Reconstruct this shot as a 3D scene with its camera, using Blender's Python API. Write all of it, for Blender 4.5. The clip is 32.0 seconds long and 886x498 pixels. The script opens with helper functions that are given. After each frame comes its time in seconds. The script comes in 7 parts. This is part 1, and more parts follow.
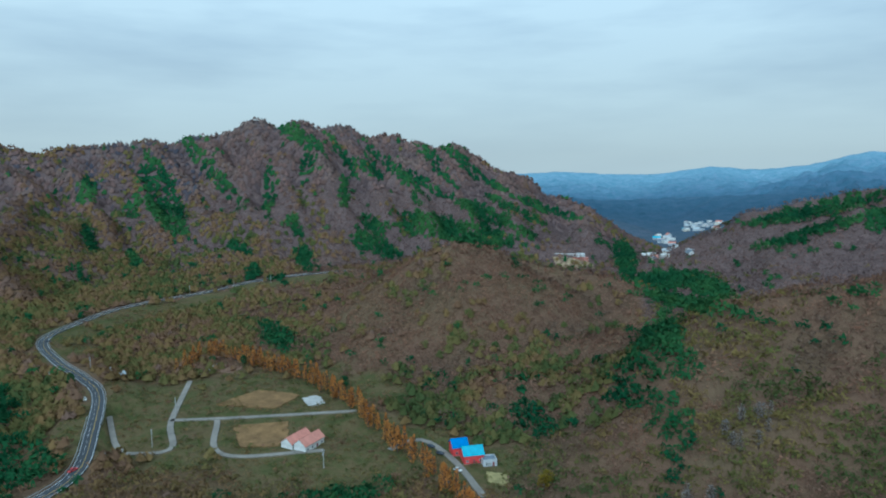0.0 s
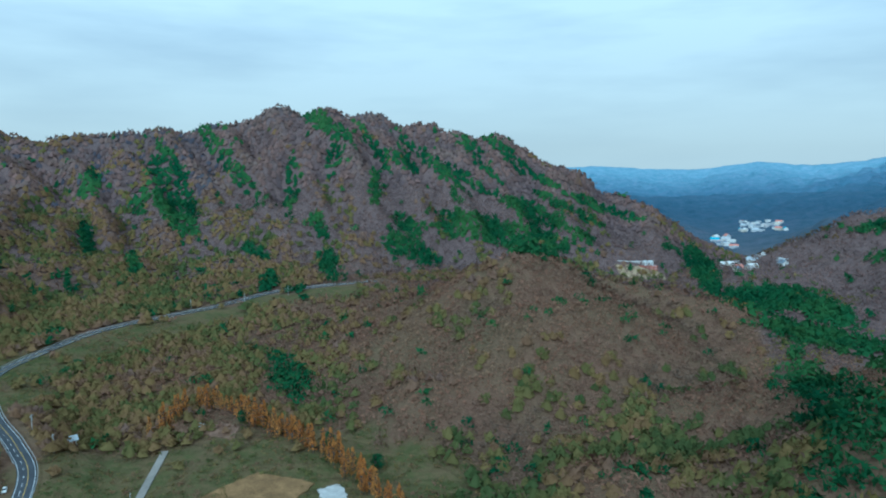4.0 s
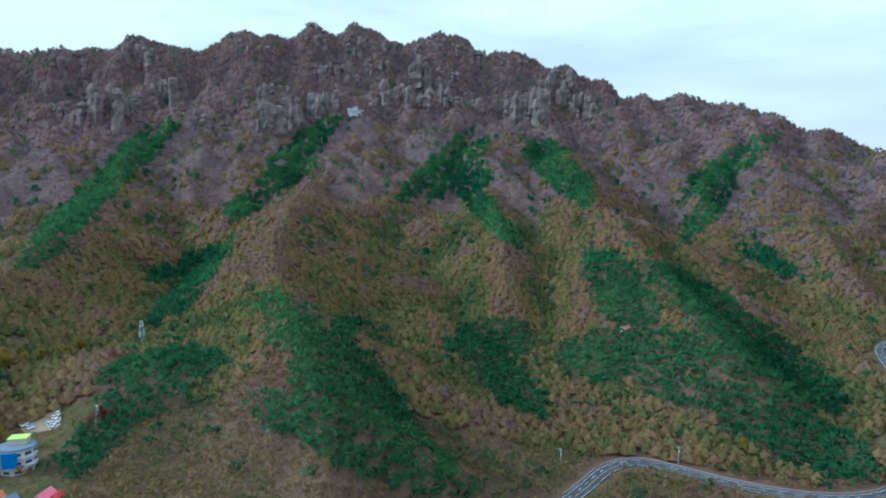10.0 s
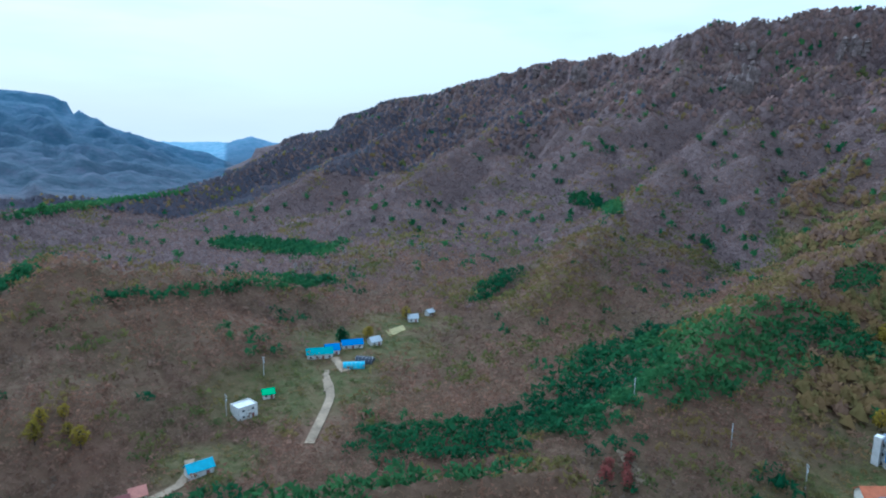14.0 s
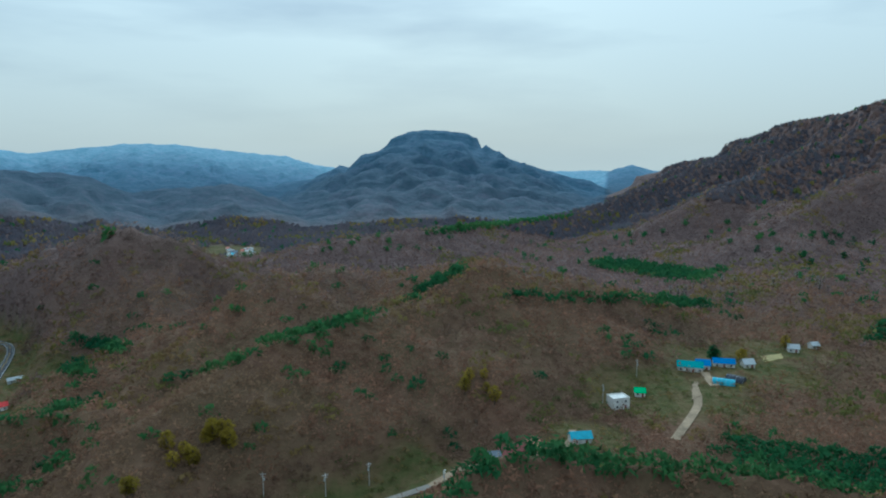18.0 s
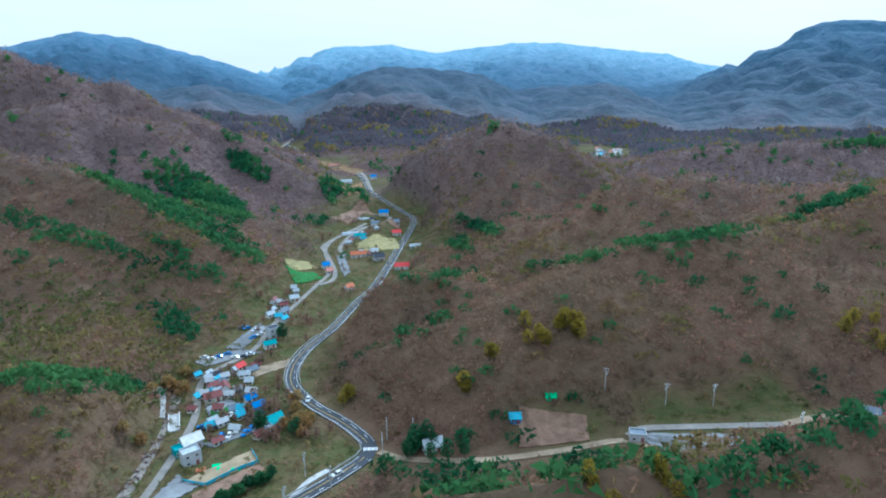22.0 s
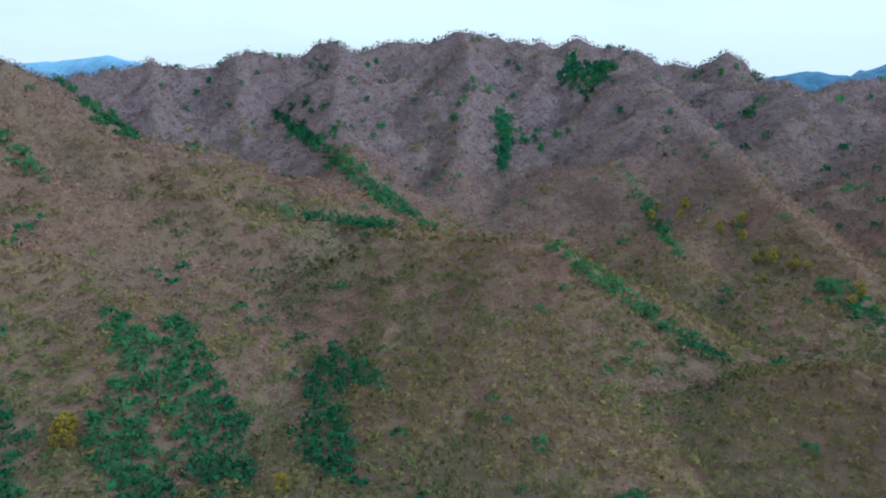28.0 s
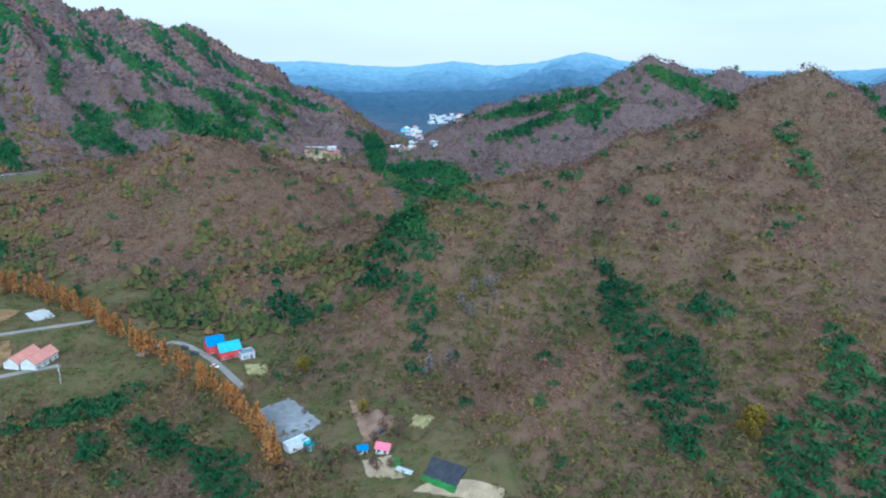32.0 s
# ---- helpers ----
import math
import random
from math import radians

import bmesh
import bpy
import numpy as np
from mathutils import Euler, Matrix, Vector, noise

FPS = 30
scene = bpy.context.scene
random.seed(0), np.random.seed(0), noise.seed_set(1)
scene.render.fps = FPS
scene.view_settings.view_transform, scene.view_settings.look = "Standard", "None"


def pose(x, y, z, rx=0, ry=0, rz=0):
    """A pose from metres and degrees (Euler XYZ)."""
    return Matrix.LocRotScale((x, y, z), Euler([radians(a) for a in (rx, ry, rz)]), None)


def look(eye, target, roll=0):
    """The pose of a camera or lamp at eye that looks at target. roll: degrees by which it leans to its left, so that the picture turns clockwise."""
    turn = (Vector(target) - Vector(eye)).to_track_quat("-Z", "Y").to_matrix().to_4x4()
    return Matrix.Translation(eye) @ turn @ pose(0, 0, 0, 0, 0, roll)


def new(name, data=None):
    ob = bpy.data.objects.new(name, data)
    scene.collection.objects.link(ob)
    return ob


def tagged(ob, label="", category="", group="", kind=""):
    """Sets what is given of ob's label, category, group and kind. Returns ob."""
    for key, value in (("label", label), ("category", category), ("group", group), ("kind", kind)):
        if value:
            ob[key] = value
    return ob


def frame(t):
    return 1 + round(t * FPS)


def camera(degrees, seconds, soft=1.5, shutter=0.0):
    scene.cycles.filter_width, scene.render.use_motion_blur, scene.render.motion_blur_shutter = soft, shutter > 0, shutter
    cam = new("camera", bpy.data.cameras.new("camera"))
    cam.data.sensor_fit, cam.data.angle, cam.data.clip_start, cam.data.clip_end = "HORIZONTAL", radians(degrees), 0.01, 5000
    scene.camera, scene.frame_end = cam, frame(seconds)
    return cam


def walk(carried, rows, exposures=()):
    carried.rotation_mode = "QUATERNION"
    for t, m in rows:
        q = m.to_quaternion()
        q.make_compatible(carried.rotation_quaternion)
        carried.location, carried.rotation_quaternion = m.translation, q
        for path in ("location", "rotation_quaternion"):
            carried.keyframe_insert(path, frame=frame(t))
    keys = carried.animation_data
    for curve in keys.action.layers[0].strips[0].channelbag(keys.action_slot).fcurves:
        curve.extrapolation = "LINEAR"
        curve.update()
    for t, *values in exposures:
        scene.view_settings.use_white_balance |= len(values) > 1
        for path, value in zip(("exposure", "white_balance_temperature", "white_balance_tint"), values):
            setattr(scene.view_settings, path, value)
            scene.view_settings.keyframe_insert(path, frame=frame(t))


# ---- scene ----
cam = camera(68.6, 32.0, soft=2.0)

# The flight: a hover 140 m above the road, turning left once round, with two slow pushes towards the ridges.
# seconds, x, y, z, bearing (clockwise from +y), tilt, roll
HOVER = (0.0, 0.0, 140.0)
PATH = [
    (0.0, -0.9, 5.3, 140.0, 0.00, -6.44, -0.47),
    (0.5, -4.0, 22.6, 140.0, -0.03, -6.60, -0.45),
    (1.0, -7.0, 39.8, 140.0, -0.03, -7.00, -0.33),
    (1.5, -10.1, 57.1, 140.0, -0.05, -6.60, -0.18),
    (2.0, -13.1, 74.3, 140.0, -0.04, -6.00, -0.05),
    (2.5, -16.2, 91.5, 140.0, -0.08, -6.00, -0.10),
    (3.5, -22.2, 125.9, 140.0, -1.60, -6.60, -0.10),
    (4.5, -24.6, 139.2, 140.0, -4.54, -7.40, -0.10),
    (5.0, -23.2, 131.4, 140.0, -8.60, -8.00, -0.10),
    (5.5, -20.4, 115.3, 140.0, -12.28, -8.80, -0.18),
    (6.0, -17.3, 98.1, 140.0, -16.43, -9.60, -0.22),
    (6.5, -14.3, 80.8, 140.0, -21.12, -9.30, -0.32),
    (7.0, -11.2, 63.6, 140.0, -26.04, -9.00, -0.29),
    (7.5, -8.2, 46.4, 140.0, -31.83, -8.10, -0.37),
    (8.0, -5.1, 29.1, 140.0, -36.93, -7.20, -0.41),
    (8.5, -2.1, 12.1, 140.0, -42.59, -5.20, -0.31),
    (9.0, -0.3, 1.7, 140.0, -50.54, -4.42, -0.17),
    (9.5, 0.0, 0.0, 140.0, -59.03, -5.12, 0.01),
    (10.0, 0.0, 0.0, 140.0, -66.71, -6.00, 0.16),
    (10.5, 0.0, 0.0, 140.0, -74.34, -6.83, 0.21),
    (11.0, 0.0, 0.0, 140.0, -80.56, -6.93, 0.29),
    (11.5, 0.0, 0.0, 140.0, -87.64, -6.98, 0.35),
    (12.0, 0.0, 0.0, 140.0, -95.06, -7.04, 0.39),
    (12.5, -0.6, -0.8, 140.0, -103.31, -7.60, 0.47),
    (13.0, -7.4, -9.8, 140.0, -112.65, -8.40, 0.62),
    (13.5, -16.7, -22.3, 140.0, -123.20, -9.20, 0.78),
    (14.0, -26.1, -34.8, 140.0, -132.57, -10.00, 0.94),
    (14.5, -35.3, -47.1, 140.0, -140.07, -10.80, 0.99),
    (15.0, -40.5, -54.1, 140.0, -146.64, -11.40, 1.12),
    (15.5, -39.9, -53.3, 140.0, -152.31, -11.60, 1.06),
    (16.0, -33.5, -44.7, 140.0, -155.24, -11.20, 0.74),
    (16.5, -23.2, -30.9, 140.0, -157.38, -10.30, 0.42),
    (17.0, -12.8, -17.0, 140.0, -159.31, -9.20, 0.10),
    (17.5, -3.0, -4.0, 140.0, -161.25, -8.30, -0.23),
    (18.0, 0.0, 0.0, 140.0, -165.03, -7.74, -0.26),
    (18.5, 0.0, 0.0, 140.0, -168.74, -7.71, -0.31),
    (19.0, 0.0, 0.0, 140.0, -171.69, -7.70, -0.31),
    (19.5, 0.0, 0.0, 140.0, -173.52, -8.49, -0.34),
    (20.0, 0.0, 0.0, 140.0, -177.11, -12.62, -0.29),
    (20.5, 0.0, 0.0, 140.0, -181.61, -16.12, -0.35),
    (21.0, 0.0, 0.0, 140.0, -185.52, -16.26, -0.43),
    (21.5, 0.0, 0.0, 140.0, -191.18, -16.20, -0.44),
    (22.0, 0.0, 0.0, 140.0, -196.87, -16.13, -0.43),
    (22.5, 0.0, 0.0, 140.0, -203.80, -16.00, -0.44),
    (23.0, 0.0, 0.0, 140.0, -211.69, -15.92, -0.34),
    (23.5, 0.0, 0.0, 140.0, -219.01, -15.87, -0.21),
    (24.0, 0.0, 0.0, 140.0, -226.24, -15.79, -0.14),
    (24.5, 0.0, 0.0, 140.0, -232.76, -15.76, -0.04),
    (25.0, 0.0, 0.0, 140.0, -239.31, -15.71, -0.02),
    (25.5, 0.0, 0.0, 140.0, -246.81, -15.62, 0.04),
    (26.5, 0.0, 0.0, 140.0, -258.35, -15.49, 0.08),
    (27.5, 0.0, 0.0, 140.0, -269.29, -15.36, 0.11),
    (28.0, 0.0, 0.0, 140.0, -276.58, -15.28, 0.17),
    (28.5, 0.0, 0.0, 140.0, -284.06, -15.27, 0.24),
    (29.0, 0.0, 0.0, 140.0, -291.25, -15.31, 0.42),
    (29.5, 0.0, 0.0, 140.0, -299.14, -15.33, 0.56),
    (30.0, 0.0, 0.0, 140.0, -306.92, -15.37, 0.77),
    (30.5, 0.0, 0.0, 140.0, -315.05, -15.37, 0.98),
    (31.0, 0.0, 0.0, 140.0, -323.38, -15.40, 1.20),
    (31.5, 0.0, 0.0, 140.0, -331.36, -15.50, 1.35),
    (32.0, 0.0, 0.0, 140.0, -338.18, -15.58, 1.50),
]
walk(cam, [(t, pose(x, y, z, 90 + tilt, 0, -bearing) @ pose(0, 0, 0, 0, 0, roll)) for t, x, y, z, bearing, tilt, roll in PATH],
     [(0.0, 0.05, 4520, -8), (2.0, 0.15, 4300, -10), (5.0, 0.25, 4250, -12), (7.5, 0.35, 4250, -6), (8.5, 0.3, 4600, -4), (9.2, 0.3, 4600, -2), (11.0, 0.95, 4250, 0), (13.0, 0.8, 4250, 2),
      (17.5, 0.05, 4650, -8), (19.5, 0.05, 4650, -8), (20.5, 0.8, 4580, 0), (28.0, 0.75, 4450, 0), (32.0, 0.75, 4450, 0)])

# ---- world and sun ----
SUN_BEARING, SUN_HEIGHT = -165.0, 32.0
world = bpy.data.worlds.new("overcast_sky")
scene.world = world
world.use_nodes = True
wn, wl = world.node_tree.nodes, world.node_tree.links
wn.clear()
w_out = wn.new("ShaderNodeOutputWorld")
sky = wn.new("ShaderNodeTexSky")
sky.sky_type, sky.sun_disc = "NISHITA", False
sky.sun_elevation, sky.sun_rotation = radians(SUN_HEIGHT), radians(SUN_BEARING)
sky.air_density, sky.dust_density = 1.4, 3.0
b_sky = wn.new("ShaderNodeBackground")
b_sky.inputs["Strength"].default_value = 0.06
wl.new(sky.outputs["Color"], b_sky.inputs["Color"])
# a sheet of high cloud: banded, paler towards the horizon
w_co = wn.new("ShaderNodeTexCoord")
w_map = wn.new("ShaderNodeMapping")
w_map.inputs["Scale"].default_value = (1.3, 1.3, 7.0)
wl.new(w_co.outputs["Generated"], w_map.inputs["Vector"])
w_noise = wn.new("ShaderNodeTexNoise")
w_noise.inputs["Scale"].default_value, w_noise.inputs["Detail"].default_value, w_noise.inputs["Roughness"].default_value = 1.6, 5.0, 0.52
wl.new(w_map.outputs["Vector"], w_noise.inputs["Vector"])
w_ramp = wn.new("ShaderNodeValToRGB")
w_ramp.color_ramp.elements[0].position, w_ramp.color_ramp.elements[0].color = 0.30, (0.72, 0.725, 0.735, 1)
w_ramp.color_ramp.elements[1].position, w_ramp.color_ramp.elements[1].color = 0.56, (1.12, 1.07, 0.97, 1)
wl.new(w_noise.outputs["Fac"], w_ramp.inputs["Fac"])
w_sep = wn.new("ShaderNodeSeparateXYZ")
wl.new(w_co.outputs["Generated"], w_sep.inputs["Vector"])
w_low = wn.new("ShaderNodeMapRange")
w_low.inputs["From Min"].default_value, w_low.inputs["From Max"].default_value = 0.03, 0.26
w_low.inputs["To Min"].default_value, w_low.inputs["To Max"].default_value = 0.85, 0.0
wl.new(w_sep.outputs["Z"], w_low.inputs["Value"])
w_mix = wn.new("ShaderNodeMixRGB")
w_mix.inputs["Color2"].default_value = (0.83, 0.745, 0.615, 1)
wl.new(w_low.outputs["Result"], w_mix.inputs["Fac"])
wl.new(w_ramp.outputs["Color"], w_mix.inputs["Color1"])
w_top = wn.new("ShaderNodeMapRange")
w_top.inputs["From Min"].default_value, w_top.inputs["From Max"].default_value = 0.25, 0.95
w_top.inputs["To Min"].default_value, w_top.inputs["To Max"].default_value = 0.74, 1.05
wl.new(w_sep.outputs["Z"], w_top.inputs["Value"])
b_cloud = wn.new("ShaderNodeBackground")
wl.new(w_top.outputs["Result"], b_cloud.inputs["Strength"])
wl.new(w_mix.outputs["Color"], b_cloud.inputs["Color"])
w_blend = wn.new("ShaderNodeMixShader")
w_blend.inputs["Fac"].default_value = 0.9
wl.new(b_sky.outputs["Background"], w_blend.inputs[1])
wl.new(b_cloud.outputs["Background"], w_blend.inputs[2])
wl.new(w_blend.outputs["Shader"], w_out.inputs["Surface"])

sun = new("sun", bpy.data.lights.new("sun", "SUN"))
sun.data.energy, sun.data.angle, sun.data.color = 1.8, radians(10), (1.0, 0.95, 0.88)
sun.matrix_world = look((math.sin(radians(SUN_BEARING)) * 500, math.cos(radians(SUN_BEARING)) * 500, 500 * math.tan(radians(SUN_HEIGHT))), (0, 0, 0))

# ---- materials ----
def material(name, colour, rough=0.9, vary=0.25, scale=0.5, bump=0.0, fine=6.0, metal=0.0, spec=0.2):
    """A painted, earthy or stony surface: the colour, broken up by noise at two scales."""
    m = bpy.data.materials.new(name)
    m.use_nodes = True
    n, l = m.node_tree.nodes, m.node_tree.links
    p = n["Principled BSDF"]
    p.inputs["Roughness"].default_value, p.inputs["Metallic"].default_value = rough, metal
    p.inputs["Specular IOR Level"].default_value = spec
    co = n.new("ShaderNodeTexCoord")
    mix = None
    for s, amount in ((scale, vary), (scale * fine, vary * 0.6)):
        t = n.new("ShaderNodeTexNoise")
        t.inputs["Scale"].default_value, t.inputs["Detail"].default_value = s, 5.0
        l.new(co.outputs["Object"], t.inputs["Vector"])
        r = n.new("ShaderNodeMapRange")
        r.inputs["From Min"].default_value, r.inputs["From Max"].default_value = 0.3, 0.7
        r.inputs["To Min"].default_value, r.inputs["To Max"].default_value = 1 - amount, 1 + amount
        l.new(t.outputs["Fac"], r.inputs["Value"])
        mul = n.new("ShaderNodeMixRGB")
        mul.blend_type, mul.inputs["Fac"].default_value = "MULTIPLY", 1.0
        if mix is None:
            mul.inputs["Color1"].default_value = (*colour, 1)
        else:
            l.new(mix.outputs["Color"], mul.inputs["Color1"])
        l.new(r.outputs["Result"], mul.inputs["Color2"])
        mix = mul
    l.new(mix.outputs["Color"], p.inputs["Base Color"])
    if bump:
        b = n.new("ShaderNodeBump")
        b.inputs["Strength"].default_value, b.inputs["Distance"].default_value = bump, 0.2
        l.new(t.outputs["Fac"], b.inputs["Height"])
        l.new(b.outputs["Normal"], p.inputs["Normal"])
    return m


def foliage(name, colours, patch=0.006, soft=0.06):
    """Leaves or twigs: a ramp over each tree's own tint, shifted stand by stand."""
    m = bpy.data.materials.new(name)
    m.use_nodes = True
    n, l = m.node_tree.nodes, m.node_tree.links
    p = n["Principled BSDF"]
    p.inputs["Roughness"].default_value, p.inputs["Specular IOR Level"].default_value = 0.95, 0.05
    a = n.new("ShaderNodeAttribute")
    a.attribute_name = "tint"
    co = n.new("ShaderNodeTexCoord")
    t = n.new("ShaderNodeTexNoise")
    t.inputs["Scale"].default_value, t.inputs["Detail"].default_value = patch, 3.0
    l.new(co.outputs["Object"], t.inputs["Vector"])
    s = n.new("ShaderNodeMath")
    s.operation = "MULTIPLY_ADD"
    s.inputs[1].default_value, s.inputs[2].default_value = 1.6, -0.8
    l.new(t.outputs["Fac"], s.inputs[0])
    add = n.new("ShaderNodeMath")
    add.operation = "ADD"
    l.new(a.outputs["Fac"], add.inputs[0])
    l.new(s.outputs["Value"], add.inputs[1])
    r = n.new("ShaderNodeValToRGB")
    while len(r.color_ramp.elements) < len(colours):
        r.color_ramp.elements.new(0.5)
    for i, c in enumerate(colours):
        r.color_ramp.elements[i].position = i / (len(colours) - 1)
        r.color_ramp.elements[i].color = (*c, 1)
    l.new(add.outputs["Value"], r.inputs["Fac"])
    g = n.new("ShaderNodeNewGeometry")
    v = n.new("ShaderNodeMapRange")
    v.inputs["To Min"].default_value, v.inputs["To Max"].default_value = 1 - soft, 1 + soft
    l.new(g.outputs["Random Per Island"], v.inputs["Value"])
    mul = n.new("ShaderNodeMixRGB")
    mul.blend_type, mul.inputs["Fac"].default_value = "MULTIPLY", 1.0
    l.new(r.outputs["Color"], mul.inputs["Color1"])
    l.new(v.outputs["Result"], mul.inputs["Color2"])
    l.new(mul.outputs["Color"], p.inputs["Base Color"])
    # a clump of twigs shades as a soft tuft, lit from above and through
    lay = n.new("ShaderNodeAttribute")
    lay.attribute_name = "lay"
    up = n.new("ShaderNodeVectorMath")
    up.operation = "MULTIPLY_ADD"
    up.inputs[1].default_value = (3.6, 3.6, 3.6)
    l.new(lay.outputs["Vector"], up.inputs[0])
    l.new(g.outputs["Normal"], up.inputs[2])
    nn = n.new("ShaderNodeVectorMath")
    nn.operation = "NORMALIZE"
    l.new(up.outputs["Vector"], nn.inputs[0])
    l.new(nn.outputs["Vector"], p.inputs["Normal"])
    tr = n.new("ShaderNodeBsdfTranslucent")
    l.new(mul.outputs["Color"], tr.inputs["Color"])
    mx = n.new("ShaderNodeMixShader")
    mx.inputs["Fac"].default_value = 0.42
    l.new(p.outputs["BSDF"], mx.inputs[1])
    l.new(tr.outputs["BSDF"], mx.inputs[2])
    l.new(mx.outputs["Shader"], n["Material Output"].inputs["Surface"])
    return m


BARE = foliage("bare_twigs", [(0.158, 0.114, 0.082), (0.205, 0.126, 0.088), (0.255, 0.140, 0.090), (0.235, 0.155, 0.094)], patch=0.012, soft=0.22)
# bare twigs further off: purplish twig hue with distance haze mixed into the colour
HAZY_BARE = foliage("hazy_bare_twigs", [(0.150, 0.112, 0.112), (0.188, 0.131, 0.122), (0.236, 0.150, 0.126), (0.212, 0.156, 0.134)], patch=0.009, soft=0.22)
# woods of the far ranges: blue-grey distance haze put into the twig colour
HAZE_BLUE = foliage("haze_blue_twigs", [(0.090, 0.090, 0.114), (0.108, 0.100, 0.122), (0.126, 0.108, 0.124), (0.110, 0.114, 0.132)], patch=0.006)
OCHRE = foliage("autumn_leaves", [(0.082, 0.108, 0.038), (0.132, 0.136, 0.046), (0.184, 0.152, 0.056), (0.228, 0.154, 0.064), (0.226, 0.138, 0.080), (0.210, 0.138, 0.104)], patch=0.014, soft=0.14)
OLIVE = foliage("olive_leaves", [(0.082, 0.104, 0.036), (0.126, 0.132, 0.042), (0.172, 0.150, 0.048), (0.215, 0.160, 0.056), (0.200, 0.132, 0.066)], patch=0.014, soft=0.18)
PINE = foliage("pine_needles", [(0.023, 0.080, 0.036), (0.041, 0.120, 0.045), (0.078, 0.168, 0.052)])
YELLOW = foliage("yellow_leaves", [(0.20, 0.165, 0.022), (0.29, 0.215, 0.026), (0.33, 0.215, 0.028)])
RUST = foliage("rust_needles", [(0.50, 0.20, 0.05), (0.56, 0.25, 0.06), (0.54, 0.31, 0.085)])
BARK = material("bark", (0.09, 0.07, 0.055), 0.95, 0.3, 2.0)
ASPHALT = material("asphalt", (0.048, 0.052, 0.060), 0.85, 0.15, 0.08)
OLD_ASPHALT = material("worn_concrete", (0.21, 0.19, 0.165), 0.9, 0.2, 0.1)
DIRT = material("dirt", (0.25, 0.19, 0.125), 0.95, 0.3, 0.15)
PAINT_WHITE = material("road_paint_white", (0.75, 0.75, 0.74), 0.7, 0.12, 0.6)
PAINT_YELLOW = material("road_paint_yellow", (0.62, 0.42, 0.08), 0.7, 0.12, 0.6)
ROCK = material("grey_rock", (0.172, 0.132, 0.120), 0.95, 0.45, 2.2, 0.6, 5.0)

# ---- the land ----
def polar(bearing, distance, z=0.0):
    return (math.sin(radians(bearing)) * distance, math.cos(radians(bearing)) * distance, z)


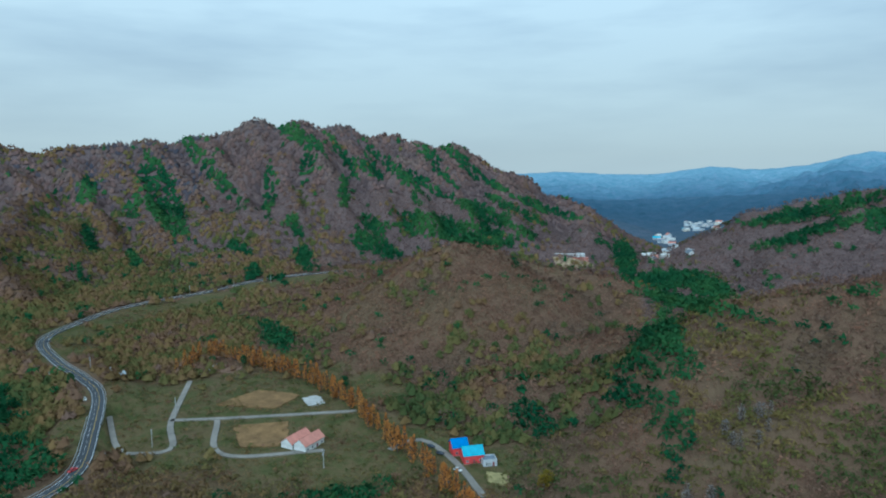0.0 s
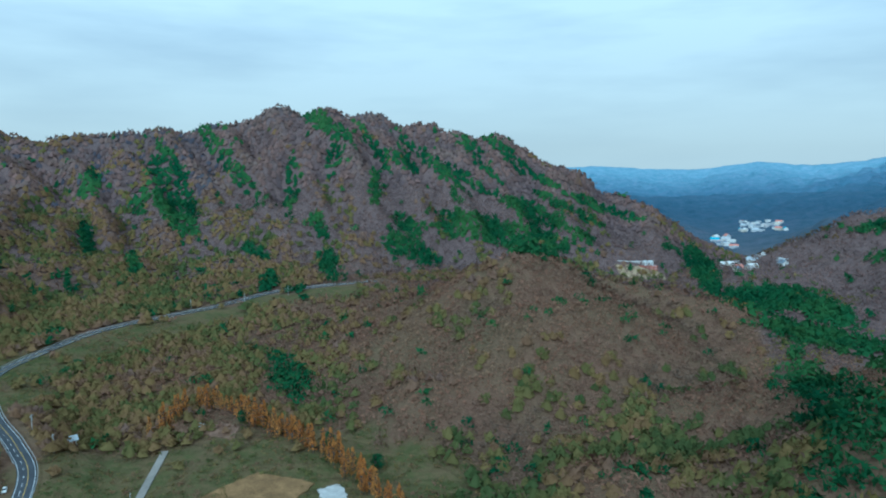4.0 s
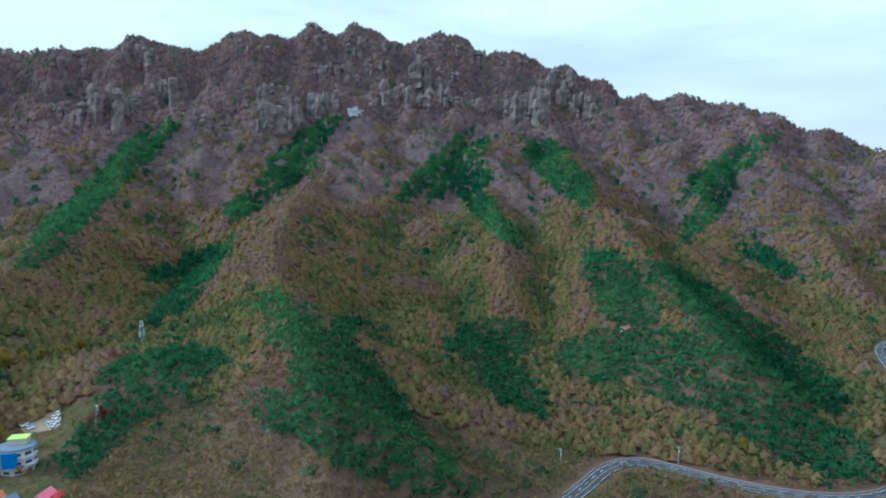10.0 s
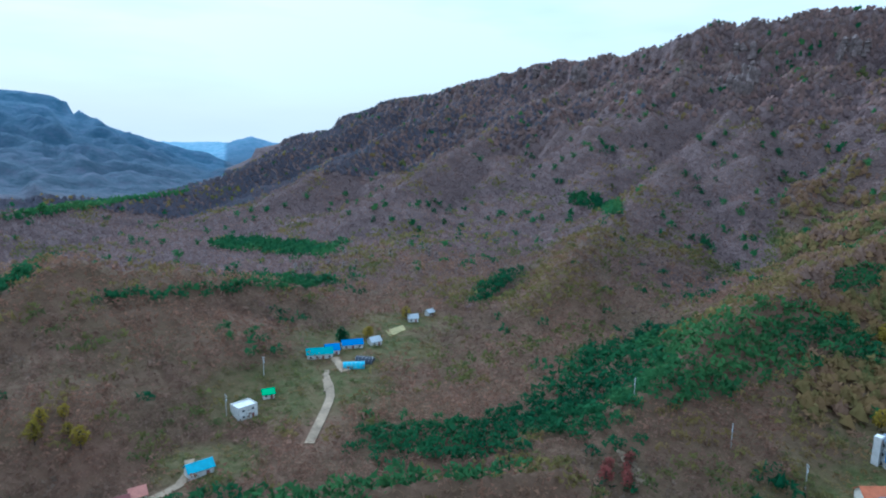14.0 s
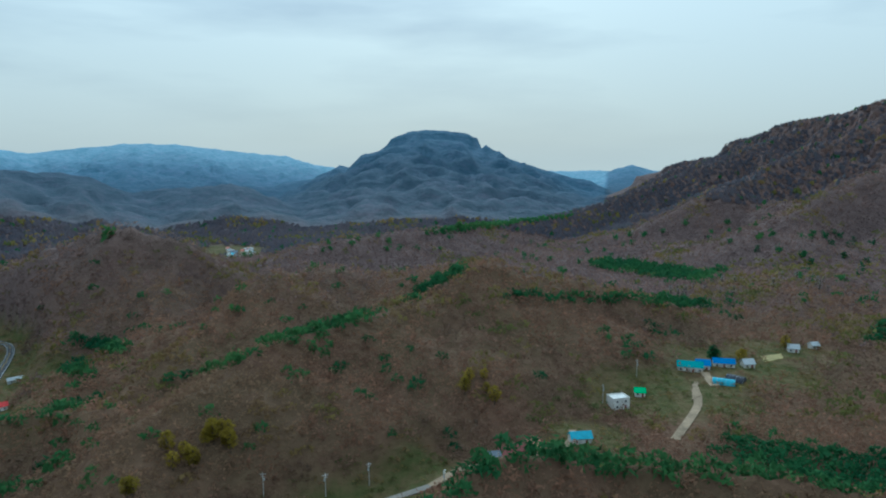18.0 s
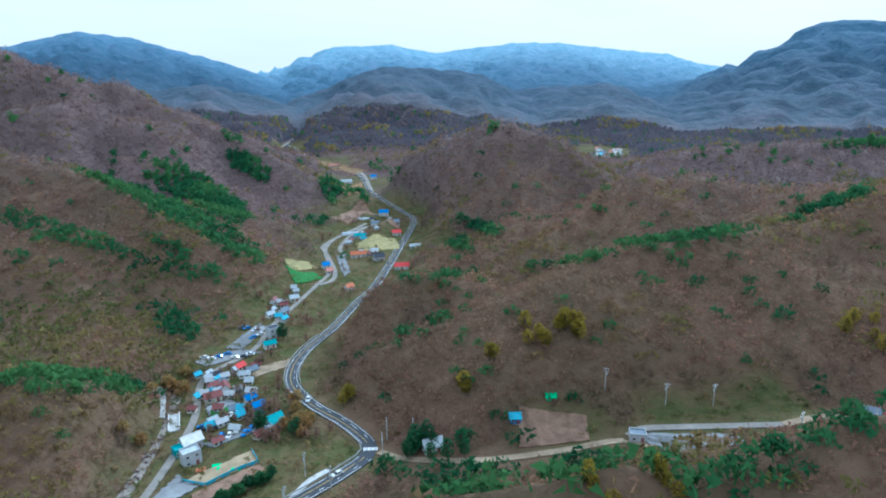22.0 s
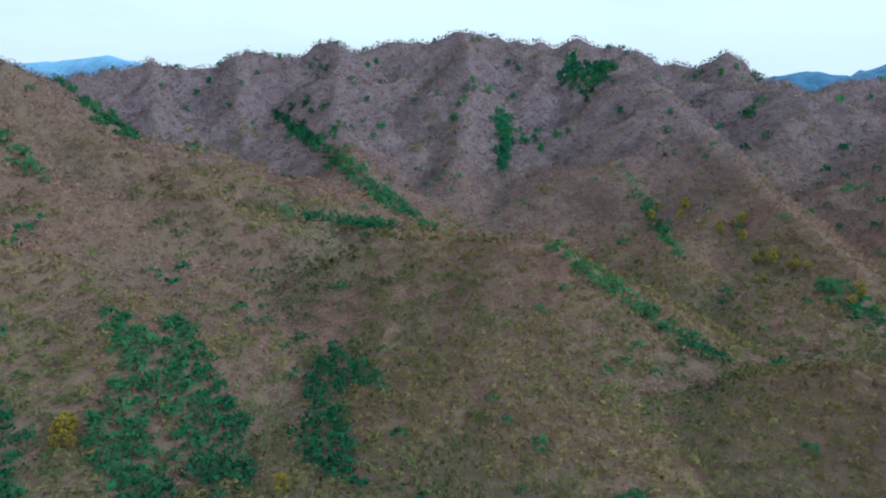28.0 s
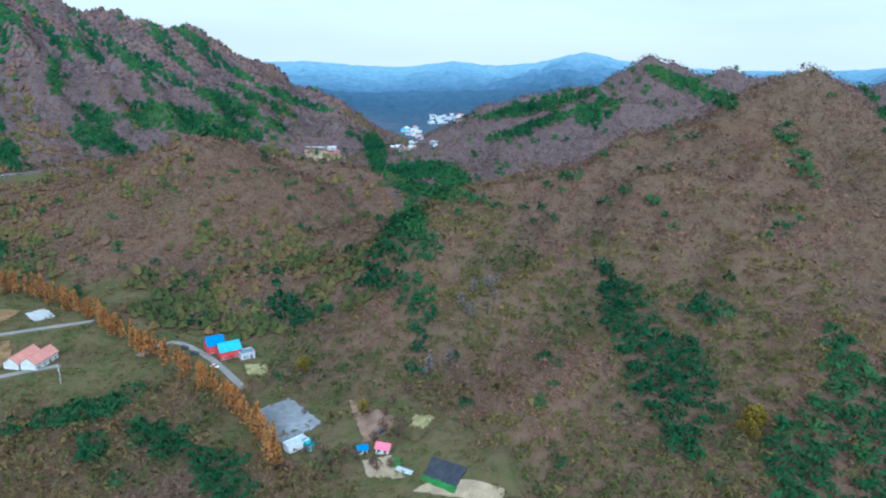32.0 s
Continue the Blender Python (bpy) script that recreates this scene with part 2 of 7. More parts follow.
# crests as (bearing, distance, height); the slope at the crest, and the height over which the slope lies back
RIDGES = [
    (0.62, 0, [(-32.3, 1400, 188), (-28.1, 1407, 201), (-21.2, 1414, 223), (-17.9, 1418, 224), (-15.4, 1411, 247), (-13.5, 1404, 258), (-10.1, 1397, 238),
               (-3.8, 1390, 221), (-3.1, 1382, 207), (-2.0, 1362, 215), (0.1, 1334, 203), (3.6, 1305, 168), (5.4, 1285, 136), (10.0, 1267, 75), (13.6, 1250, 31)]),
    (0.6, 0, [(-31.2, 1440, 184), (-33.0, 1450, 193), (-36.2, 1450, 229), (-41.0, 1440, 274), (-42.4, 1440, 279), (-45.3, 1430, 309), (-48.2, 1415, 303), (-51.7, 1400, 311)]),
    (0.55, 90, [(-51.7, 1400, 311), (-54.6, 1400, 350), (-57.5, 1400, 384), (-60.6, 1400, 405), (-63.2, 1400, 398), (-65.0, 1400, 427), (-67.2, 1400, 443), (-69.9, 1400, 431),
                (-72.8, 1400, 448), (-74.2, 1400, 449), (-75.5, 1400, 428), (-77.6, 1400, 449), (-79.7, 1400, 423), (-82.7, 1400, 432)]),
    (0.55, 60, [(-82.7, 1400, 430), (-87.1, 1410, 397), (-90.9, 1420, 410), (-92.3, 1430, 397), (-96.1, 1440, 385), (-97.3, 1450, 369), (-101.2, 1460, 369), (-104.1, 1470, 383),
                (-107.6, 1480, 360), (-109.5, 1490, 364), (-113.0, 1500, 352)]),
    (0.5, 15, [(-113.0, 1500, 348), (-116.7, 1585, 322), (-120.4, 1671, 315), (-125.2, 1757, 313), (-131.0, 1850, 270), (-133.5, 1914, 247), (-136.6, 1978, 237), (-139.9, 2042, 195),
               (-141.1, 2107, 153), (-144.5, 2171, 134), (-146.9, 2235, 101), (-150.3, 2300, 23)]),
    (0.5, 30, [(-178.9, 2900, 47), (-173.9, 2920, 78), (-170.9, 2940, 171), (-168.4, 2960, 264), (-167.4, 2980, 280), (-163.2, 3000, 268), (-161.5, 2980, 193), (-158.1, 2960, 129),
               (-155.8, 2940, 92), (-152.5, 2920, 52), (-150.2, 2900, 0)]),
    (0.45, 0, [(164.2, 2600, -5), (170.5, 2675, 41), (176.8, 2750, 47), (-179.8, 2825, 39), (-175.9, 2900, 64)]),
    (0.4, 0, [(154.1, 4300, 230), (158.7, 4300, 245), (162.6, 4300, 191), (166.0, 4300, 225), (169.5, 4300, 243), (171.2, 4300, 215), (173.1, 4300, 243), (177.3, 4300, 189),
              (-178.8, 4300, 151), (-173.9, 4300, 93)]),
    (0.45, 0, [(-178.5, 850, 27), (-174.9, 900, 32), (-166.8, 1000, 33), (-160.9, 1150, 28), (-151.5, 1400, 36), (-143.0, 1600, 60)]),
    (0.5, 0, [(-145.6, 480, 41), (-152.2, 454, 54), (-160.8, 428, 73), (-165.8, 394, 58), (-171.4, 355, 53), (-178.6, 320, 52), (176.8, 290, 48), (168.0, 270, 36)]),
    (0.5, 0, [(-160.8, 428, 73), (-165.0, 500, 56), (-170.9, 560, 41), (-176.0, 560, 52), (180.0, 520, 52), (177.0, 480, 46), (170.1, 400, 20)]),
    (0.66, 0, [(158.4, 790, 8), (160.8, 760, 40), (165.4, 700, 66), (168.4, 660, 79), (170.4, 650, 71), (173.0, 635, 63), (175.7, 615, 52), (178.0, 600, 38)]),
    (0.6, 0, [(173.0, 635, 62), (171.2, 575, 40), (169.5, 515, 14)]),
    (0.6, 0, [(168.4, 660, 77), (165.6, 605, 40), (163.4, 560, 8)]),
    (0.75, 0, [(151.8, 292, 10), (153.3, 304, 21), (155.5, 316, 27), (159.0, 322, 31), (162.5, 318, 35), (167.0, 292, 38)]),
    (0.85, 0, [(161.5, 150, 26), (-179.1, 150, 41), (-172.3, 150, 39), (-168.2, 160, 42), (-162.0, 170, 56), (-157.6, 185, 53), (-147.8, 200, 47), (-125.0, 230, 40)]),
    (0.5, 0, [(77.6, 345, 52), (93.4, 318, 56), (100.5, 307, 33), (108.2, 295, 16), (114.1, 282, 17), (118.3, 269, 34), (124.6, 263, 36), (127.2, 261, 32), (133.0, 255, 18)]),
    (0.5, 0, [(84.1, 365, 47), (77.8, 390, 48), (71.0, 420, 52), (64.0, 460, 72), (57.6, 500, 98), (53.7, 520, 115), (50.5, 526, 140), (46.0, 500, 116), (41.2, 473, 93), (34.6, 446, 79), (25.9, 420, 67)]),
    (0.6, 0, [(50.3, 1000, 148), (53.7, 1000, 134), (61.1, 1000, 148), (65.7, 1000, 153), (70.6, 1000, 167), (74.3, 1000, 180), (77.8, 1000, 176), (81.8, 1000, 183),
              (84.8, 1000, 193), (86.9, 1000, 183), (93.9, 1000, 184), (96.2, 1000, 171), (100.2, 1000, 165), (104.5, 1000, 148), (109.9, 1000, 126)]),
    (0.55, 0, [(109.9, 1000, 126), (111.5, 1000, 115), (116.8, 1064, 130), (126.6, 1128, 159), (130.1, 1100, 157), (133.0, 1040, 137), (136.6, 1016, 114), (141.3, 980, 80), (146.2, 900, 40), (150.7, 800, 15)]),
    (0.5, 0, [(105.0, 990, 145), (111.1, 760, 121), (118.8, 680, 100), (123.6, 620, 92), (130.7, 560, 72), (136.6, 512, 50), (141.8, 450, 30)]),
    (0.5, 0, [(97.0, 990, 165), (102.6, 700, 110), (109.0, 540, 62), (117.0, 430, 35)]),
    (0.5, 0, [(85.0, 990, 190), (86.0, 800, 120), (84.0, 600, 50)]),
    (0.5, 0, [(75.0, 990, 178), (74.0, 760, 100), (76.0, 560, 60)]),
    (0.45, 0, [(138.5, 1900, 67), (143.8, 1833, 91), (148.2, 1766, 55), (150.7, 1700, -20)]),
    (0.45, 0, [(151.1, 1900, 48), (158.3, 2020, 129), (164.8, 2140, 114), (169.3, 2160, 55), (173.8, 2080, 68), (176.9, 2000, 79)]),
    (0.45, 0, [(114.8, 3500, 131), (119.7, 3500, 241), (122.3, 3500, 229), (126.7, 3500, 231), (130.5, 3500, 218), (135.1, 3500, 286), (138.7, 3500, 259), (144.3, 3500, 161), (150.2, 3500, 15)]),
    (0.4, 0, [(163.8, 4300, 190), (169.3, 4300, 250), (173.0, 4300, 246), (-178.4, 4300, 175)]),
    (0.5, 0, [(-9.2, 560, 20), (-4.5, 605, 47), (0.8, 650, 75), (3.1, 675, 69), (6.8, 700, 49), (12.8, 675, 40), (15.9, 650, 37)]),
    (0.6, 0, [(13.4, 1150, 12), (14.6, 1150, 26), (16.0, 1150, 10)]),
    (0.5, 0, [(20.9, 1050, 29), (26.1, 1066, 88), (33.5, 1083, 117), (38.0, 1100, 158), (40.5, 1116, 147), (45.9, 1133, 141), (48.6, 1150, 134)]),
    (0.35, 0, [(5.2, 4300, 146), (8.2, 4300, 155), (10.0, 4300, 160), (17.9, 4300, 138), (22.2, 4300, 185), (26.0, 4300, 160), (29.2, 4300, 186), (33.3, 4300, 260), (36.5, 4300, 209), (44.0, 4300, 170)]),
    (0.4, 0, [(44.0, 4000, 150), (46.0, 4000, 168), (53.6, 4000, 188), (56.9, 4000, 222), (60.5, 4000, 162), (70.0, 4000, 120)]),
    (0.45, 0, [(25.9, 420, 67), (26.2, 380, 45), (22.2, 330, 30), (17.6, 290, 12)]),
    (0.45, 0, [(34.6, 446, 79), (31.0, 360, 45), (27.0, 280, 18)]),
    (0.5, 0, [(-76.4, 1340, 275), (-78.3, 900, 140), (-81.8, 560, 82), (-80.2, 400, 57), (-78.1, 280, 45), (-77.0, 215, 30)]),
    (0.5, 0, [(-89.5, 1350, 263), (-94.4, 850, 118), (-99.1, 600, 80), (-105.7, 480, 62), (-111.8, 380, 50), (-118.0, 300, 38)]),
    (0.5, 0, [(-63.7, 1300, 248), (-62.6, 900, 119), (-61.6, 720, 82), (-61.0, 560, 40)]),
    (0.5, 0, [(-57.6, 1250, 237), (-53.7, 850, 119), (-48.2, 600, 62), (-41.8, 430, 30)]),
    (0.5, 0, [(-41.9, 1350, 266), (-40.0, 1150, 160), (-37.1, 950, 84), (-33.7, 780, 30)]),
    (0.5, 0, [(-110.0, 1500, 261), (-113.7, 1050, 118), (-118.3, 700, 73), (-122.1, 560, 57), (-125.5, 470, 42)]),
    (0.5, 0, [(-120.0, 1640, 300), (-128.0, 1250, 160), (-136.0, 950, 80)]),
    (0.5, 0, [(-128.0, 1800, 285), (-137.0, 1400, 140), (-145.0, 1100, 65)]),
    (0.5, 0, [(-135.0, 1950, 240), (-145.0, 1600, 105), (-152.0, 1400, 45)]),
    (0.4, 0, [(3.0, 2600, 60), (9.0, 2700, 55), (14.0, 2800, 35), (20.0, 2900, 45), (27.0, 2800, 62), (33.0, 2700, 80)]),
    (0.45, 0, [(9.0, 2000, -5), (13.0, 2050, 18), (16.5, 2000, -8)]),
    (0.45, 0, [(25.0, 1900, 10), (29.0, 1800, 60), (34.0, 1700, 75)]),
    (0.4, 0, [(-152.0, 4400, 30), (-148.9, 4400, 112), (-145.5, 4400, 40)]),
    (0.4, 0, [(-160.0, 4500, 90), (-154.0, 4500, 70), (-147.0, 4600, 75), (-143.0, 4600, 60)]),
    (0.4, 0, [(106.0, 3000, 90), (112.0, 3100, 150), (117.0, 3000, 110)]),
    (0.5, 0, [(-165.0, 2990, 262), (-168.0, 2800, 125), (-170.0, 2560, 15)]),
    (0.5, 0, [(-164.5, 2990, 262), (-163.0, 2780, 115), (-161.0, 2540, 10)]),
    (0.5, 0, [(-160.5, 2970, 165), (-157.0, 2750, 60), (-155.0, 2550, 0)]),
    (0.5, 0, [(-172.0, 2930, 140), (-175.0, 2750, 60), (-177.0, 2550, 5)]),
]
# short spurs down the face of the north mountain and of the eastern ridge
for k in range(10):
    b = -31.0 + 3.7 * k
    c = np.interp(b, [-32, -21, -13.5, -3, 4, 8], [186, 222, 255, 210, 165, 100])
    RIDGES.append((0.75, 0, [(b, 1385, c - 6), (b + 2.4, 1210, c * 0.64), (b + 3.8, 1060, c * 0.30 + 10)]))
for k in range(8):
    b = 60.0 + 6.5 * k
    RIDGES.append((0.75, 0, [(b, 985, 150 + 20 * math.sin(k * 2.0)), (b + 1.5 * math.sin(k * 3.1), 860, 105), (b + 2.5 * math.sin(k * 3.1), 740, 55)]))

FLOOR = [(-22, 472, 2), (-31, 622, 11), (-13, 850, 18), (-49, 327, 0), (-60, 250, 2), (2, 334, -3), (8, 230, -4), (22, 211, -3),
         (10, 1250, -5), (19, 1600, -42), (22, 2400, -45), (28, 4500, -45), (156, 215, 0), (170, 230, 0), (141, 307, -2)]
FLOOR += [(138, 255, -4), (150, 472, -8), (158, 675, -12), (157, 888, -15), (177, 1215, -20), (165, 3000, -40), (-152, 284, 15),
          (-147, 339, 18), (-140, 386, 25), (-130, 600, 35), (-101, 326, 20), (-92, 372, 40), (-104, 290, 15), (-160, 700, -8)]
FLOOR += [(-170, 1800, -40), (90, 600, 5), (75, 120, 8), (60, 2000, -30), (-60, 3000, 0), (-80, 120, 8), (180, 120, 8),
          (120, 500, 0), (112, 420, 2), (-150, 2500, -20), (-20, 2600, 0), (40, 700, 0), (150, 1300, -17)]
FLOOR_XYZ = np.array([polar(*f) for f in FLOOR])

ROADS = {
    "main_road": (7.4, [(-8.6, 829, 22), (-13.2, 822, 18), (-16.3, 814, 15), (-20.2, 760, 14), (-26.2, 707, 14), (-29.6, 655, 13), (-32.0, 603, 12), (-31.3, 539, 10), (-29.7, 489, 9),
                         (-28.6, 447, 8), (-29.2, 382, 7), (-30.2, 340, 6), (-32.5, 321, 5), (-36.7, 313, 3), (-41.7, 314, 2), (-45.7, 321, 1), (-49.3, 327, 0), (-51.8, 315, 0), (-54.5, 285, 0), (-62.0, 230, 1), (-80.0, 165, 3)]),
    "main_road_south": (5.8, [(110.0, 95, 6), (135.0, 150, 5), (145.6, 179, 4), (152.0, 197, 2), (155.7, 215, 0), (153.6, 234, 0), (150.2, 255, 0), (148.6, 281, -1), (149.8, 310, -2), (152.8, 346, -4), (154.9, 386, -6), (156.9, 428, -8),
                               (159.0, 515, -9), (160.5, 623, -11), (159.3, 677, -12), (156.8, 788, -13), (155.7, 918, -14), (153.2, 1001, -15), (150.7, 1213, -16), (149.7, 1359, -18)]),
    "stream_road": (3.0, [(125.0, 170, 3), (130.8, 191, 2), (135.5, 217, 0), (139.6, 261, -3), (141.0, 300, -3), (145.3, 323, -3), (147.5, 357, -3), (151.3, 421, -5), (152.8, 462, -7), (152.5, 528, -9), (154.3, 580, -10), (157.9, 621, -11)]),
    "track_a": (3.4, [(-28.8, 362, 3), (-23.7, 353, 2), (-23.4, 394, 2), (-21.8, 470, 2)]),
    "track_b": (3.0, [(-27.9, 420, 2), (-27.6, 375, 2), (-27.1, 361, 2)]),
    "track_c": (3.4, [(-23.4, 397, 2), (-18.1, 387, 2), (-9.9, 381, 2), (-8.0, 381, 2)]),
    "track_d": (3.2, [(-19.8, 387, 2), (-19.5, 337, 2), (-11.0, 330, 1)]),
    "track_e": (3.4, [(-5.1, 328, 0), (-2.3, 339, 0), (0.5, 317, -1), (3.4, 282, -3)]),
    "farm_dirt": (3.6, [(-166.3, 243, 12), (-162.5, 256, 14), (-154.0, 270, 18), (-153.3, 284, 20)]),
    "farm_dirt_b": (4.0, [(-144.5, 290, 18), (-142.8, 329, 21), (-143.1, 346, 23)]),
    "valley_dirt": (3.2, [(156.6, 212, 1), (158.5, 204, 3), (166.3, 199, 5), (174.4, 208, 5), (-179.5, 219, 6), (-176.0, 214, 7)]),
    "upper_track": (3.6, [(-179.0, 221, 7), (-177.9, 226, 8), (-170.6, 238, 9), (-166.3, 243, 12)]),
    "lane_a": (3.6, [(151.3, 424, -5), (152.7, 433, -6), (153.2, 456, -7), (152.5, 513, -9), (152.3, 537, -9), (154.0, 573, -10), (156.2, 618, -11)]),
    "lane_b": (3.4, [(154.2, 505, -9), (153.8, 530, -9), (155.4, 585, -10), (158.4, 637, -11), (156.2, 660, -11), (153.3, 641, -9)]),
    "lane_c": (4.5, [(156.9, 783, -13), (155.9, 941, -14), (153.5, 993, -15), (151.2, 1051, -15)]),
    "lane_d": (5.0, [(149.1, 1275, -17), (150.2, 1420, -18), (151.1, 1562, -18)]),
}


def dense(points, step=6.0):
    """A smooth line through points, as an array, one point every step metres."""
    p = np.array(points, float)
    q = np.vstack([2 * p[0] - p[1], p, 2 * p[-1] - p[-2]])
    out = []
    for i in range(1, len(q) - 2):
        a, b, c, d = q[i - 1], q[i], q[i + 1], q[i + 2]
        for t in np.linspace(0, 1, max(2, int(np.linalg.norm(c - b) / step) + 1))[:-1]:
            out.append(0.5 * (2 * b + (c - a) * t + (2 * a - 5 * b + 4 * c - d) * t * t + (3 * b - a - 3 * c + d) * t ** 3))
    return np.array(out + [p[-1]])


ROAD_LINES = {k: (dense([polar(*p) for p in pts]), w) for k, (w, pts) in ROADS.items()}


def waves(x, y, scale, seed):
    """Cheap smooth noise of about -1 to 1: sums of turned sines."""
    r = np.random.RandomState(seed)
    s = np.zeros_like(x)
    for k in range(7):
        a, f, ph = r.uniform(0, 6.283), r.uniform(0.55, 1.9) / scale * 6.283, r.uniform(0, 6.283, 2)
        u, v = x * np.cos(a) + y * np.sin(a), y * np.cos(a) - x * np.sin(a)
        s += np.sin(u * f + ph[0] + 1.4 * np.sin(v * f * 0.7 + ph[1]))
    return s / 3.2


def seg_near(x, y, a, b):
    ab = b[:2] - a[:2]
    t = np.clip(((x - a[0]) * ab[0] + (y - a[1]) * ab[1]) / (ab @ ab + 1e-9), 0, 1)
    return np.hypot(x - a[0] - t * ab[0], y - a[1] - t * ab[1]), t


def floor_height(x, y):
    w, s = np.zeros_like(x), np.zeros_like(x)
    for fx, fy, fz in FLOOR_XYZ:
        k = 1 / ((x - fx) ** 2 + (y - fy) ** 2 + 900.0) ** 1.6
        w, s = w + k, s + k * fz
    return s / w


def road_pull(x, y):
    """How near the roads are (1 on them) and their height there."""
    best, z = np.full_like(x, 1e9), np.zeros_like(x)
    for line, width in ROAD_LINES.values():
        lo, hi = line.min(0) - 40, line.max(0) + 40
        m = (x > lo[0]) & (x < hi[0]) & (y > lo[1]) & (y < hi[1])
        if not m.any():
            continue
        xs, ys = x[m], y[m]
        bb, zz = best[m], z[m]
        for a, b in zip(line[::2], line[2::2]):
            d, t = seg_near(xs, ys, a, b)
            d = d - width / 2
            k = d < bb
            bb[k], zz[k] = d[k], (a[2] + t * (b[2] - a[2]))[k]
        best[m], z[m] = bb, zz
    return best, z


def height(x, y):
    """The height of the ground at arrays x, y: valley floors, and ridges that fall away from their crests."""
    base = floor_height(x, y)
    wx, wy = x + 20 * waves(x, y, 260, 3), y + 20 * waves(x, y, 260, 4)
    rise, frac = np.zeros_like(x), np.zeros_like(x)
    for slope, cliff, line in RIDGES:
        pts = [np.array(polar(*p)) for p in line]
        apron = 0.42 if min(p[1] for p in line) > 1650 else 1.0
        reach = (max(p[2] for p in pts) + 60) / (slope * apron) * BACK + 60
        lo, hi = np.min(pts, 0) - reach, np.max(pts, 0) + reach
        m = (x > lo[0]) & (x < hi[0]) & (y > lo[1]) & (y < hi[1])
        if not m.any():
            continue
        xs, ys, ws, vs, bs = x[m], y[m], wx[m], wy[m], base[m]
        top, part_up = rise[m], frac[m]
        tallest, along = max(p[2] for p in pts), 0.0
        gap = min(150.0, max(55.0, 0.55 * tallest)) * (1.0 if apron == 1 else 1.8)
        bend = 0.5 * waves(xs, ys, 420, 41) + 0.14 * waves(xs, ys, 130, 42)
        for a, b in zip(pts, pts[1:]):
            d0, t0 = seg_near(xs, ys, a, b)
            d1, _ = seg_near(ws, vs, a, b)
            d = d0 + np.clip(d0 / 120.0, 0, 1) * (d1 - d0)
            h = np.maximum(a[2] + t0 * (b[2] - a[2]) - bs, 0.1)
            hh = np.maximum(h - cliff, 0.6 * h)
            # the side away from the valley falls off more steeply
            off = np.hypot(xs, ys) - np.hypot(a[0] + t0 * (b[0] - a[0]), a[1] + t0 * (b[1] - a[1]))
            steep = slope * (1 + 0.8 * np.clip(off / 30.0, 0, 1)) * (1 - (1 - apron) * np.clip(-off / (d0 + 1.0), 0, 1) ** 3)
            own = hh * np.clip(1 - steep * d / (BACK * hh), 0, 1) ** BACK
            # spurs and ravines run down from the crest, and fork once on the way
            f = np.clip(own / h, 0, 1)
            run = (along + t0 * float(np.hypot(*(b - a)[:2]))) / gap + bend
            spur = 1 - 4 * np.abs(run % 1.0 - 0.5)
            fork = 1 - 4 * np.abs((run * 2.3 + 0.37) % 1.0 - 0.5)
            own = own + np.minimum(h, 260) * np.where(own > 0, (0.21 if apron == 1 else 0.36) * spur * f * (1 - f) + (0.11 * fork * f * (1 - f) ** 2 if apron == 1 else 0), 0)
            along += float(np.hypot(*(b - a)[:2]))
            if cliff:
                own = np.maximum(own, np.where(d0 < 70, hh + (h - hh) * np.clip(1.25 - d0 / 45.0, 0, 1), 0))
            part_up = np.where(own > top, own / h, part_up)
            top = np.maximum(top, own)
        rise[m], frac[m] = top, part_up
    near_by = np.clip(1.0 - (np.hypot(x, y) - 1650) / 300, 0.3, 1)
    gully = (waves(x, y, 150, 7) * 0.10 + waves(x, y, 55, 8) * 0.04) * near_by
    z = base + rise * (1 + gully * np.clip(rise / 60, 0, 1) * np.exp(-rise / 400) * 0.8) + waves(x, y, 120, 9) * 0.8
    # ravines and ribs between the crests and the feet of the slopes
    ribs = 0.6 - 1.5 * np.abs(waves(x, y, 330, 17)) + 0.5 * waves(x, y, 120, 18) + 0.22 * waves(x, y, 48, 19)
    z = z + near_by * ribs * np.minimum(rise, 110) * 0.30 * frac * (1 - frac)
    z = z + waves(x, y, 170, 23) * np.minimum(rise, 160) * 0.10 * frac * (1 - frac) * np.clip((np.hypot(x, y) - 2200) / 300, 0, 1)
    d, rz = road_pull(x, y)
    k = np.clip(1.3 - d / 24.0, 0, 1)
    k = k * k * (3 - 2 * k)
    return z + k * (rz - 0.35 - z)


BACK = 1.35
BEARINGS = np.linspace(0, 2 * np.pi, 961)[:-1]
RADII = np.geomspace(70, 4900, 360)
GRID_B, GRID_R = np.meshgrid(BEARINGS, RADII)
GRID_X, GRID_Y = np.sin(GRID_B) * GRID_R, np.cos(GRID_B) * GRID_R
GRID_Z = height(GRID_X.ravel(), GRID_Y.ravel()).reshape(GRID_X.shape)
# how high the land in front stands, as seen from the hover
GRID_E = np.maximum.accumulate((GRID_Z - HOVER[2]) / GRID_R, axis=0)


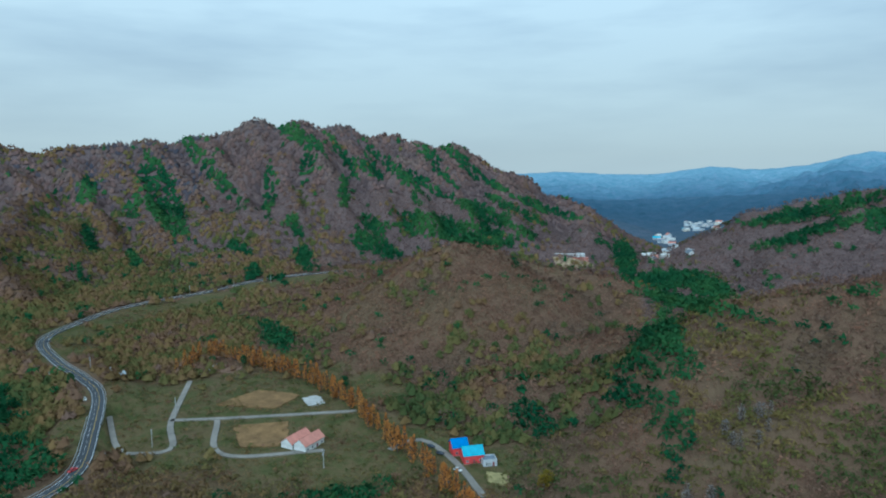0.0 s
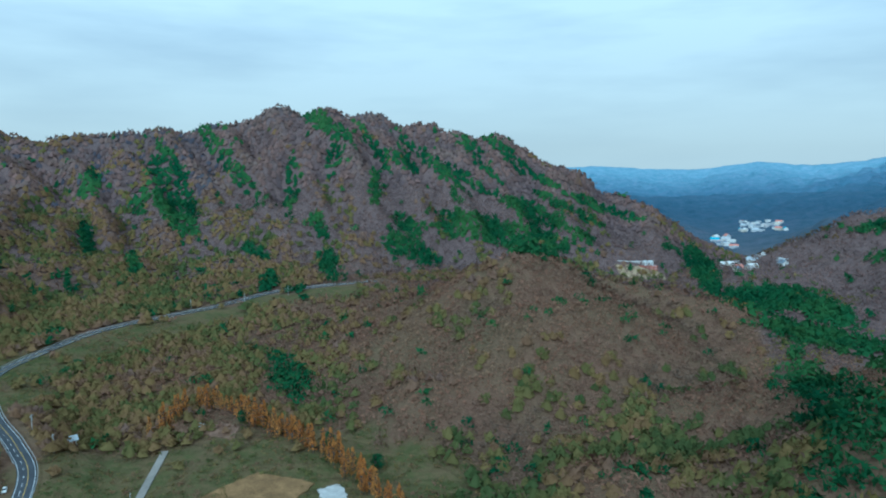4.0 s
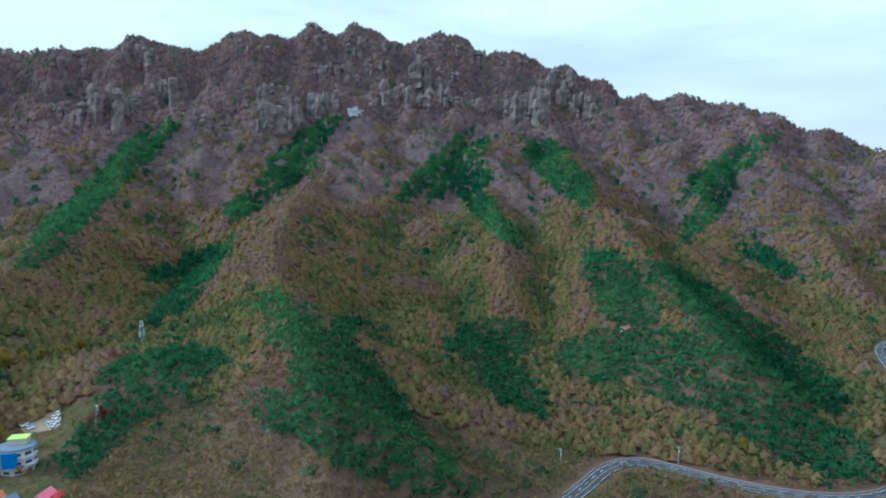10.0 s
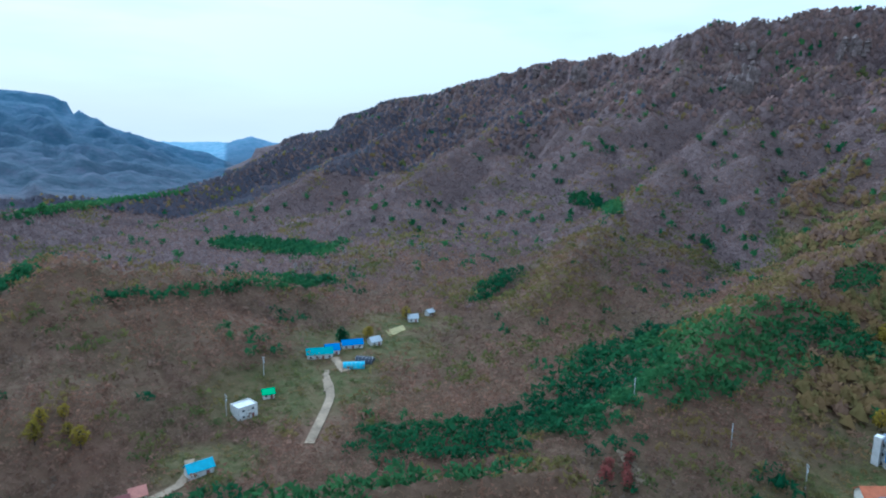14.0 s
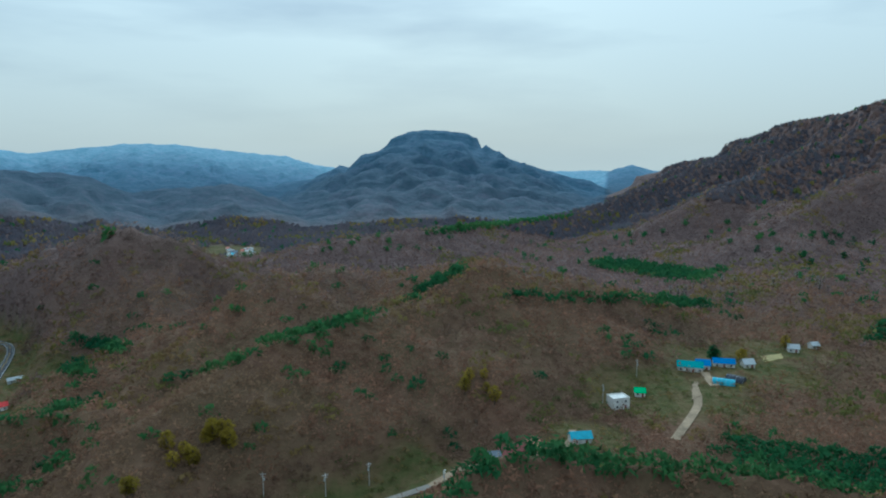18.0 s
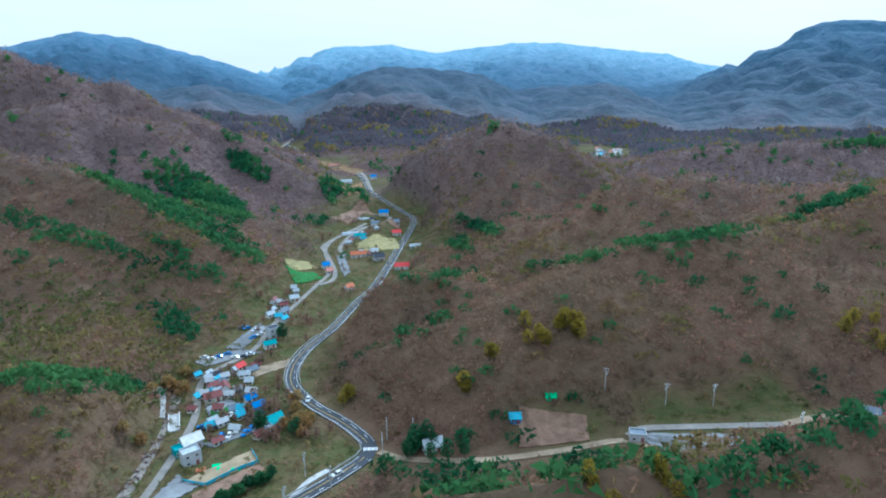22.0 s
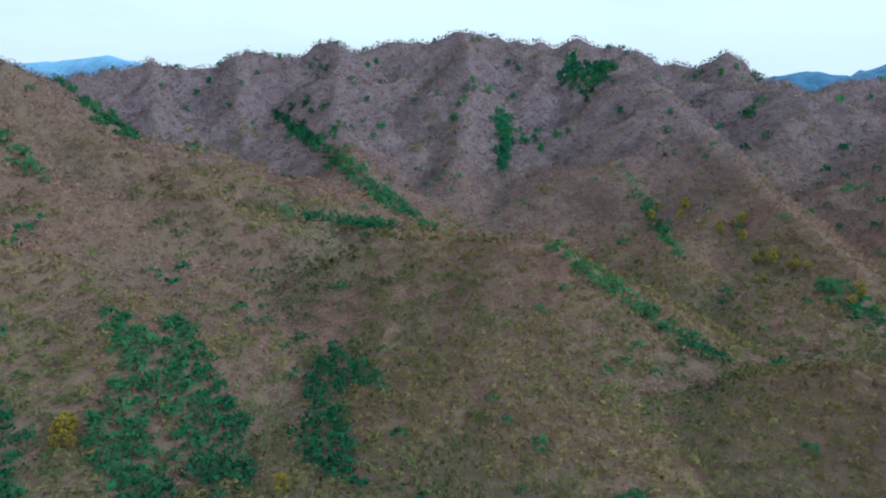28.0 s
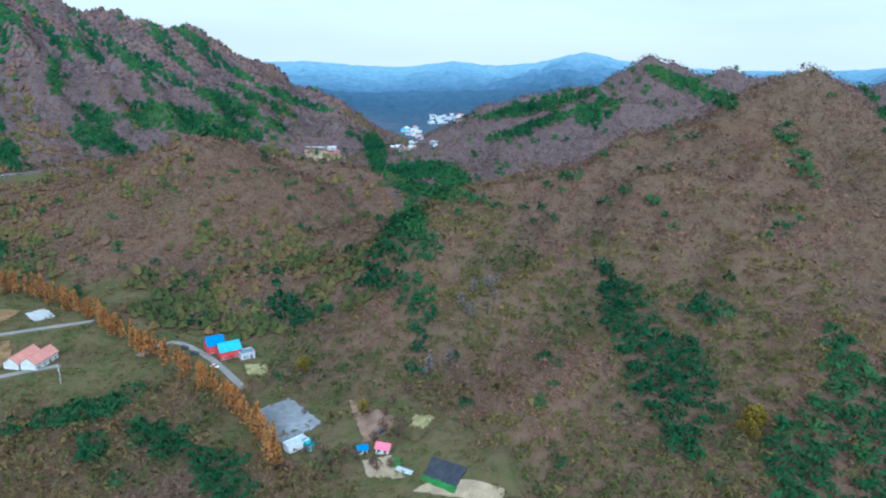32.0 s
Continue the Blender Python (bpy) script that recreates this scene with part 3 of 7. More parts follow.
def grid_at(grid, x, y):
    """A value of the ground sheet at arrays x, y, between its own corners."""
    x, y = np.atleast_1d(np.asarray(x, float)), np.atleast_1d(np.asarray(y, float))
    i = np.clip(np.log(np.maximum(np.hypot(x, y), 70.0) / 70.0) / math.log(4900 / 70) * (len(RADII) - 1), 0, len(RADII) - 1.001)
    j = (np.arctan2(x, y) % (2 * np.pi)) / (2 * np.pi) * len(BEARINGS)
    i0, j0 = i.astype(int), j.astype(int) % len(BEARINGS)
    u, v, j1 = i - i0, j - np.floor(j), (j0 + 1) % len(BEARINGS)
    return (grid[i0, j0] * (1 - u) * (1 - v) + grid[i0 + 1, j0] * u * (1 - v) + grid[i0, j1] * (1 - u) * v + grid[i0 + 1, j1] * u * v)


def ground_z(x, y):
    return grid_at(GRID_Z, x, y)


OPEN = [
    (-17, 400, 80), (-12, 345, 60), (-24, 430, 45), (-27, 385, 40), (-5, 330, 36), (2, 315, 28), (7, 250, 29), (22, 205, 32), (15, 235, 22), (-9, 420, 40),
    (141, 215, 35), (143, 250, 35), (146, 285, 35), (147, 330, 40), (150, 390, 45), (154, 450, 60), (157, 560, 80), (158, 690, 80),
    (155, 850, 70), (152, 1050, 70), (150, 1300, 70), (150, 215, 25), (176.5, 1230, 80), (-174, 235, 26), (175, 232, 22), (-168, 245, 22),
] + [
    (-144, 345, 35), (-140, 390, 40), (-148, 335, 25), (-152, 285, 18), (-137, 430, 30), (-101, 325, 20), (-103, 290, 22), (-105, 262, 25), (-98, 345, 16),
    (19, 1500, 90), (20, 1750, 120), (22, 2300, 220), (10, 1250, 60), (-12, 790, 32), (-16, 775, 32), (-20, 725, 34), (-24, 690, 30), (-27, 660, 30), (-30, 620, 30), (-31, 560, 24),
]


def openness(x, y):
    """1 in fields and villages, 0 in the woods."""
    o = np.zeros_like(x)
    wob = waves(x, y, 45, 21) * 0.22
    for b, d, r in OPEN:
        px, py, _ = polar(b, d)
        o = np.maximum(o, np.clip(2.2 - 1.7 * (np.hypot(x - px, y - py) / r + wob), 0, 1))
    # no meadows up on the slopes
    return o * np.clip(1.7 - (ground_z(x, y) - floor_height(x, y)) / 9.0, 0, 1)


def ground_sheet():
    x, y, z = np.append(GRID_X.ravel(), 0.0), np.append(GRID_Y.ravel(), 0.0), np.append(GRID_Z.ravel(), GRID_Z[0].mean())
    na, nr = len(BEARINGS), len(RADII)
    i, j = np.meshgrid(np.arange(nr - 1), np.arange(na), indexing="ij")
    k = (j + 1) % na
    quads = np.stack([i * na + j, (i + 1) * na + j, (i + 1) * na + k, i * na + k], -1).reshape(-1, 4)
    cap = np.array([(len(x) - 1, q, (q + 1) % na) for q in range(na)])
    me = bpy.data.meshes.new("ground")
    loops = np.concatenate([quads.ravel(), cap.ravel()])
    starts = np.concatenate([np.arange(len(quads)) * 4, len(quads) * 4 + np.arange(len(cap)) * 3])
    me.vertices.add(len(x))
    me.vertices.foreach_set("co", np.stack([x, y, z], 1).ravel())
    me.loops.add(len(loops))
    me.loops.foreach_set("vertex_index", loops.astype(np.int32))
    me.polygons.add(len(starts))
    me.polygons.foreach_set("loop_start", starts.astype(np.int32))
    me.polygons.foreach_set("use_smooth", np.ones(len(starts), bool))
    me.update(calc_edges=True)
    me.attributes.new("open", "FLOAT", "POINT").data.foreach_set("value", openness(x, y).astype(np.float32))
    d2 = np.hypot(x, y)
    # how much of the haze-tinted litter shows, by distance from the hover
    me.attributes.new("haze_tint", "FLOAT", "POINT").data.foreach_set("value", np.clip((d2 - np.where(np.abs(np.degrees(np.arctan2(x, y)) + 45) < 62, 760, 480)) / 220, 0, 1).astype(np.float32))
    # how much of the blue haze colour the ground takes, by distance
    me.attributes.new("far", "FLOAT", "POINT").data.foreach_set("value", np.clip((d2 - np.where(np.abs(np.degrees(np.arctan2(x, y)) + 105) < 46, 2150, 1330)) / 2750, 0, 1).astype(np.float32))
    if me.polygons[len(me.polygons) // 2].normal.z < 0:
        me.flip_normals()
    return tagged(new("ground", me), "wooded hillsides and valley floor in late autumn", "ground", kind="structure")


def ground_material():
    m = bpy.data.materials.new("forest_floor")
    m.use_nodes = True
    n, l = m.node_tree.nodes, m.node_tree.links
    p = n["Principled BSDF"]
    p.inputs["Roughness"].default_value, p.inputs["Specular IOR Level"].default_value = 0.95, 0.05
    co = n.new("ShaderNodeTexCoord")

    def ramp(scale, colours, detail=6.0, rough=0.6):
        t = n.new("ShaderNodeTexNoise")
        t.inputs["Scale"].default_value, t.inputs["Detail"].default_value, t.inputs["Roughness"].default_value = scale, detail, rough
        l.new(co.outputs["Object"], t.inputs["Vector"])
        r = n.new("ShaderNodeValToRGB")
        while len(r.color_ramp.elements) < len(colours):
            r.color_ramp.elements.new(0.5)
        for i, c in enumerate(colours):
            r.color_ramp.elements[i].position = 0.3 + 0.4 * i / (len(colours) - 1)
            r.color_ramp.elements[i].color = (*c, 1)
        l.new(t.outputs["Fac"], r.inputs["Fac"])
        return r

    litter = ramp(0.3, [(0.108, 0.064, 0.046), (0.142, 0.082, 0.056), (0.162, 0.098, 0.064)], 12.0, 0.8)
    scrubby = ramp(0.25, [(0.086, 0.066, 0.040), (0.112, 0.084, 0.048), (0.134, 0.100, 0.056)], 12.0, 0.8)
    parts = ramp(0.018, [(0, 0, 0), (1, 1, 1)], 8.0, 0.7)
    woods = n.new("ShaderNodeMixRGB")
    l.new(parts.outputs["Color"], woods.inputs["Fac"])
    l.new(litter.outputs["Color"], woods.inputs["Color1"])
    l.new(scrubby.outputs["Color"], woods.inputs["Color2"])
    grass = ramp(0.05, [(0.046, 0.058, 0.019), (0.070, 0.074, 0.027), (0.112, 0.084, 0.042), (0.058, 0.070, 0.022)], 14.0, 0.82)
    # leaf litter further off, distance haze mixed into its purple-grey
    hazy_litter = ramp(0.2, [(0.098, 0.072, 0.070), (0.126, 0.090, 0.084), (0.148, 0.104, 0.092)], 12.0, 0.8)
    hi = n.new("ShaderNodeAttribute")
    hi.attribute_name = "haze_tint"
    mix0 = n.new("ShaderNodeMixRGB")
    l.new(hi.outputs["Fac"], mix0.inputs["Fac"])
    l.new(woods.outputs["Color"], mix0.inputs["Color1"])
    l.new(hazy_litter.outputs["Color"], mix0.inputs["Color2"])
    prev = mix0.outputs["Color"]
    a = n.new("ShaderNodeAttribute")
    a.attribute_name = "open"
    mix = n.new("ShaderNodeMixRGB")
    l.new(a.outputs["Fac"], mix.inputs["Fac"])
    l.new(prev, mix.inputs["Color1"])
    l.new(grass.outputs["Color"], mix.inputs["Color2"])
    # the distant ranges: plain blue backdrop beyond the woods, haze painted into the colour
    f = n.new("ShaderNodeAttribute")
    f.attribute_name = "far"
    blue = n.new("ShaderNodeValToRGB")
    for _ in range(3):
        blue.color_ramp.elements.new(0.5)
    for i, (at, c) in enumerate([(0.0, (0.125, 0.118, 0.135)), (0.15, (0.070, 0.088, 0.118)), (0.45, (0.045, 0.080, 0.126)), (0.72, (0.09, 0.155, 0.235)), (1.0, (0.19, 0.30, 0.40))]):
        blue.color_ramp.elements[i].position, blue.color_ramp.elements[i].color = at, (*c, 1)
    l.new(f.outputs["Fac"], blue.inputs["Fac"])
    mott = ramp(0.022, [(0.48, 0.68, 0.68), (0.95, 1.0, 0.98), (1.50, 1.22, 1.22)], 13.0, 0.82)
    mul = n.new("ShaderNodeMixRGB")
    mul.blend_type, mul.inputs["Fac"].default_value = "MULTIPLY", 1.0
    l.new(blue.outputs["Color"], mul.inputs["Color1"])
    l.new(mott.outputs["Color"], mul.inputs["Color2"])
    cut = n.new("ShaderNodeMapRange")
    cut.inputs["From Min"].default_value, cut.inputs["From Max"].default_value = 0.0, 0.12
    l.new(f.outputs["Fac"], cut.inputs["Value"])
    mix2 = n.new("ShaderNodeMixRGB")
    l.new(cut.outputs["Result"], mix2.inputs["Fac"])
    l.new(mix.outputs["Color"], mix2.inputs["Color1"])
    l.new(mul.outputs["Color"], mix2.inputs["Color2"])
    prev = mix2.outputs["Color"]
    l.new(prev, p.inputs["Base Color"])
    t = n.new("ShaderNodeTexNoise")
    t.inputs["Scale"].default_value, t.inputs["Detail"].default_value = 0.25, 6.0
    l.new(co.outputs["Object"], t.inputs["Vector"])
    b = n.new("ShaderNodeBump")
    b.inputs["Strength"].default_value, b.inputs["Distance"].default_value = 0.8, 1.5
    l.new(t.outputs["Fac"], b.inputs["Height"])
    # the canopy of the far woods
    t2 = n.new("ShaderNodeTexNoise")
    t2.inputs["Scale"].default_value, t2.inputs["Detail"].default_value = 0.035, 8.0
    l.new(co.outputs["Object"], t2.inputs["Vector"])
    b2 = n.new("ShaderNodeBump")
    b2.inputs["Strength"].default_value, b2.inputs["Distance"].default_value = 0.7, 14.0
    l.new(t2.outputs["Fac"], b2.inputs["Height"])
    l.new(b.outputs["Normal"], b2.inputs["Normal"])
    l.new(b2.outputs["Normal"], p.inputs["Normal"])
    return m


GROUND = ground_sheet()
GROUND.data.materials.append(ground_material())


def mesh_of(name, verts, faces, mat, smooth=False):
    me = bpy.data.meshes.new(name)
    me.from_pydata([tuple(v) for v in verts], [], [tuple(f) for f in faces])
    me.materials.append(mat)
    if smooth:
        me.polygons.foreach_set("use_smooth", np.ones(len(me.polygons), bool))
    me.update()
    return me


def ribbon(name, line, width, mat, lift=0.0, offset=0.0, thick=0.25):
    """A strip with thickness along a line."""
    p = np.array(line, float)
    t = np.gradient(p[:, :2], axis=0)
    t /= np.linalg.norm(t, axis=1)[:, None] + 1e-9
    side = np.stack([t[:, 1], -t[:, 0]], 1)
    c = p[:, :2] + side * offset
    verts, faces = [], []
    for i in range(len(p)):
        for s, dz in ((-1, 0), (1, 0), (1, -thick), (-1, -thick)):
            q = c[i] + side[i] * s * width / 2
            verts.append((q[0], q[1], p[i, 2] + lift + dz))
    for i in range(len(p) - 1):
        a, b = i * 4, i * 4 + 4
        for k in range(4):
            faces.append((a + k, a + (k + 1) % 4, b + (k + 1) % 4, b + k))
    faces += [(3, 2, 1, 0), tuple(len(verts) - 4 + k for k in range(4))]
    return mesh_of(name, verts, faces, mat)


for key, (line, width) in ROAD_LINES.items():
    mat = ASPHALT if key.startswith("main") else (DIRT if "dirt" in key else OLD_ASPHALT)
    ob = new("road" if key.startswith("main") else "track", ribbon(key, line, width, mat, 0.12, 0.0, 0.8))
    tagged(ob, "dark asphalt mountain road winding through the valley" if key.startswith("main") else "narrow pale concrete farm track across the valley floor", "road", kind="structure")

# ---- the woods ----
PINE_STANDS = [
    # face of the north mountain
    [(-19.7, 1.0, 2.93, 0.58, -52), (-23.0, -0.9, 2.93, 0.81, -69), (-23.5, -0.6, 1.57, 1.08, -104), (-22.6, -3.2, 1.46, 0.72, -66), (-28.6, -1.0, 1.09, 0.58, -98), 
     (-25.4, -2.0, 0.90, 0.54, -112), (-11.7, 0.8, 1.41, 0.47, -102), (-14.8, -0.8, 1.94, 0.54, -97), (-8.6, -1.3, 1.30, 0.36, -87), (-12.8, -4.1, 1.01, 0.50, -63), 
     (-12.5, 3.7, 2.53, 0.65, -33), (-8.6, 1.8, 2.48, 0.32, -57), (-7.2, 1.1, 2.26, 0.39, -32), (-4.3, 0.8, 3.58, 0.42, -39), (-6.1, -4.3, 1.11, 0.53, -39), 
     (-5.9, -6.0, 2.06, 0.63, -23), (-12.2, -6.7, 1.01, 0.59, -80), (-16.4, -8.0, 0.85, 0.63, -76), (-17.5, -5.8, 0.98, 0.40, -33), (-28.6, -4.6, 1.12, 0.35, -78), 
     (-25.6, -6.4, 0.71, 0.39, -64), (-14.3, -8.6, 0.77, 0.39, -5)],
    # shoulder of the north mountain
    [(-2.1, -0.4, 2.80, 0.49, -30), (-6.1, 0.9, 1.26, 0.38, -54), (1.3, -4.5, 5.27, 0.68, -14), (3.6, -3.2, 2.35, 0.57, -26), (-2.6, -1.8, 0.82, 0.27, -45), 
     (-1.1, 1.8, 1.19, 0.50, -37), (1.5, 1.5, 2.41, 0.41, -40), (4.2, -0.6, 1.49, 0.27, -26), (6.2, -2.9, 2.81, 0.35, -26), (8.5, -2.7, 3.03, 0.38, -19), 
     (0.2, 0.0, 1.42, 0.25, -40), (6.8, -4.8, 1.20, 0.34, -26)],
    # valley
    [(7.4, -20.7, 1.70, 0.83, -34), (22.1, -9.1, 1.65, 0.77, -20), (21.5, -10.7, 5.28, 0.46, -8), (20.0, -14.7, 2.59, 0.72, -64), (16.4, -18.0, 2.17, 0.79, -19), 
     (-8.6, -25.0, 3.15, 1.25, -14), (-14.7, -13.3, 1.61, 0.84, -30), (15.7, -7.2, 1.49, 0.77, -75), (29.8, -4.4, 3.41, 0.41, 20)],
    # north-east
    [(16.2, -15.8, 3.35, 0.75, -127), (7.6, -20.5, 1.85, 0.89, -15), (19.8, -21.5, 2.57, 0.84, -85), (40.8, -21.8, 6.91, 1.96, -48), (44.9, -23.9, 3.32, 1.62, -45), 
     (29.9, -2.7, 4.24, 0.53, 15), (34.6, -3.0, 1.70, 0.94, 29), (41.9, -0.9, 3.69, 0.50, -21), (19.5, -8.7, 2.99, 0.74, 1), (50.0, -5.6, 2.48, 0.65, -53), 
     (57.4, -23.1, 4.74, 1.43, -58), (0.0, -5.0, 5.40, 0.47, -10), (-9.2, -25.8, 3.56, 1.22, 5), (-4.4, -29.3, 2.20, 1.19, -30), (0.7, -33.4, 3.20, 1.77, -43), 
     (-9.7, -29.2, 1.37, 0.85, 0)],
    # near peak
    [(41.1, -23.4, 8.20, 2.09, -55), (45.1, -18.5, 2.09, 0.83, -11), (60.4, -27.2, 6.21, 1.43, -84), (74.1, -25.2, 2.79, 1.46, -21), (71.8, -31.6, 2.95, 1.58, -46), 
     (55.1, -31.4, 5.27, 2.00, -62), (74.3, -7.6, 5.62, 0.51, -40), (74.0, -12.5, 4.12, 0.33, -11), (18.7, -14.0, 2.71, 1.41, -92), (19.9, -20.1, 2.80, 1.27, -75), 
     (56.9, -4.3, 1.68, 0.37, -29)],
    # east
    [(75.7, -8.3, 7.58, 0.45, -37), (88.6, -5.6, 2.59, 0.59, -88), (98.6, -17.7, 5.95, 0.62, -30), (105.7, -21.5, 3.97, 0.48, -21), (101.3, -11.2, 3.09, 0.49, -55), 
     (95.2, 0.0, 2.17, 0.78, 8), (117.2, -16.7, 2.00, 0.90, -40), (61.4, -26.6, 6.79, 1.80, -72), (55.5, -26.2, 2.79, 1.65, -82), (72.8, -30.5, 4.35, 1.41, -67), 
     (73.4, -12.4, 4.81, 0.32, -8), (55.8, -2.8, 3.26, 0.25, -44)],
    # south-east
    [(131.1, -12.0, 4.83, 0.53, -28), (138.5, -10.3, 4.22, 0.44, -26), (142.8, -10.5, 3.74, 0.94, -39), (144.1, -14.3, 3.07, 0.91, -37), (140.4, -16.6, 5.23, 0.39, -24), 
     (139.7, -21.2, 1.95, 0.86, -32), (116.9, -16.8, 1.97, 0.71, -29), (146.7, -8.4, 1.87, 0.72, -32), (131.0, -23.6, 4.07, 0.51, -18), (88.7, -5.7, 2.57, 0.50, -91), 
     (94.7, -0.3, 1.76, 0.72, -63), (101.7, -11.7, 3.58, 0.36, -52)],
    # south
    [(131.1, -11.7, 4.62, 0.35, -23), (140.5, -11.9, 6.69, 0.56, -32), (143.0, -10.5, 3.10, 1.04, -33), (152.8, -13.8, 1.65, 0.71, -25), (166.3, -14.0, 2.33, 0.48, -17), 
     (130.8, -23.5, 4.52, 0.71, -17), (142.4, -34.6, 3.02, 0.54, 6), (161.6, -34.1, 7.96, 0.86, -3), (164.4, -15.4, 1.52, 0.63, -23), (177.4, -16.2, 7.42, 0.19, 12), 
     (116.8, -16.1, 1.48, 0.59, -34)],
    # near spur
    [(142.4, -10.6, 3.89, 0.77, -29), (141.1, -15.8, 3.51, 0.50, -39), (139.1, -20.6, 1.47, 0.84, -61), (-174.9, -14.0, 5.63, 0.32, 10), (-165.6, -10.6, 3.15, 0.30, 29), 
     (162.6, -34.7, 6.39, 1.14, -9), (175.8, -32.9, 5.10, 0.91, -11), (-168.8, -32.7, 7.85, 0.50, -5), (-160.4, -26.4, 3.10, 0.41, 20), (-152.5, -25.0, 4.65, 0.31, 1), 
     (162.7, -18.3, 3.11, 0.23, 5), (-156.6, -33.1, 3.24, 0.40, 0)],
    # far south
    [(154.5, -11.0, 2.30, 0.98, -31), (-149.9, -11.7, 8.52, 0.37, 0), (-160.1, -5.5, 5.75, 0.23, 7), (-147.0, -9.1, 4.57, 0.48, -5)],
    # west
    [(-134.0, -22.5, 5.97, 1.08, -1), (-124.8, -20.9, 4.66, 0.93, 7), (-114.9, -16.3, 8.74, 2.05, 13), (-113.8, -15.3, 5.49, 1.51, 25), (-106.5, -13.1, 4.14, 1.30, -9), 
     (-93.7, 0.3, 4.96, 0.72, 53), (-103.0, -9.4, 1.83, 0.71, 20), (-88.2, -6.8, 3.59, 0.61, 21), (-88.9, -9.9, 1.74, 0.70, 33), (-92.0, -16.5, 4.59, 1.68, 37), 
     (-97.0, -20.5, 3.27, 1.41, 21), (-98.6, -5.7, 1.74, 0.53, 29), (-129.1, -12.0, 2.27, 0.59, 30), (-120.7, -5.2, 1.90, 0.59, -8), (-109.5, -23.7, 1.30, 1.15, 27)],
    # below the cliffs
    [(-94.1, -0.3, 6.40, 0.91, 44), (-81.8, -0.7, 3.98, 0.75, 30), (-78.9, 3.0, 3.72, 0.83, 38), (-88.2, -8.6, 3.83, 0.74, 41), (-67.5, 1.1, 3.96, 0.70, 43), 
     (-63.0, -2.5, 3.53, 0.98, -47), (-63.8, 1.3, 1.85, 0.89, -76), (-56.7, 0.6, 3.59, 1.08, -39), (-62.5, -14.0, 3.56, 1.79, 4), (-60.5, -17.7, 3.40, 1.54, -37), 
     (-72.9, -22.7, 9.22, 2.18, -21), (-78.4, -18.6, 2.98, 1.45, -82), (-50.6, -10.6, 4.58, 1.62, -56), (-47.8, -15.9, 2.96, 1.43, -38), (-90.8, -15.1, 4.76, 1.26, 4)],
    # below the saddle
    [(-82.0, -0.5, 4.52, 0.82, 43), (-75.5, -16.6, 9.12, 2.13, -43), (-77.4, -13.9, 3.02, 1.03, 27), (-50.8, -10.3, 4.99, 1.96, -56), (-52.3, -14.7, 3.85, 1.85, 10), 
     (-42.0, -11.7, 8.46, 1.54, -34), (-41.3, -15.0, 6.13, 2.05, -21), (-38.5, -19.0, 7.38, 1.80, -18), (-43.6, 1.0, 3.97, 0.92, 36), (-44.5, -1.9, 3.00, 0.93, 58), 
     (-40.1, -6.0, 1.94, 0.73, -30), (-56.1, 0.8, 3.13, 1.20, -49), (-65.2, 1.1, 3.35, 0.90, 45), (-23.4, -1.8, 2.70, 0.90, -59)],
]


def stand(bearing, elev):
    """How far into a pine stand a place lies, by its bearing and its elevation as seen from the hover."""
    o = np.zeros_like(bearing)
    for a, e, w, h, lean in (row for rows in PINE_STANDS for row in rows):
        da = (bearing - a + 180) % 360 - 180
        de = elev - e
        c, s = math.cos(radians(lean)), math.sin(radians(lean))
        u, v = (da * c + de * s) / w, (-da * s + de * c) / h
        o = np.maximum(o, 1.35 - np.hypot(u, v))
    return np.clip(o * 1.9, 0, 0.93)


def slope_normal(x, y, step=14.0):
    """The way the hillside faces under a tree."""
    gx = (ground_z(x + step, y) - ground_z(x - step, y)) / (2 * step)
    gy = (ground_z(x, y + step) - ground_z(x, y - step)) / (2 * step)
    n = np.stack([-gx * 2.6, -gy * 2.6, np.ones_like(gx)], 1)
    return n / np.linalg.norm(n, axis=1)[:, None]


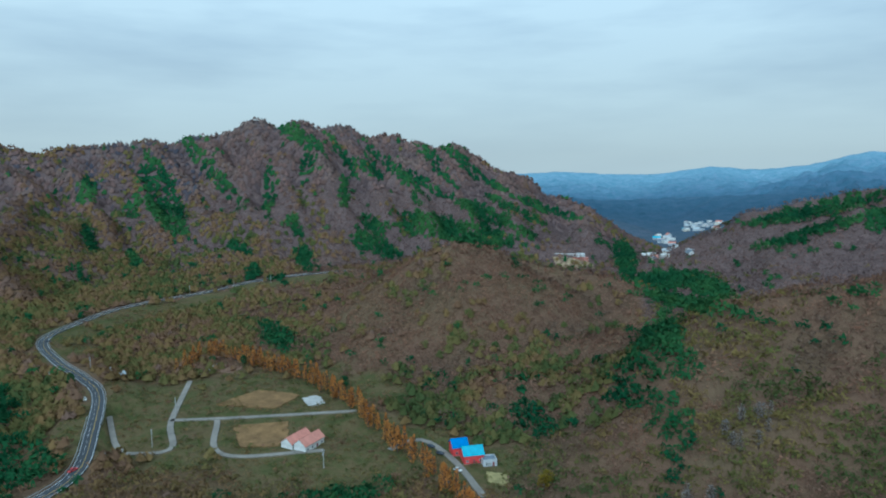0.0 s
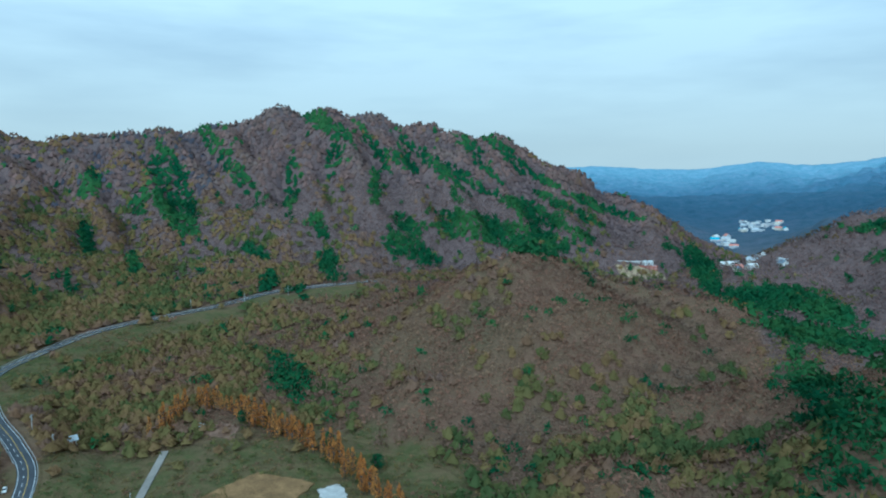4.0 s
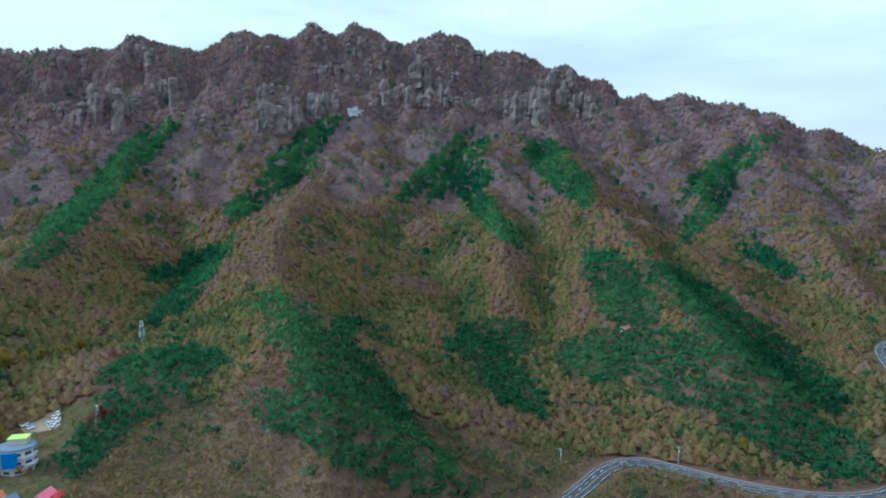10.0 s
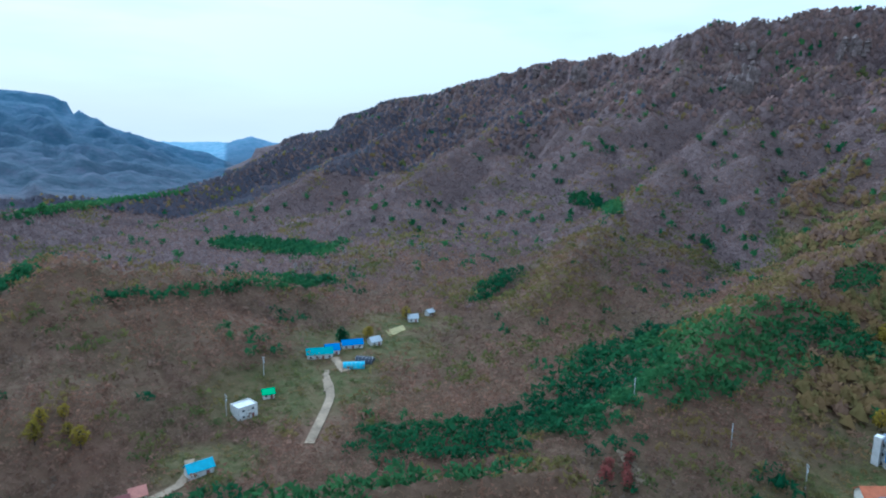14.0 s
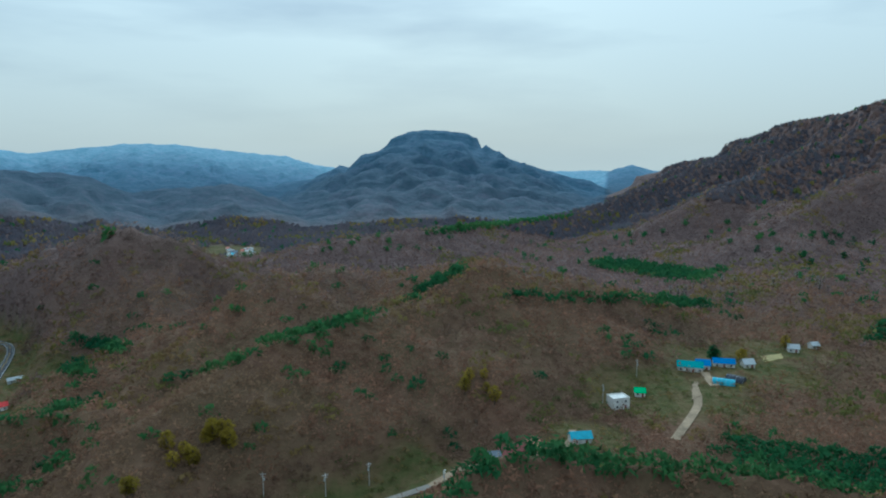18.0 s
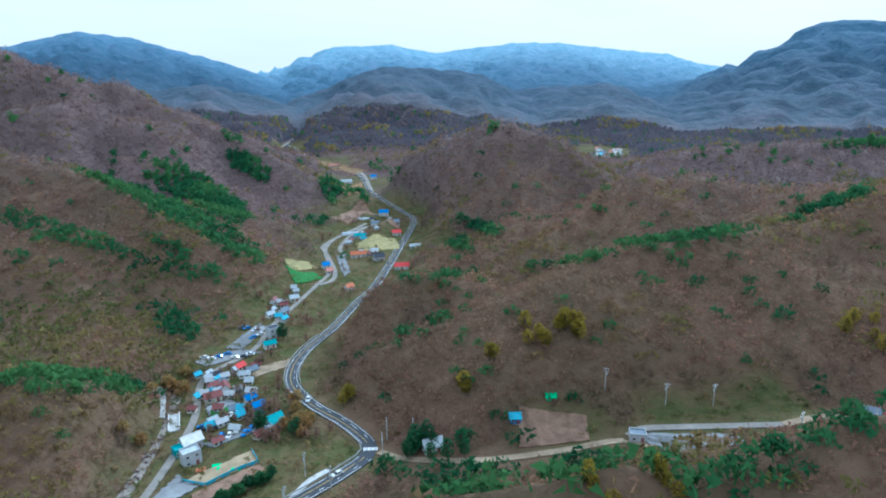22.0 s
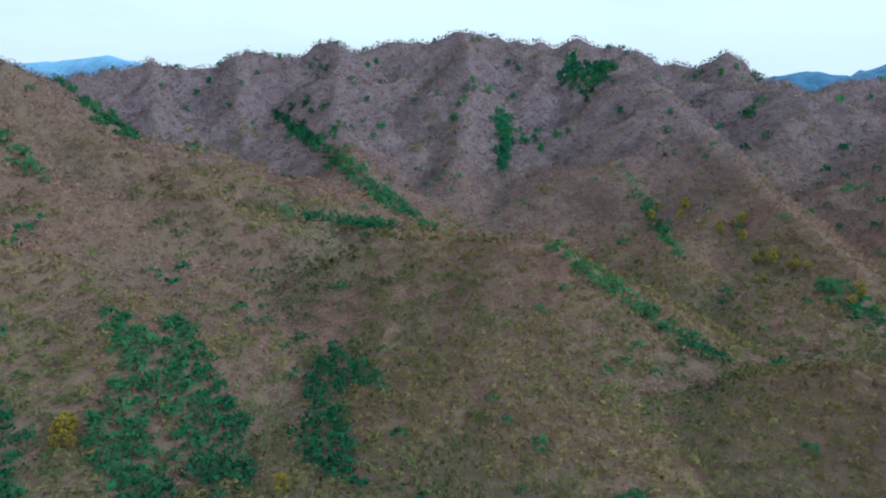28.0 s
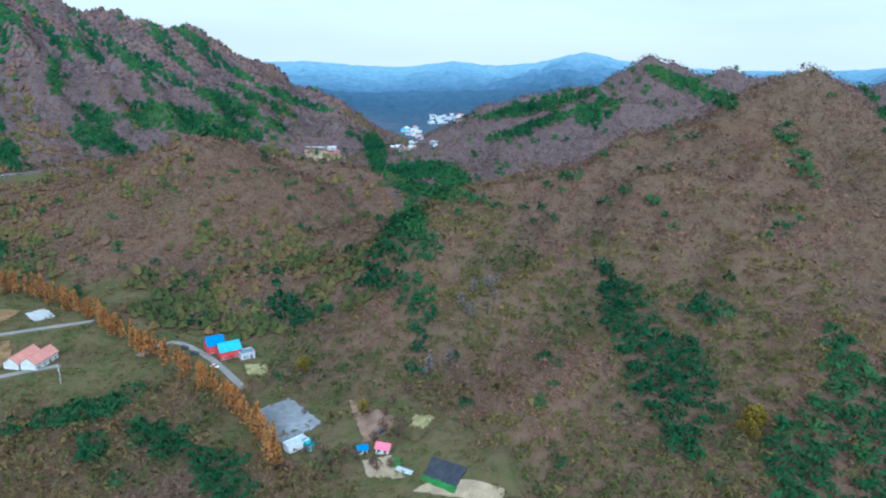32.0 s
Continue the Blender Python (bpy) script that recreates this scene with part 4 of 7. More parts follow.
def forest(name, label, mat, x, y, z, size, tall, count, tri, seed, narrow=False, shift=0.0, even=9.0, deep=0.24, flat=0.7, round_up=0.4, rings=0, spread=0.0):
    """Very many tree crowns as one mesh of small leaf clumps, each tree with its own tint."""
    r = np.random.RandomState(seed)
    n = len(x)
    if not n:
        return None
    # each crown: clumps spread over its volume, more of them on the outside and on top
    d = r.normal(size=(n, count, 3))
    d /= np.linalg.norm(d, axis=2)[:, :, None]
    d[:, :, 2] = np.abs(d[:, :, 2]) * 1.0 - 0.25
    rad = r.uniform(0.45, 1.0, (n, count, 1)) ** 0.5
    c = d * rad
    if narrow:
        c[:, :, :2] *= (1.0 - 0.8 * np.clip(c[:, :, 2:] * 0.8 + 0.2, 0, 1))
    c[:, :, :2] *= size[:, None, None]
    c[:, :, 2] = c[:, :, 2] * tall[:, None] * deep + tall[:, None] * (0.22 + deep * 0.75)
    if spread:  # bare woods: the twigs of neighbouring trees run into one another
        c[:, :, :2] = r.uniform(-1, 1, (n, count, 2)) * spread
        c[:, :, 2] = tall[:, None] * r.beta(2.2, 1.8, (n, count)) * 0.78 - (slope_normal(x, y)[:, None, :2] * c[:, :, :2]).sum(2) / slope_normal(x, y)[:, 2:] / 2.6
    c += np.stack([x, y, z], 1)[:, None, :]
    e = r.normal(size=(n, count, 3, 3)) * (tri * size[:, None, None, None])
    e[..., 2] *= flat
    v = (c[:, :, None, :] + e).reshape(-1, 3)
    own_tint = r.beta(even, even, n) + shift
    face = slope_normal(x, y)
    # the dense inside of each crown: a ragged cap that follows the slope
    k = 5 if rings else 0
    cap, cap_lay = [], []
    for g in range(rings):
        wide, up = (0.90, 0.26) if g == 0 else (0.62, 0.62)
        a = (np.arange(k)[None, :] + r.uniform(-0.3, 0.3, (n, k)) + 0.5 * g) * (2 * np.pi / k)
        q = size[:, None] * wide * r.uniform(0.72, 1.22, (n, k))
        ox, oy = np.cos(a) * q, np.sin(a) * q
        lean = np.clip(-(face[:, :1] * ox + face[:, 1:2] * oy) / face[:, 2:] / 2.6, -0.45 * tall[:, None], 0.45 * tall[:, None])
        oz = tall[:, None] * (up + r.uniform(-0.10, 0.10, (n, k))) + lean
        cap.append(np.stack([x[:, None] + ox, y[:, None] + oy, z[:, None] + oz], 2))
        cap_lay.append(face[:, None, :] + round_up * np.stack([np.cos(a), np.sin(a), np.full_like(a, 0.2)], 2) * (1.0 if g == 0 else 0.6))
    cap.append(np.stack([x, y, z + tall * r.uniform(0.68, 0.86, n)], 1)[:, None, :])
    cap_lay.append(face[:, None, :].copy())
    cap, cap_lay = np.concatenate(cap, 1), np.concatenate(cap_lay, 1)
    if not rings:
        cap, cap_lay = cap[:, :0], cap_lay[:, :0]
    cap_lay /= np.linalg.norm(cap_lay, axis=2)[:, :, None]
    per = cap.shape[1]
    tris = []
    for g in range(rings):
        for i in range(k):
            j = (i + 1) % k
            if g == rings - 1:
                tris.append((g * k + i, g * k + j, per - 1))
            else:
                tris += [(g * k + i, g * k + j, (g + 1) * k + i), (g * k + j, (g + 1) * k + j, (g + 1) * k + i)]
    nt = n * count
    cap_idx = (np.array(tris, int).reshape(1, -1, 3) + nt * 3 + per * np.arange(n)[:, None, None]).reshape(-1)
    v = np.concatenate([v, cap.reshape(-1, 3)])
    tint = np.concatenate([np.repeat(own_tint, count * 3), np.repeat(own_tint, per)]).astype(np.float32)
    index = np.concatenate([np.arange(nt * 3), cap_idx]).astype(np.int32)
    me = bpy.data.meshes.new(name)
    me.vertices.add(len(v))
    me.vertices.foreach_set("co", v.ravel())
    me.loops.add(len(index))
    me.loops.foreach_set("vertex_index", index)
    me.polygons.add(len(index) // 3)
    me.polygons.foreach_set("loop_start", np.arange(0, len(index), 3, dtype=np.int32))
    me.update(calc_edges=True)
    me.attributes.new("tint", "FLOAT", "POINT").data.foreach_set("value", tint)
    lay = face[:, None, :] + round_up * d * rad
    lay /= np.linalg.norm(lay, axis=2)[:, :, None]
    lay = np.concatenate([np.repeat(lay.reshape(-1, 3), 3, axis=0), cap_lay.reshape(-1, 3)]).astype(np.float32)
    me.attributes.new("lay", "FLOAT_VECTOR", "POINT").data.foreach_set("vector", lay.ravel())
    me.materials.append(mat)
    return tagged(new(name, me), label, "trees", kind="stuff")


def scatter(near, far, spacing, seed):
    """Jittered places in a ring round the hover, clear of roads and open land."""
    r = np.random.RandomState(seed)
    g = np.arange(-far, far, spacing)
    x, y = [a.ravel() for a in np.meshgrid(g, g)]
    x, y = x + r.uniform(-0.5, 0.5, len(x)) * spacing, y + r.uniform(-0.5, 0.5, len(x)) * spacing
    d = np.hypot(x, y)
    k = (d >= near) & (d < far)
    x, y = x[k], y[k]
    k = openness(x, y) < r.uniform(0.15, 0.9, len(x))
    x, y = x[k], y[k]
    rd, _ = road_pull(x, y)
    k = rd > 4.5
    x, y = x[k], y[k]
    return x, y, ground_z(x, y)


def visible(x, y, z, lift=11.0):
    """Leaves out the trees that stand well behind a crest."""
    d = np.hypot(x, y)
    return ((z + lift - HOVER[2]) / d > grid_at(GRID_E, x * 0.97, y * 0.97) - 0.012) | (d < 90)


NEAR_SPUR = [np.array(polar(*p)) for p in ((163.0, 152), (-179.1, 150), (-172.3, 150), (-168.2, 160), (-162.0, 170), (-157.6, 185), (-147.8, 200), (-132.0, 222))]
RINGS = [(0, 150, 6.0, 8, 0.30, 3.4), (150, 330, 4.2, 26, 0.19, 2.7), (330, 640, 5.2, 16, 0.23, 3.2), (640, 1150, 6.6, 9, 0.30, 3.7), (1150, 2150, 8.4, 2, 0.34, 4.6), (1290, 1425, 5.6, 2, 0.36, 3.3)]
for ring, (near, far, spacing, count, tri, crown) in enumerate(RINGS):
    x, y, z = scatter(near, far, spacing, 100 + ring)
    western = np.abs((np.degrees(np.arctan2(x, y)) + 105)) < 46
    k = visible(x, y, z) & ((np.hypot(x, y) < 1560) | western)
    if ring == 5:  # the steep band under the western crest
        k &= np.abs(np.degrees(np.arctan2(x, y)) + 82) < 31
    x, y, z = x[k], y[k], z[k]
    r = np.random.RandomState(200 + ring)
    bearing, elev = np.degrees(np.arctan2(x, y)), np.degrees(np.arctan2(z + 4 - HOVER[2], np.hypot(x, y)))
    mix = waves(x, y, 170, 31) * 0.2 + waves(x, y, 38, 32) * 0.16 + r.uniform(-0.17, 0.17, len(x))
    pine = stand(bearing, elev) > 0.45 + mix * 0.8 + r.uniform(-0.28, 0.28, len(x))
    pine |= r.uniform(0, 1, len(x)) < 0.007
    # a band of pines along the top of the near spur
    on_top = np.full(len(x), 1e9)
    for a, b in zip(NEAR_SPUR, NEAR_SPUR[1:]):
        on_top = np.minimum(on_top, seg_near(x, y, a, b)[0])
    pine |= on_top < 5.5 + 2 * waves(x, y, 30, 49)
    above = z - floor_height(x, y)
    # broadleaf woods keep their leaves on the low western and northern slopes; the eastern and southern hills are bare
    dist = np.hypot(x, y)
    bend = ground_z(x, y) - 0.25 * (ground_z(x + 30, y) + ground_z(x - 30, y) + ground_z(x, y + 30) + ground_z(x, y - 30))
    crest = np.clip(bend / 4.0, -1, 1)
    drift = bearing + waves(x, y, 130, 46) * 7 + r.uniform(-7, 7, len(x))
    leafy = np.where((drift > -100) & (drift < 20), 0.72, np.where((drift > 20) & (drift < 140) & (dist + 6 * (drift - bearing) < 450), 0.66, np.where((drift > -130) & (drift <= -100), 0.38, 0.2))) + 0.14 * crest
    leafy = np.where((drift > -32) & (drift < -3) & (dist < 560) & (above < 10), 0.7, leafy)
    leafy = np.where((drift > -16) & (drift < 24) & (dist > 380), 0.26, leafy)
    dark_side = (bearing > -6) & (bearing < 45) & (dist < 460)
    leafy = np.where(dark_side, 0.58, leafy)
    leafy = np.where((np.abs(bearing + 68) < 40) & (dist < 800), 0.98, leafy)
    ochre = ~pine & (np.exp(-above / np.where(np.abs(bearing + 65) < 42, 150.0, 90.0)) * leafy + mix > 0.40)
    bare = ~pine & ~ochre
    size = crown * r.uniform(0.82, 1.22, len(x))
    tall = np.minimum(size * 2.4, 11) * r.uniform(0.9, 1.1, len(x))
    west_north = np.abs(bearing + 45) < 62
    # set by distance, not height: these bare woods take the haze-tinted twigs
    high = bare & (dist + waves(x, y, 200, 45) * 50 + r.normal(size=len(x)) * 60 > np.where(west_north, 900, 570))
    # far enough off to take the blue-grey haze colour
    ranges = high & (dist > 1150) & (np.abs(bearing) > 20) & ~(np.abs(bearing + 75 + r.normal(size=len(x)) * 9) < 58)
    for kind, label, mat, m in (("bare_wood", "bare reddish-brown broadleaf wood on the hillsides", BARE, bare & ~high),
                                ("hazy_bare_wood", "bare purple-grey broadleaf wood on the upper slopes", HAZY_BARE, high & ~ranges),
                                ("distant_wood", "bluish grey broadleaf wood on the distant ranges", HAZE_BLUE, ranges),
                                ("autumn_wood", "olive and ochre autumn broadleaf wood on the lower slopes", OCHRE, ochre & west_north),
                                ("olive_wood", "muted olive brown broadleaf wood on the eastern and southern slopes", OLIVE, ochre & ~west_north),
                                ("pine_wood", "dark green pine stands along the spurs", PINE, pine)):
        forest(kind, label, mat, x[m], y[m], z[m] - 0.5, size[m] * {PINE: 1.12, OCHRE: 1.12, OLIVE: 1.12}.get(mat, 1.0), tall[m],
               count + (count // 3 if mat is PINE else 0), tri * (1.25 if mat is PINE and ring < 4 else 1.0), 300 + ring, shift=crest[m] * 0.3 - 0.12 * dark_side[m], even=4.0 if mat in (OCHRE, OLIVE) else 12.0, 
               deep=0.42 if mat is PINE else 0.34, flat=1.0 if mat in (PINE, OCHRE, OLIVE) else 0.8, round_up=(0.9 if ring < 3 else 0.5) if mat in (PINE, OCHRE, OLIVE) else (0.4 if ring < 4 else 0.22), rings=1 if ring > 3 or (ring == 3 and mat in (PINE, OCHRE)) or (ring == 2 and mat is OCHRE) else 0, spread=spacing * 0.62 if mat in (BARE, HAZY_BARE) and ring < 4 else 0.0)

# ---- the rock towers below the western crest ----
def rock_tower(seed, high, wide):
    """One weathered column: stacked uneven rings with vertical flutes, broken ledges and a blunt top."""
    r = np.random.RandomState(seed)
    n, levels = 9, 8
    verts, faces = [], []
    flute = 1 + 0.30 * np.where(np.arange(n) % 2, 1, -1) * r.uniform(0.3, 1.0, n)
    dx = dy = 0.0
    for i in range(levels):
        t = i / (levels - 1)
        w = wide * (1.0 - 0.30 * t ** 2.5) * (1 + 0.13 * r.normal())
        dx, dy = dx + r.normal() * wide * 0.035, dy + r.normal() * wide * 0.035
        for j in range(n):
            a = 2 * math.pi * (j + 0.5 * r.uniform(-0.5, 0.5)) / n
            q = w * flute[j] * (1 + 0.10 * r.normal()) * (0.72 if i == levels - 1 else 1)
            verts.append((dx + q * math.cos(a), dy + q * math.sin(a) * 0.8, high * (t ** 0.9) + r.normal() * high * 0.03))
    for i in range(levels - 1):
        for j in range(n):
            a, b = i * n + j, i * n + (j + 1) % n
            faces.append((a, b, b + n, a + n))
    verts.append((dx, dy, high * 1.04))
    faces += [((levels - 1) * n + j, (levels - 1) * n + (j + 1) % n, len(verts) - 1) for j in range(n)]
    return mesh_of("rock_tower", verts, faces, ROCK)


CLIFF = tagged(new("rock_cliff"), "band of weathered grey-pink rock towers below the crest", "cliff")
TOWERS = [rock_tower(50 + k, 1.0, 0.24) for k in range(14)]
# outcrops as (bearing, elevation of the foot, elevation of the top) from the hover
OUTCROPS = [
(-110.5, 3.5, 5.1), (-110.2, 5.7, 7.4), (-102.8, 5.7, 7.5), (-96.2, 8.0, 9.8), (-96.3, 3.9, 6.0), (-94.0, 4.2, 7.7), (-91.1, 8.9, 10.7), (-89.3, 5.9, 8.3), (-92.4, 4.9, 7.0), (-87.1, 4.8, 5.8),
    (-82.5, 10.0, 11.3), (-81.1, 5.8, 8.6), (-81.8, 3.7, 6.8), (-79.8, 3.9, 7.2), (-78.1, 4.9, 7.7), (-76.0, 5.6, 7.7), (-76.7, 8.2, 9.8), (-72.6, 8.1, 10.4), (-73.6, 6.5, 9.1), (-71.9, 5.8, 8.1),
    (-70.7, 6.0, 8.8), (-73.9, 10.0, 12.0), (-71.8, 10.4, 11.7), (-68.6, 7.6, 10.7), (-67.4, 6.7, 8.9), (-68.4, 6.0, 7.6), (-66.7, 6.4, 7.3), (-66.1, 8.0, 9.5), (-65.4, 6.2, 7.3), (-64.4, 9.9, 11.4),
]
OUTCROPS += [
    (-63.8, 5.9, 7.2), (-60.7, 9.1, 10.6), (-60.5, 5.1, 7.8), (-59.6, 4.9, 6.9), (-58.3, 4.8, 7.9), (-57.4, 6.8, 9.8), (-56.5, 5.9, 8.4), (-56.0, 6.7, 9.4), (-55.1, 5.2, 7.9), (-54.1, 5.1, 6.6),
    (-68.0, 10.5, 11.8), (-66.4, 10.4, 11.7), (-77.5, 10.7, 12.0), (-125.9, 4.7, 5.7), (-123.7, 3.9, 4.8), (-122.0, 4.4, 5.7), (-110.3, 3.5, 4.9), (-109.1, 3.8, 5.8), (-102.6, 5.5, 6.7), (-75.9, 8.5, 10.0),
]
rr = random.Random(5)
reach = np.linspace(800, 1900, 551)
for b0, e0, e1 in OUTCROPS:
    for k in range(9):
        b = b0 + rr.uniform(-1.15, 1.15)
        e_top = e1 - (rr.random() ** 1.5) * (e1 - e0) * 0.55 * abs(b - b0) / 0.6
        e_foot = e0 + rr.uniform(-0.3, 0.5) + (0.0 if k < 4 else rr.uniform(0.2, 0.6) * (e_top - e0))
        if abs(b + 74.3) < 1.1 and e_foot < 7.6:
            continue
        rise = (ground_z(np.sin(radians(b)) * reach, np.cos(radians(b)) * reach) - HOVER[2]) / reach
        hit = rise >= math.tan(radians(e_foot))
        if not hit.any():
            continue
        far = float(reach[int(np.argmax(hit))]) + 6
        x, y, _ = polar(b, far)
        z = float(ground_z(x, y)[0]) - 8
        high = max(14.0, HOVER[2] + far * math.tan(radians(e_top)) - z) * rr.uniform(0.7, 1.0)
        wide = min(60.0, max(26.0, high * rr.uniform(0.55, 1.05)))
        ob = new("rock", rr.choice(TOWERS))
        ob.parent = CLIFF
        ob.matrix_basis = pose(x, y, z, rr.uniform(-4, 4), rr.uniform(-4, 4), rr.uniform(0, 360)) @ Matrix.Diagonal((wide, wide, high, 1))

# ---- helpers for things ----
def part(name, verts, faces, mat, parent, label=""):
    ob = new(name, mesh_of(name, verts, faces, mat))
    ob.parent = parent
    if label:
        ob["label"] = label
    return ob


def share(name, me, parent, m=None):
    """A part that shares its mesh with others."""
    ob = new(name, me)
    ob.parent = parent
    if m is not None:
        ob.matrix_basis = m
    return ob


BOX_FACES = [(0, 3, 2, 1), (4, 5, 6, 7), (0, 1, 5, 4), (1, 2, 6, 5), (2, 3, 7, 6), (3, 0, 4, 7)]


def box(x0, x1, y0, y1, z0, z1):
    return [(x0, y0, z0), (x1, y0, z0), (x1, y1, z0), (x0, y1, z0), (x0, y0, z1), (x1, y0, z1), (x1, y1, z1), (x0, y1, z1)]


def boxes(*rows):
    """Several boxes in one list of corners and faces."""
    v, f = [], []
    for r in rows:
        n = len(v)
        v += box(*r)
        f += [tuple(i + n for i in q) for q in BOX_FACES]
    return v, f


def rod(a, b, r, n=6):
    """A bar from a to b."""
    a, b = Vector(a), Vector(b)
    q = (b - a).to_track_quat("Z", "Y")
    v = []
    for end, k in ((a, 1.0), (b, 0.8)):
        for i in range(n):
            v.append(tuple(end + q @ Vector((r * k * math.cos(6.2832 * i / n), r * k * math.sin(6.2832 * i / n), 0))))
    f = [(i, (i + 1) % n, n + (i + 1) % n, n + i) for i in range(n)] + [tuple(range(n))[::-1], tuple(range(n, 2 * n))]
    return v, f


def rods(rows, n=5):
    v, f = [], []
    for a, b, r in rows:
        vv, ff = rod(a, b, r, n)
        f += [tuple(i + len(v) for i in q) for q in ff]
        v += vv
    return v, f


def low(x, y, r):
    """The lowest ground under a footprint."""
    a = np.linspace(0, 6.2832, 9)
    return float(np.min(ground_z(x + np.cos(a) * r, y + np.sin(a) * r)))


PAINT = {k: material("paint_" + k, c, 0.75, 0.14, 0.5) for k, c in {
    "white": (0.60, 0.59, 0.56), "cream": (0.54, 0.49, 0.40), "grey": (0.42, 0.43, 0.44), "brick": (0.36, 0.13, 0.09), "salmon": (0.47, 0.21, 0.16),
    "orange": (0.46, 0.15, 0.07), "red": (0.52, 0.06, 0.06), "blue": (0.03, 0.17, 0.45), "sky": (0.09, 0.36, 0.48), "teal": (0.05, 0.29, 0.31),
    "green": (0.03, 0.46, 0.17), "lime": (0.48, 0.60, 0.14), "maroon": (0.20, 0.075, 0.07), "dark": (0.05, 0.055, 0.07), "slate": (0.16, 0.19, 0.23),
    "pink": (0.62, 0.16, 0.22), "tin": (0.40, 0.43, 0.45), "silver": (0.60, 0.61, 0.62)}.items()}
PANE = material("window_glass", (0.04, 0.05, 0.065), 0.12, 0.1, 1.0, spec=0.6)
TYRE = material("rubber", (0.02, 0.02, 0.02), 0.9, 0.1, 3.0)
STEEL = material("galvanised_steel", (0.45, 0.46, 0.47), 0.5, 0.1, 2.0, metal=0.7)
CONCRETE = material("concrete", (0.40, 0.39, 0.37), 0.9, 0.18, 0.4)
WIN_FRAME = mesh_of("window", *boxes((-0.62, -0.52, -0.06, 0.05, 0, 1.2), (0.52, 0.62, -0.06, 0.05, 0, 1.2), (-0.52, 0.52, -0.06, 0.05, 1.1, 1.2), (-0.52, 0.52, -0.09, 0.05, 0, 0.09)), PAINT["white"])
WIN_PANE = mesh_of("pane", *boxes((-0.52, 0.52, -0.02, 0.03, 0.09, 1.1)), PANE)
DOOR = mesh_of("door", *boxes((-0.5, 0.5, -0.06, 0.03, 0, 2.05), (-0.58, -0.5, -0.09, 0.03, 0, 2.15), (0.5, 0.58, -0.09, 0.03, 0, 2.15)), PAINT["maroon"])


def windows_on(parent, wall, width, depth, height, storeys, across):
    """Rows of windows on the two long sides, each with its frame and pane."""
    for s in range(storeys):
        z = height / storeys * s + 0.9
        for side in (-1, 1):
            for i in range(across):
                x = (i + 0.5) / across * width - width / 2
                if s == 0 and side == -1 and i == across // 2:
                    share("door", DOOR, parent, pose(x, -depth / 2 - 0.02, 0.05))
                    continue
                w = share("window", WIN_FRAME, parent, pose(x, side * (depth / 2 + 0.02), z, 0, 0, 0 if side < 0 else 180) @ Matrix.Diagonal((1.9 if storeys > 2 else 1.0, 1, 1.25 if storeys > 2 else 1.0, 1)))
                share("pane", WIN_PANE, w)


def house(spot, width, depth, height, turn, wall, roof, label, storeys=1, pitch=0.38, flat=False, name="house", category="house", group=""):
    """A house on its plinth: walls with gables, two roof slabs with eaves, door and windows; or a flat roof with its parapet."""
    x, y, _ = polar(*spot)
    base = new(name)
    base.matrix_basis = pose(x, y, low(x, y, max(width, depth) * 0.45), 0, 0, turn)
    tagged(base, label, category, group)
    w, d, h = width / 2, depth / 2, height
    part("plinth", *boxes((-w - 0.08, w + 0.08, -d - 0.08, d + 0.08, -2.0, 0.12)), CONCRETE, base)
    if flat:
        part("wall", *boxes((-w, w, -d, d, 0.1, h)), PAINT[wall], base)
        part("roof", *boxes((-w + 0.2, w - 0.2, -d + 0.2, d - 0.2, h, h + 0.08)), PAINT[roof], base)
        part("parapet", *boxes((-w, w, -d, -d + 0.2, h, h + 0.6), (-w, w, d - 0.2, d, h, h + 0.6), (-w, -w + 0.2, -d + 0.2, d - 0.2, h, h + 0.6), (w - 0.2, w, -d + 0.2, d - 0.2, h, h + 0.6)), PAINT[wall], base)
    else:
        r = d * 2 * pitch
        v = box(-w, w, -d, d, 0.1, h) + [(-w, 0, h + r), (w, 0, h + r)]
        part("wall", v, BOX_FACES[:1] + BOX_FACES[2:] + [(4, 8, 7), (5, 6, 9), (4, 5, 9, 8), (7, 8, 9, 6)], PAINT[wall], base)
        o, t = 0.5, 0.18
        for s in (-1, 1):
            e = s * (d + o)
            z0 = h - o * 2 * pitch + 0.03
            v = [(-w - o, e, z0), (w + o, e, z0), (w + o, 0, h + r + 0.03), (-w - o, 0, h + r + 0.03)]
            v += [(a, b, c + t) for a, b, c in v]
            part("roof", v, BOX_FACES, PAINT[roof], base)
        part("ridge_cap", *boxes((-w - o, w + o, -0.18, 0.18, h + r + 0.12, h + r + 0.28)), PAINT[roof], base)
    windows_on(base, wall, width, depth, h, storeys, max(2, int(width / 3.2)))
    return base


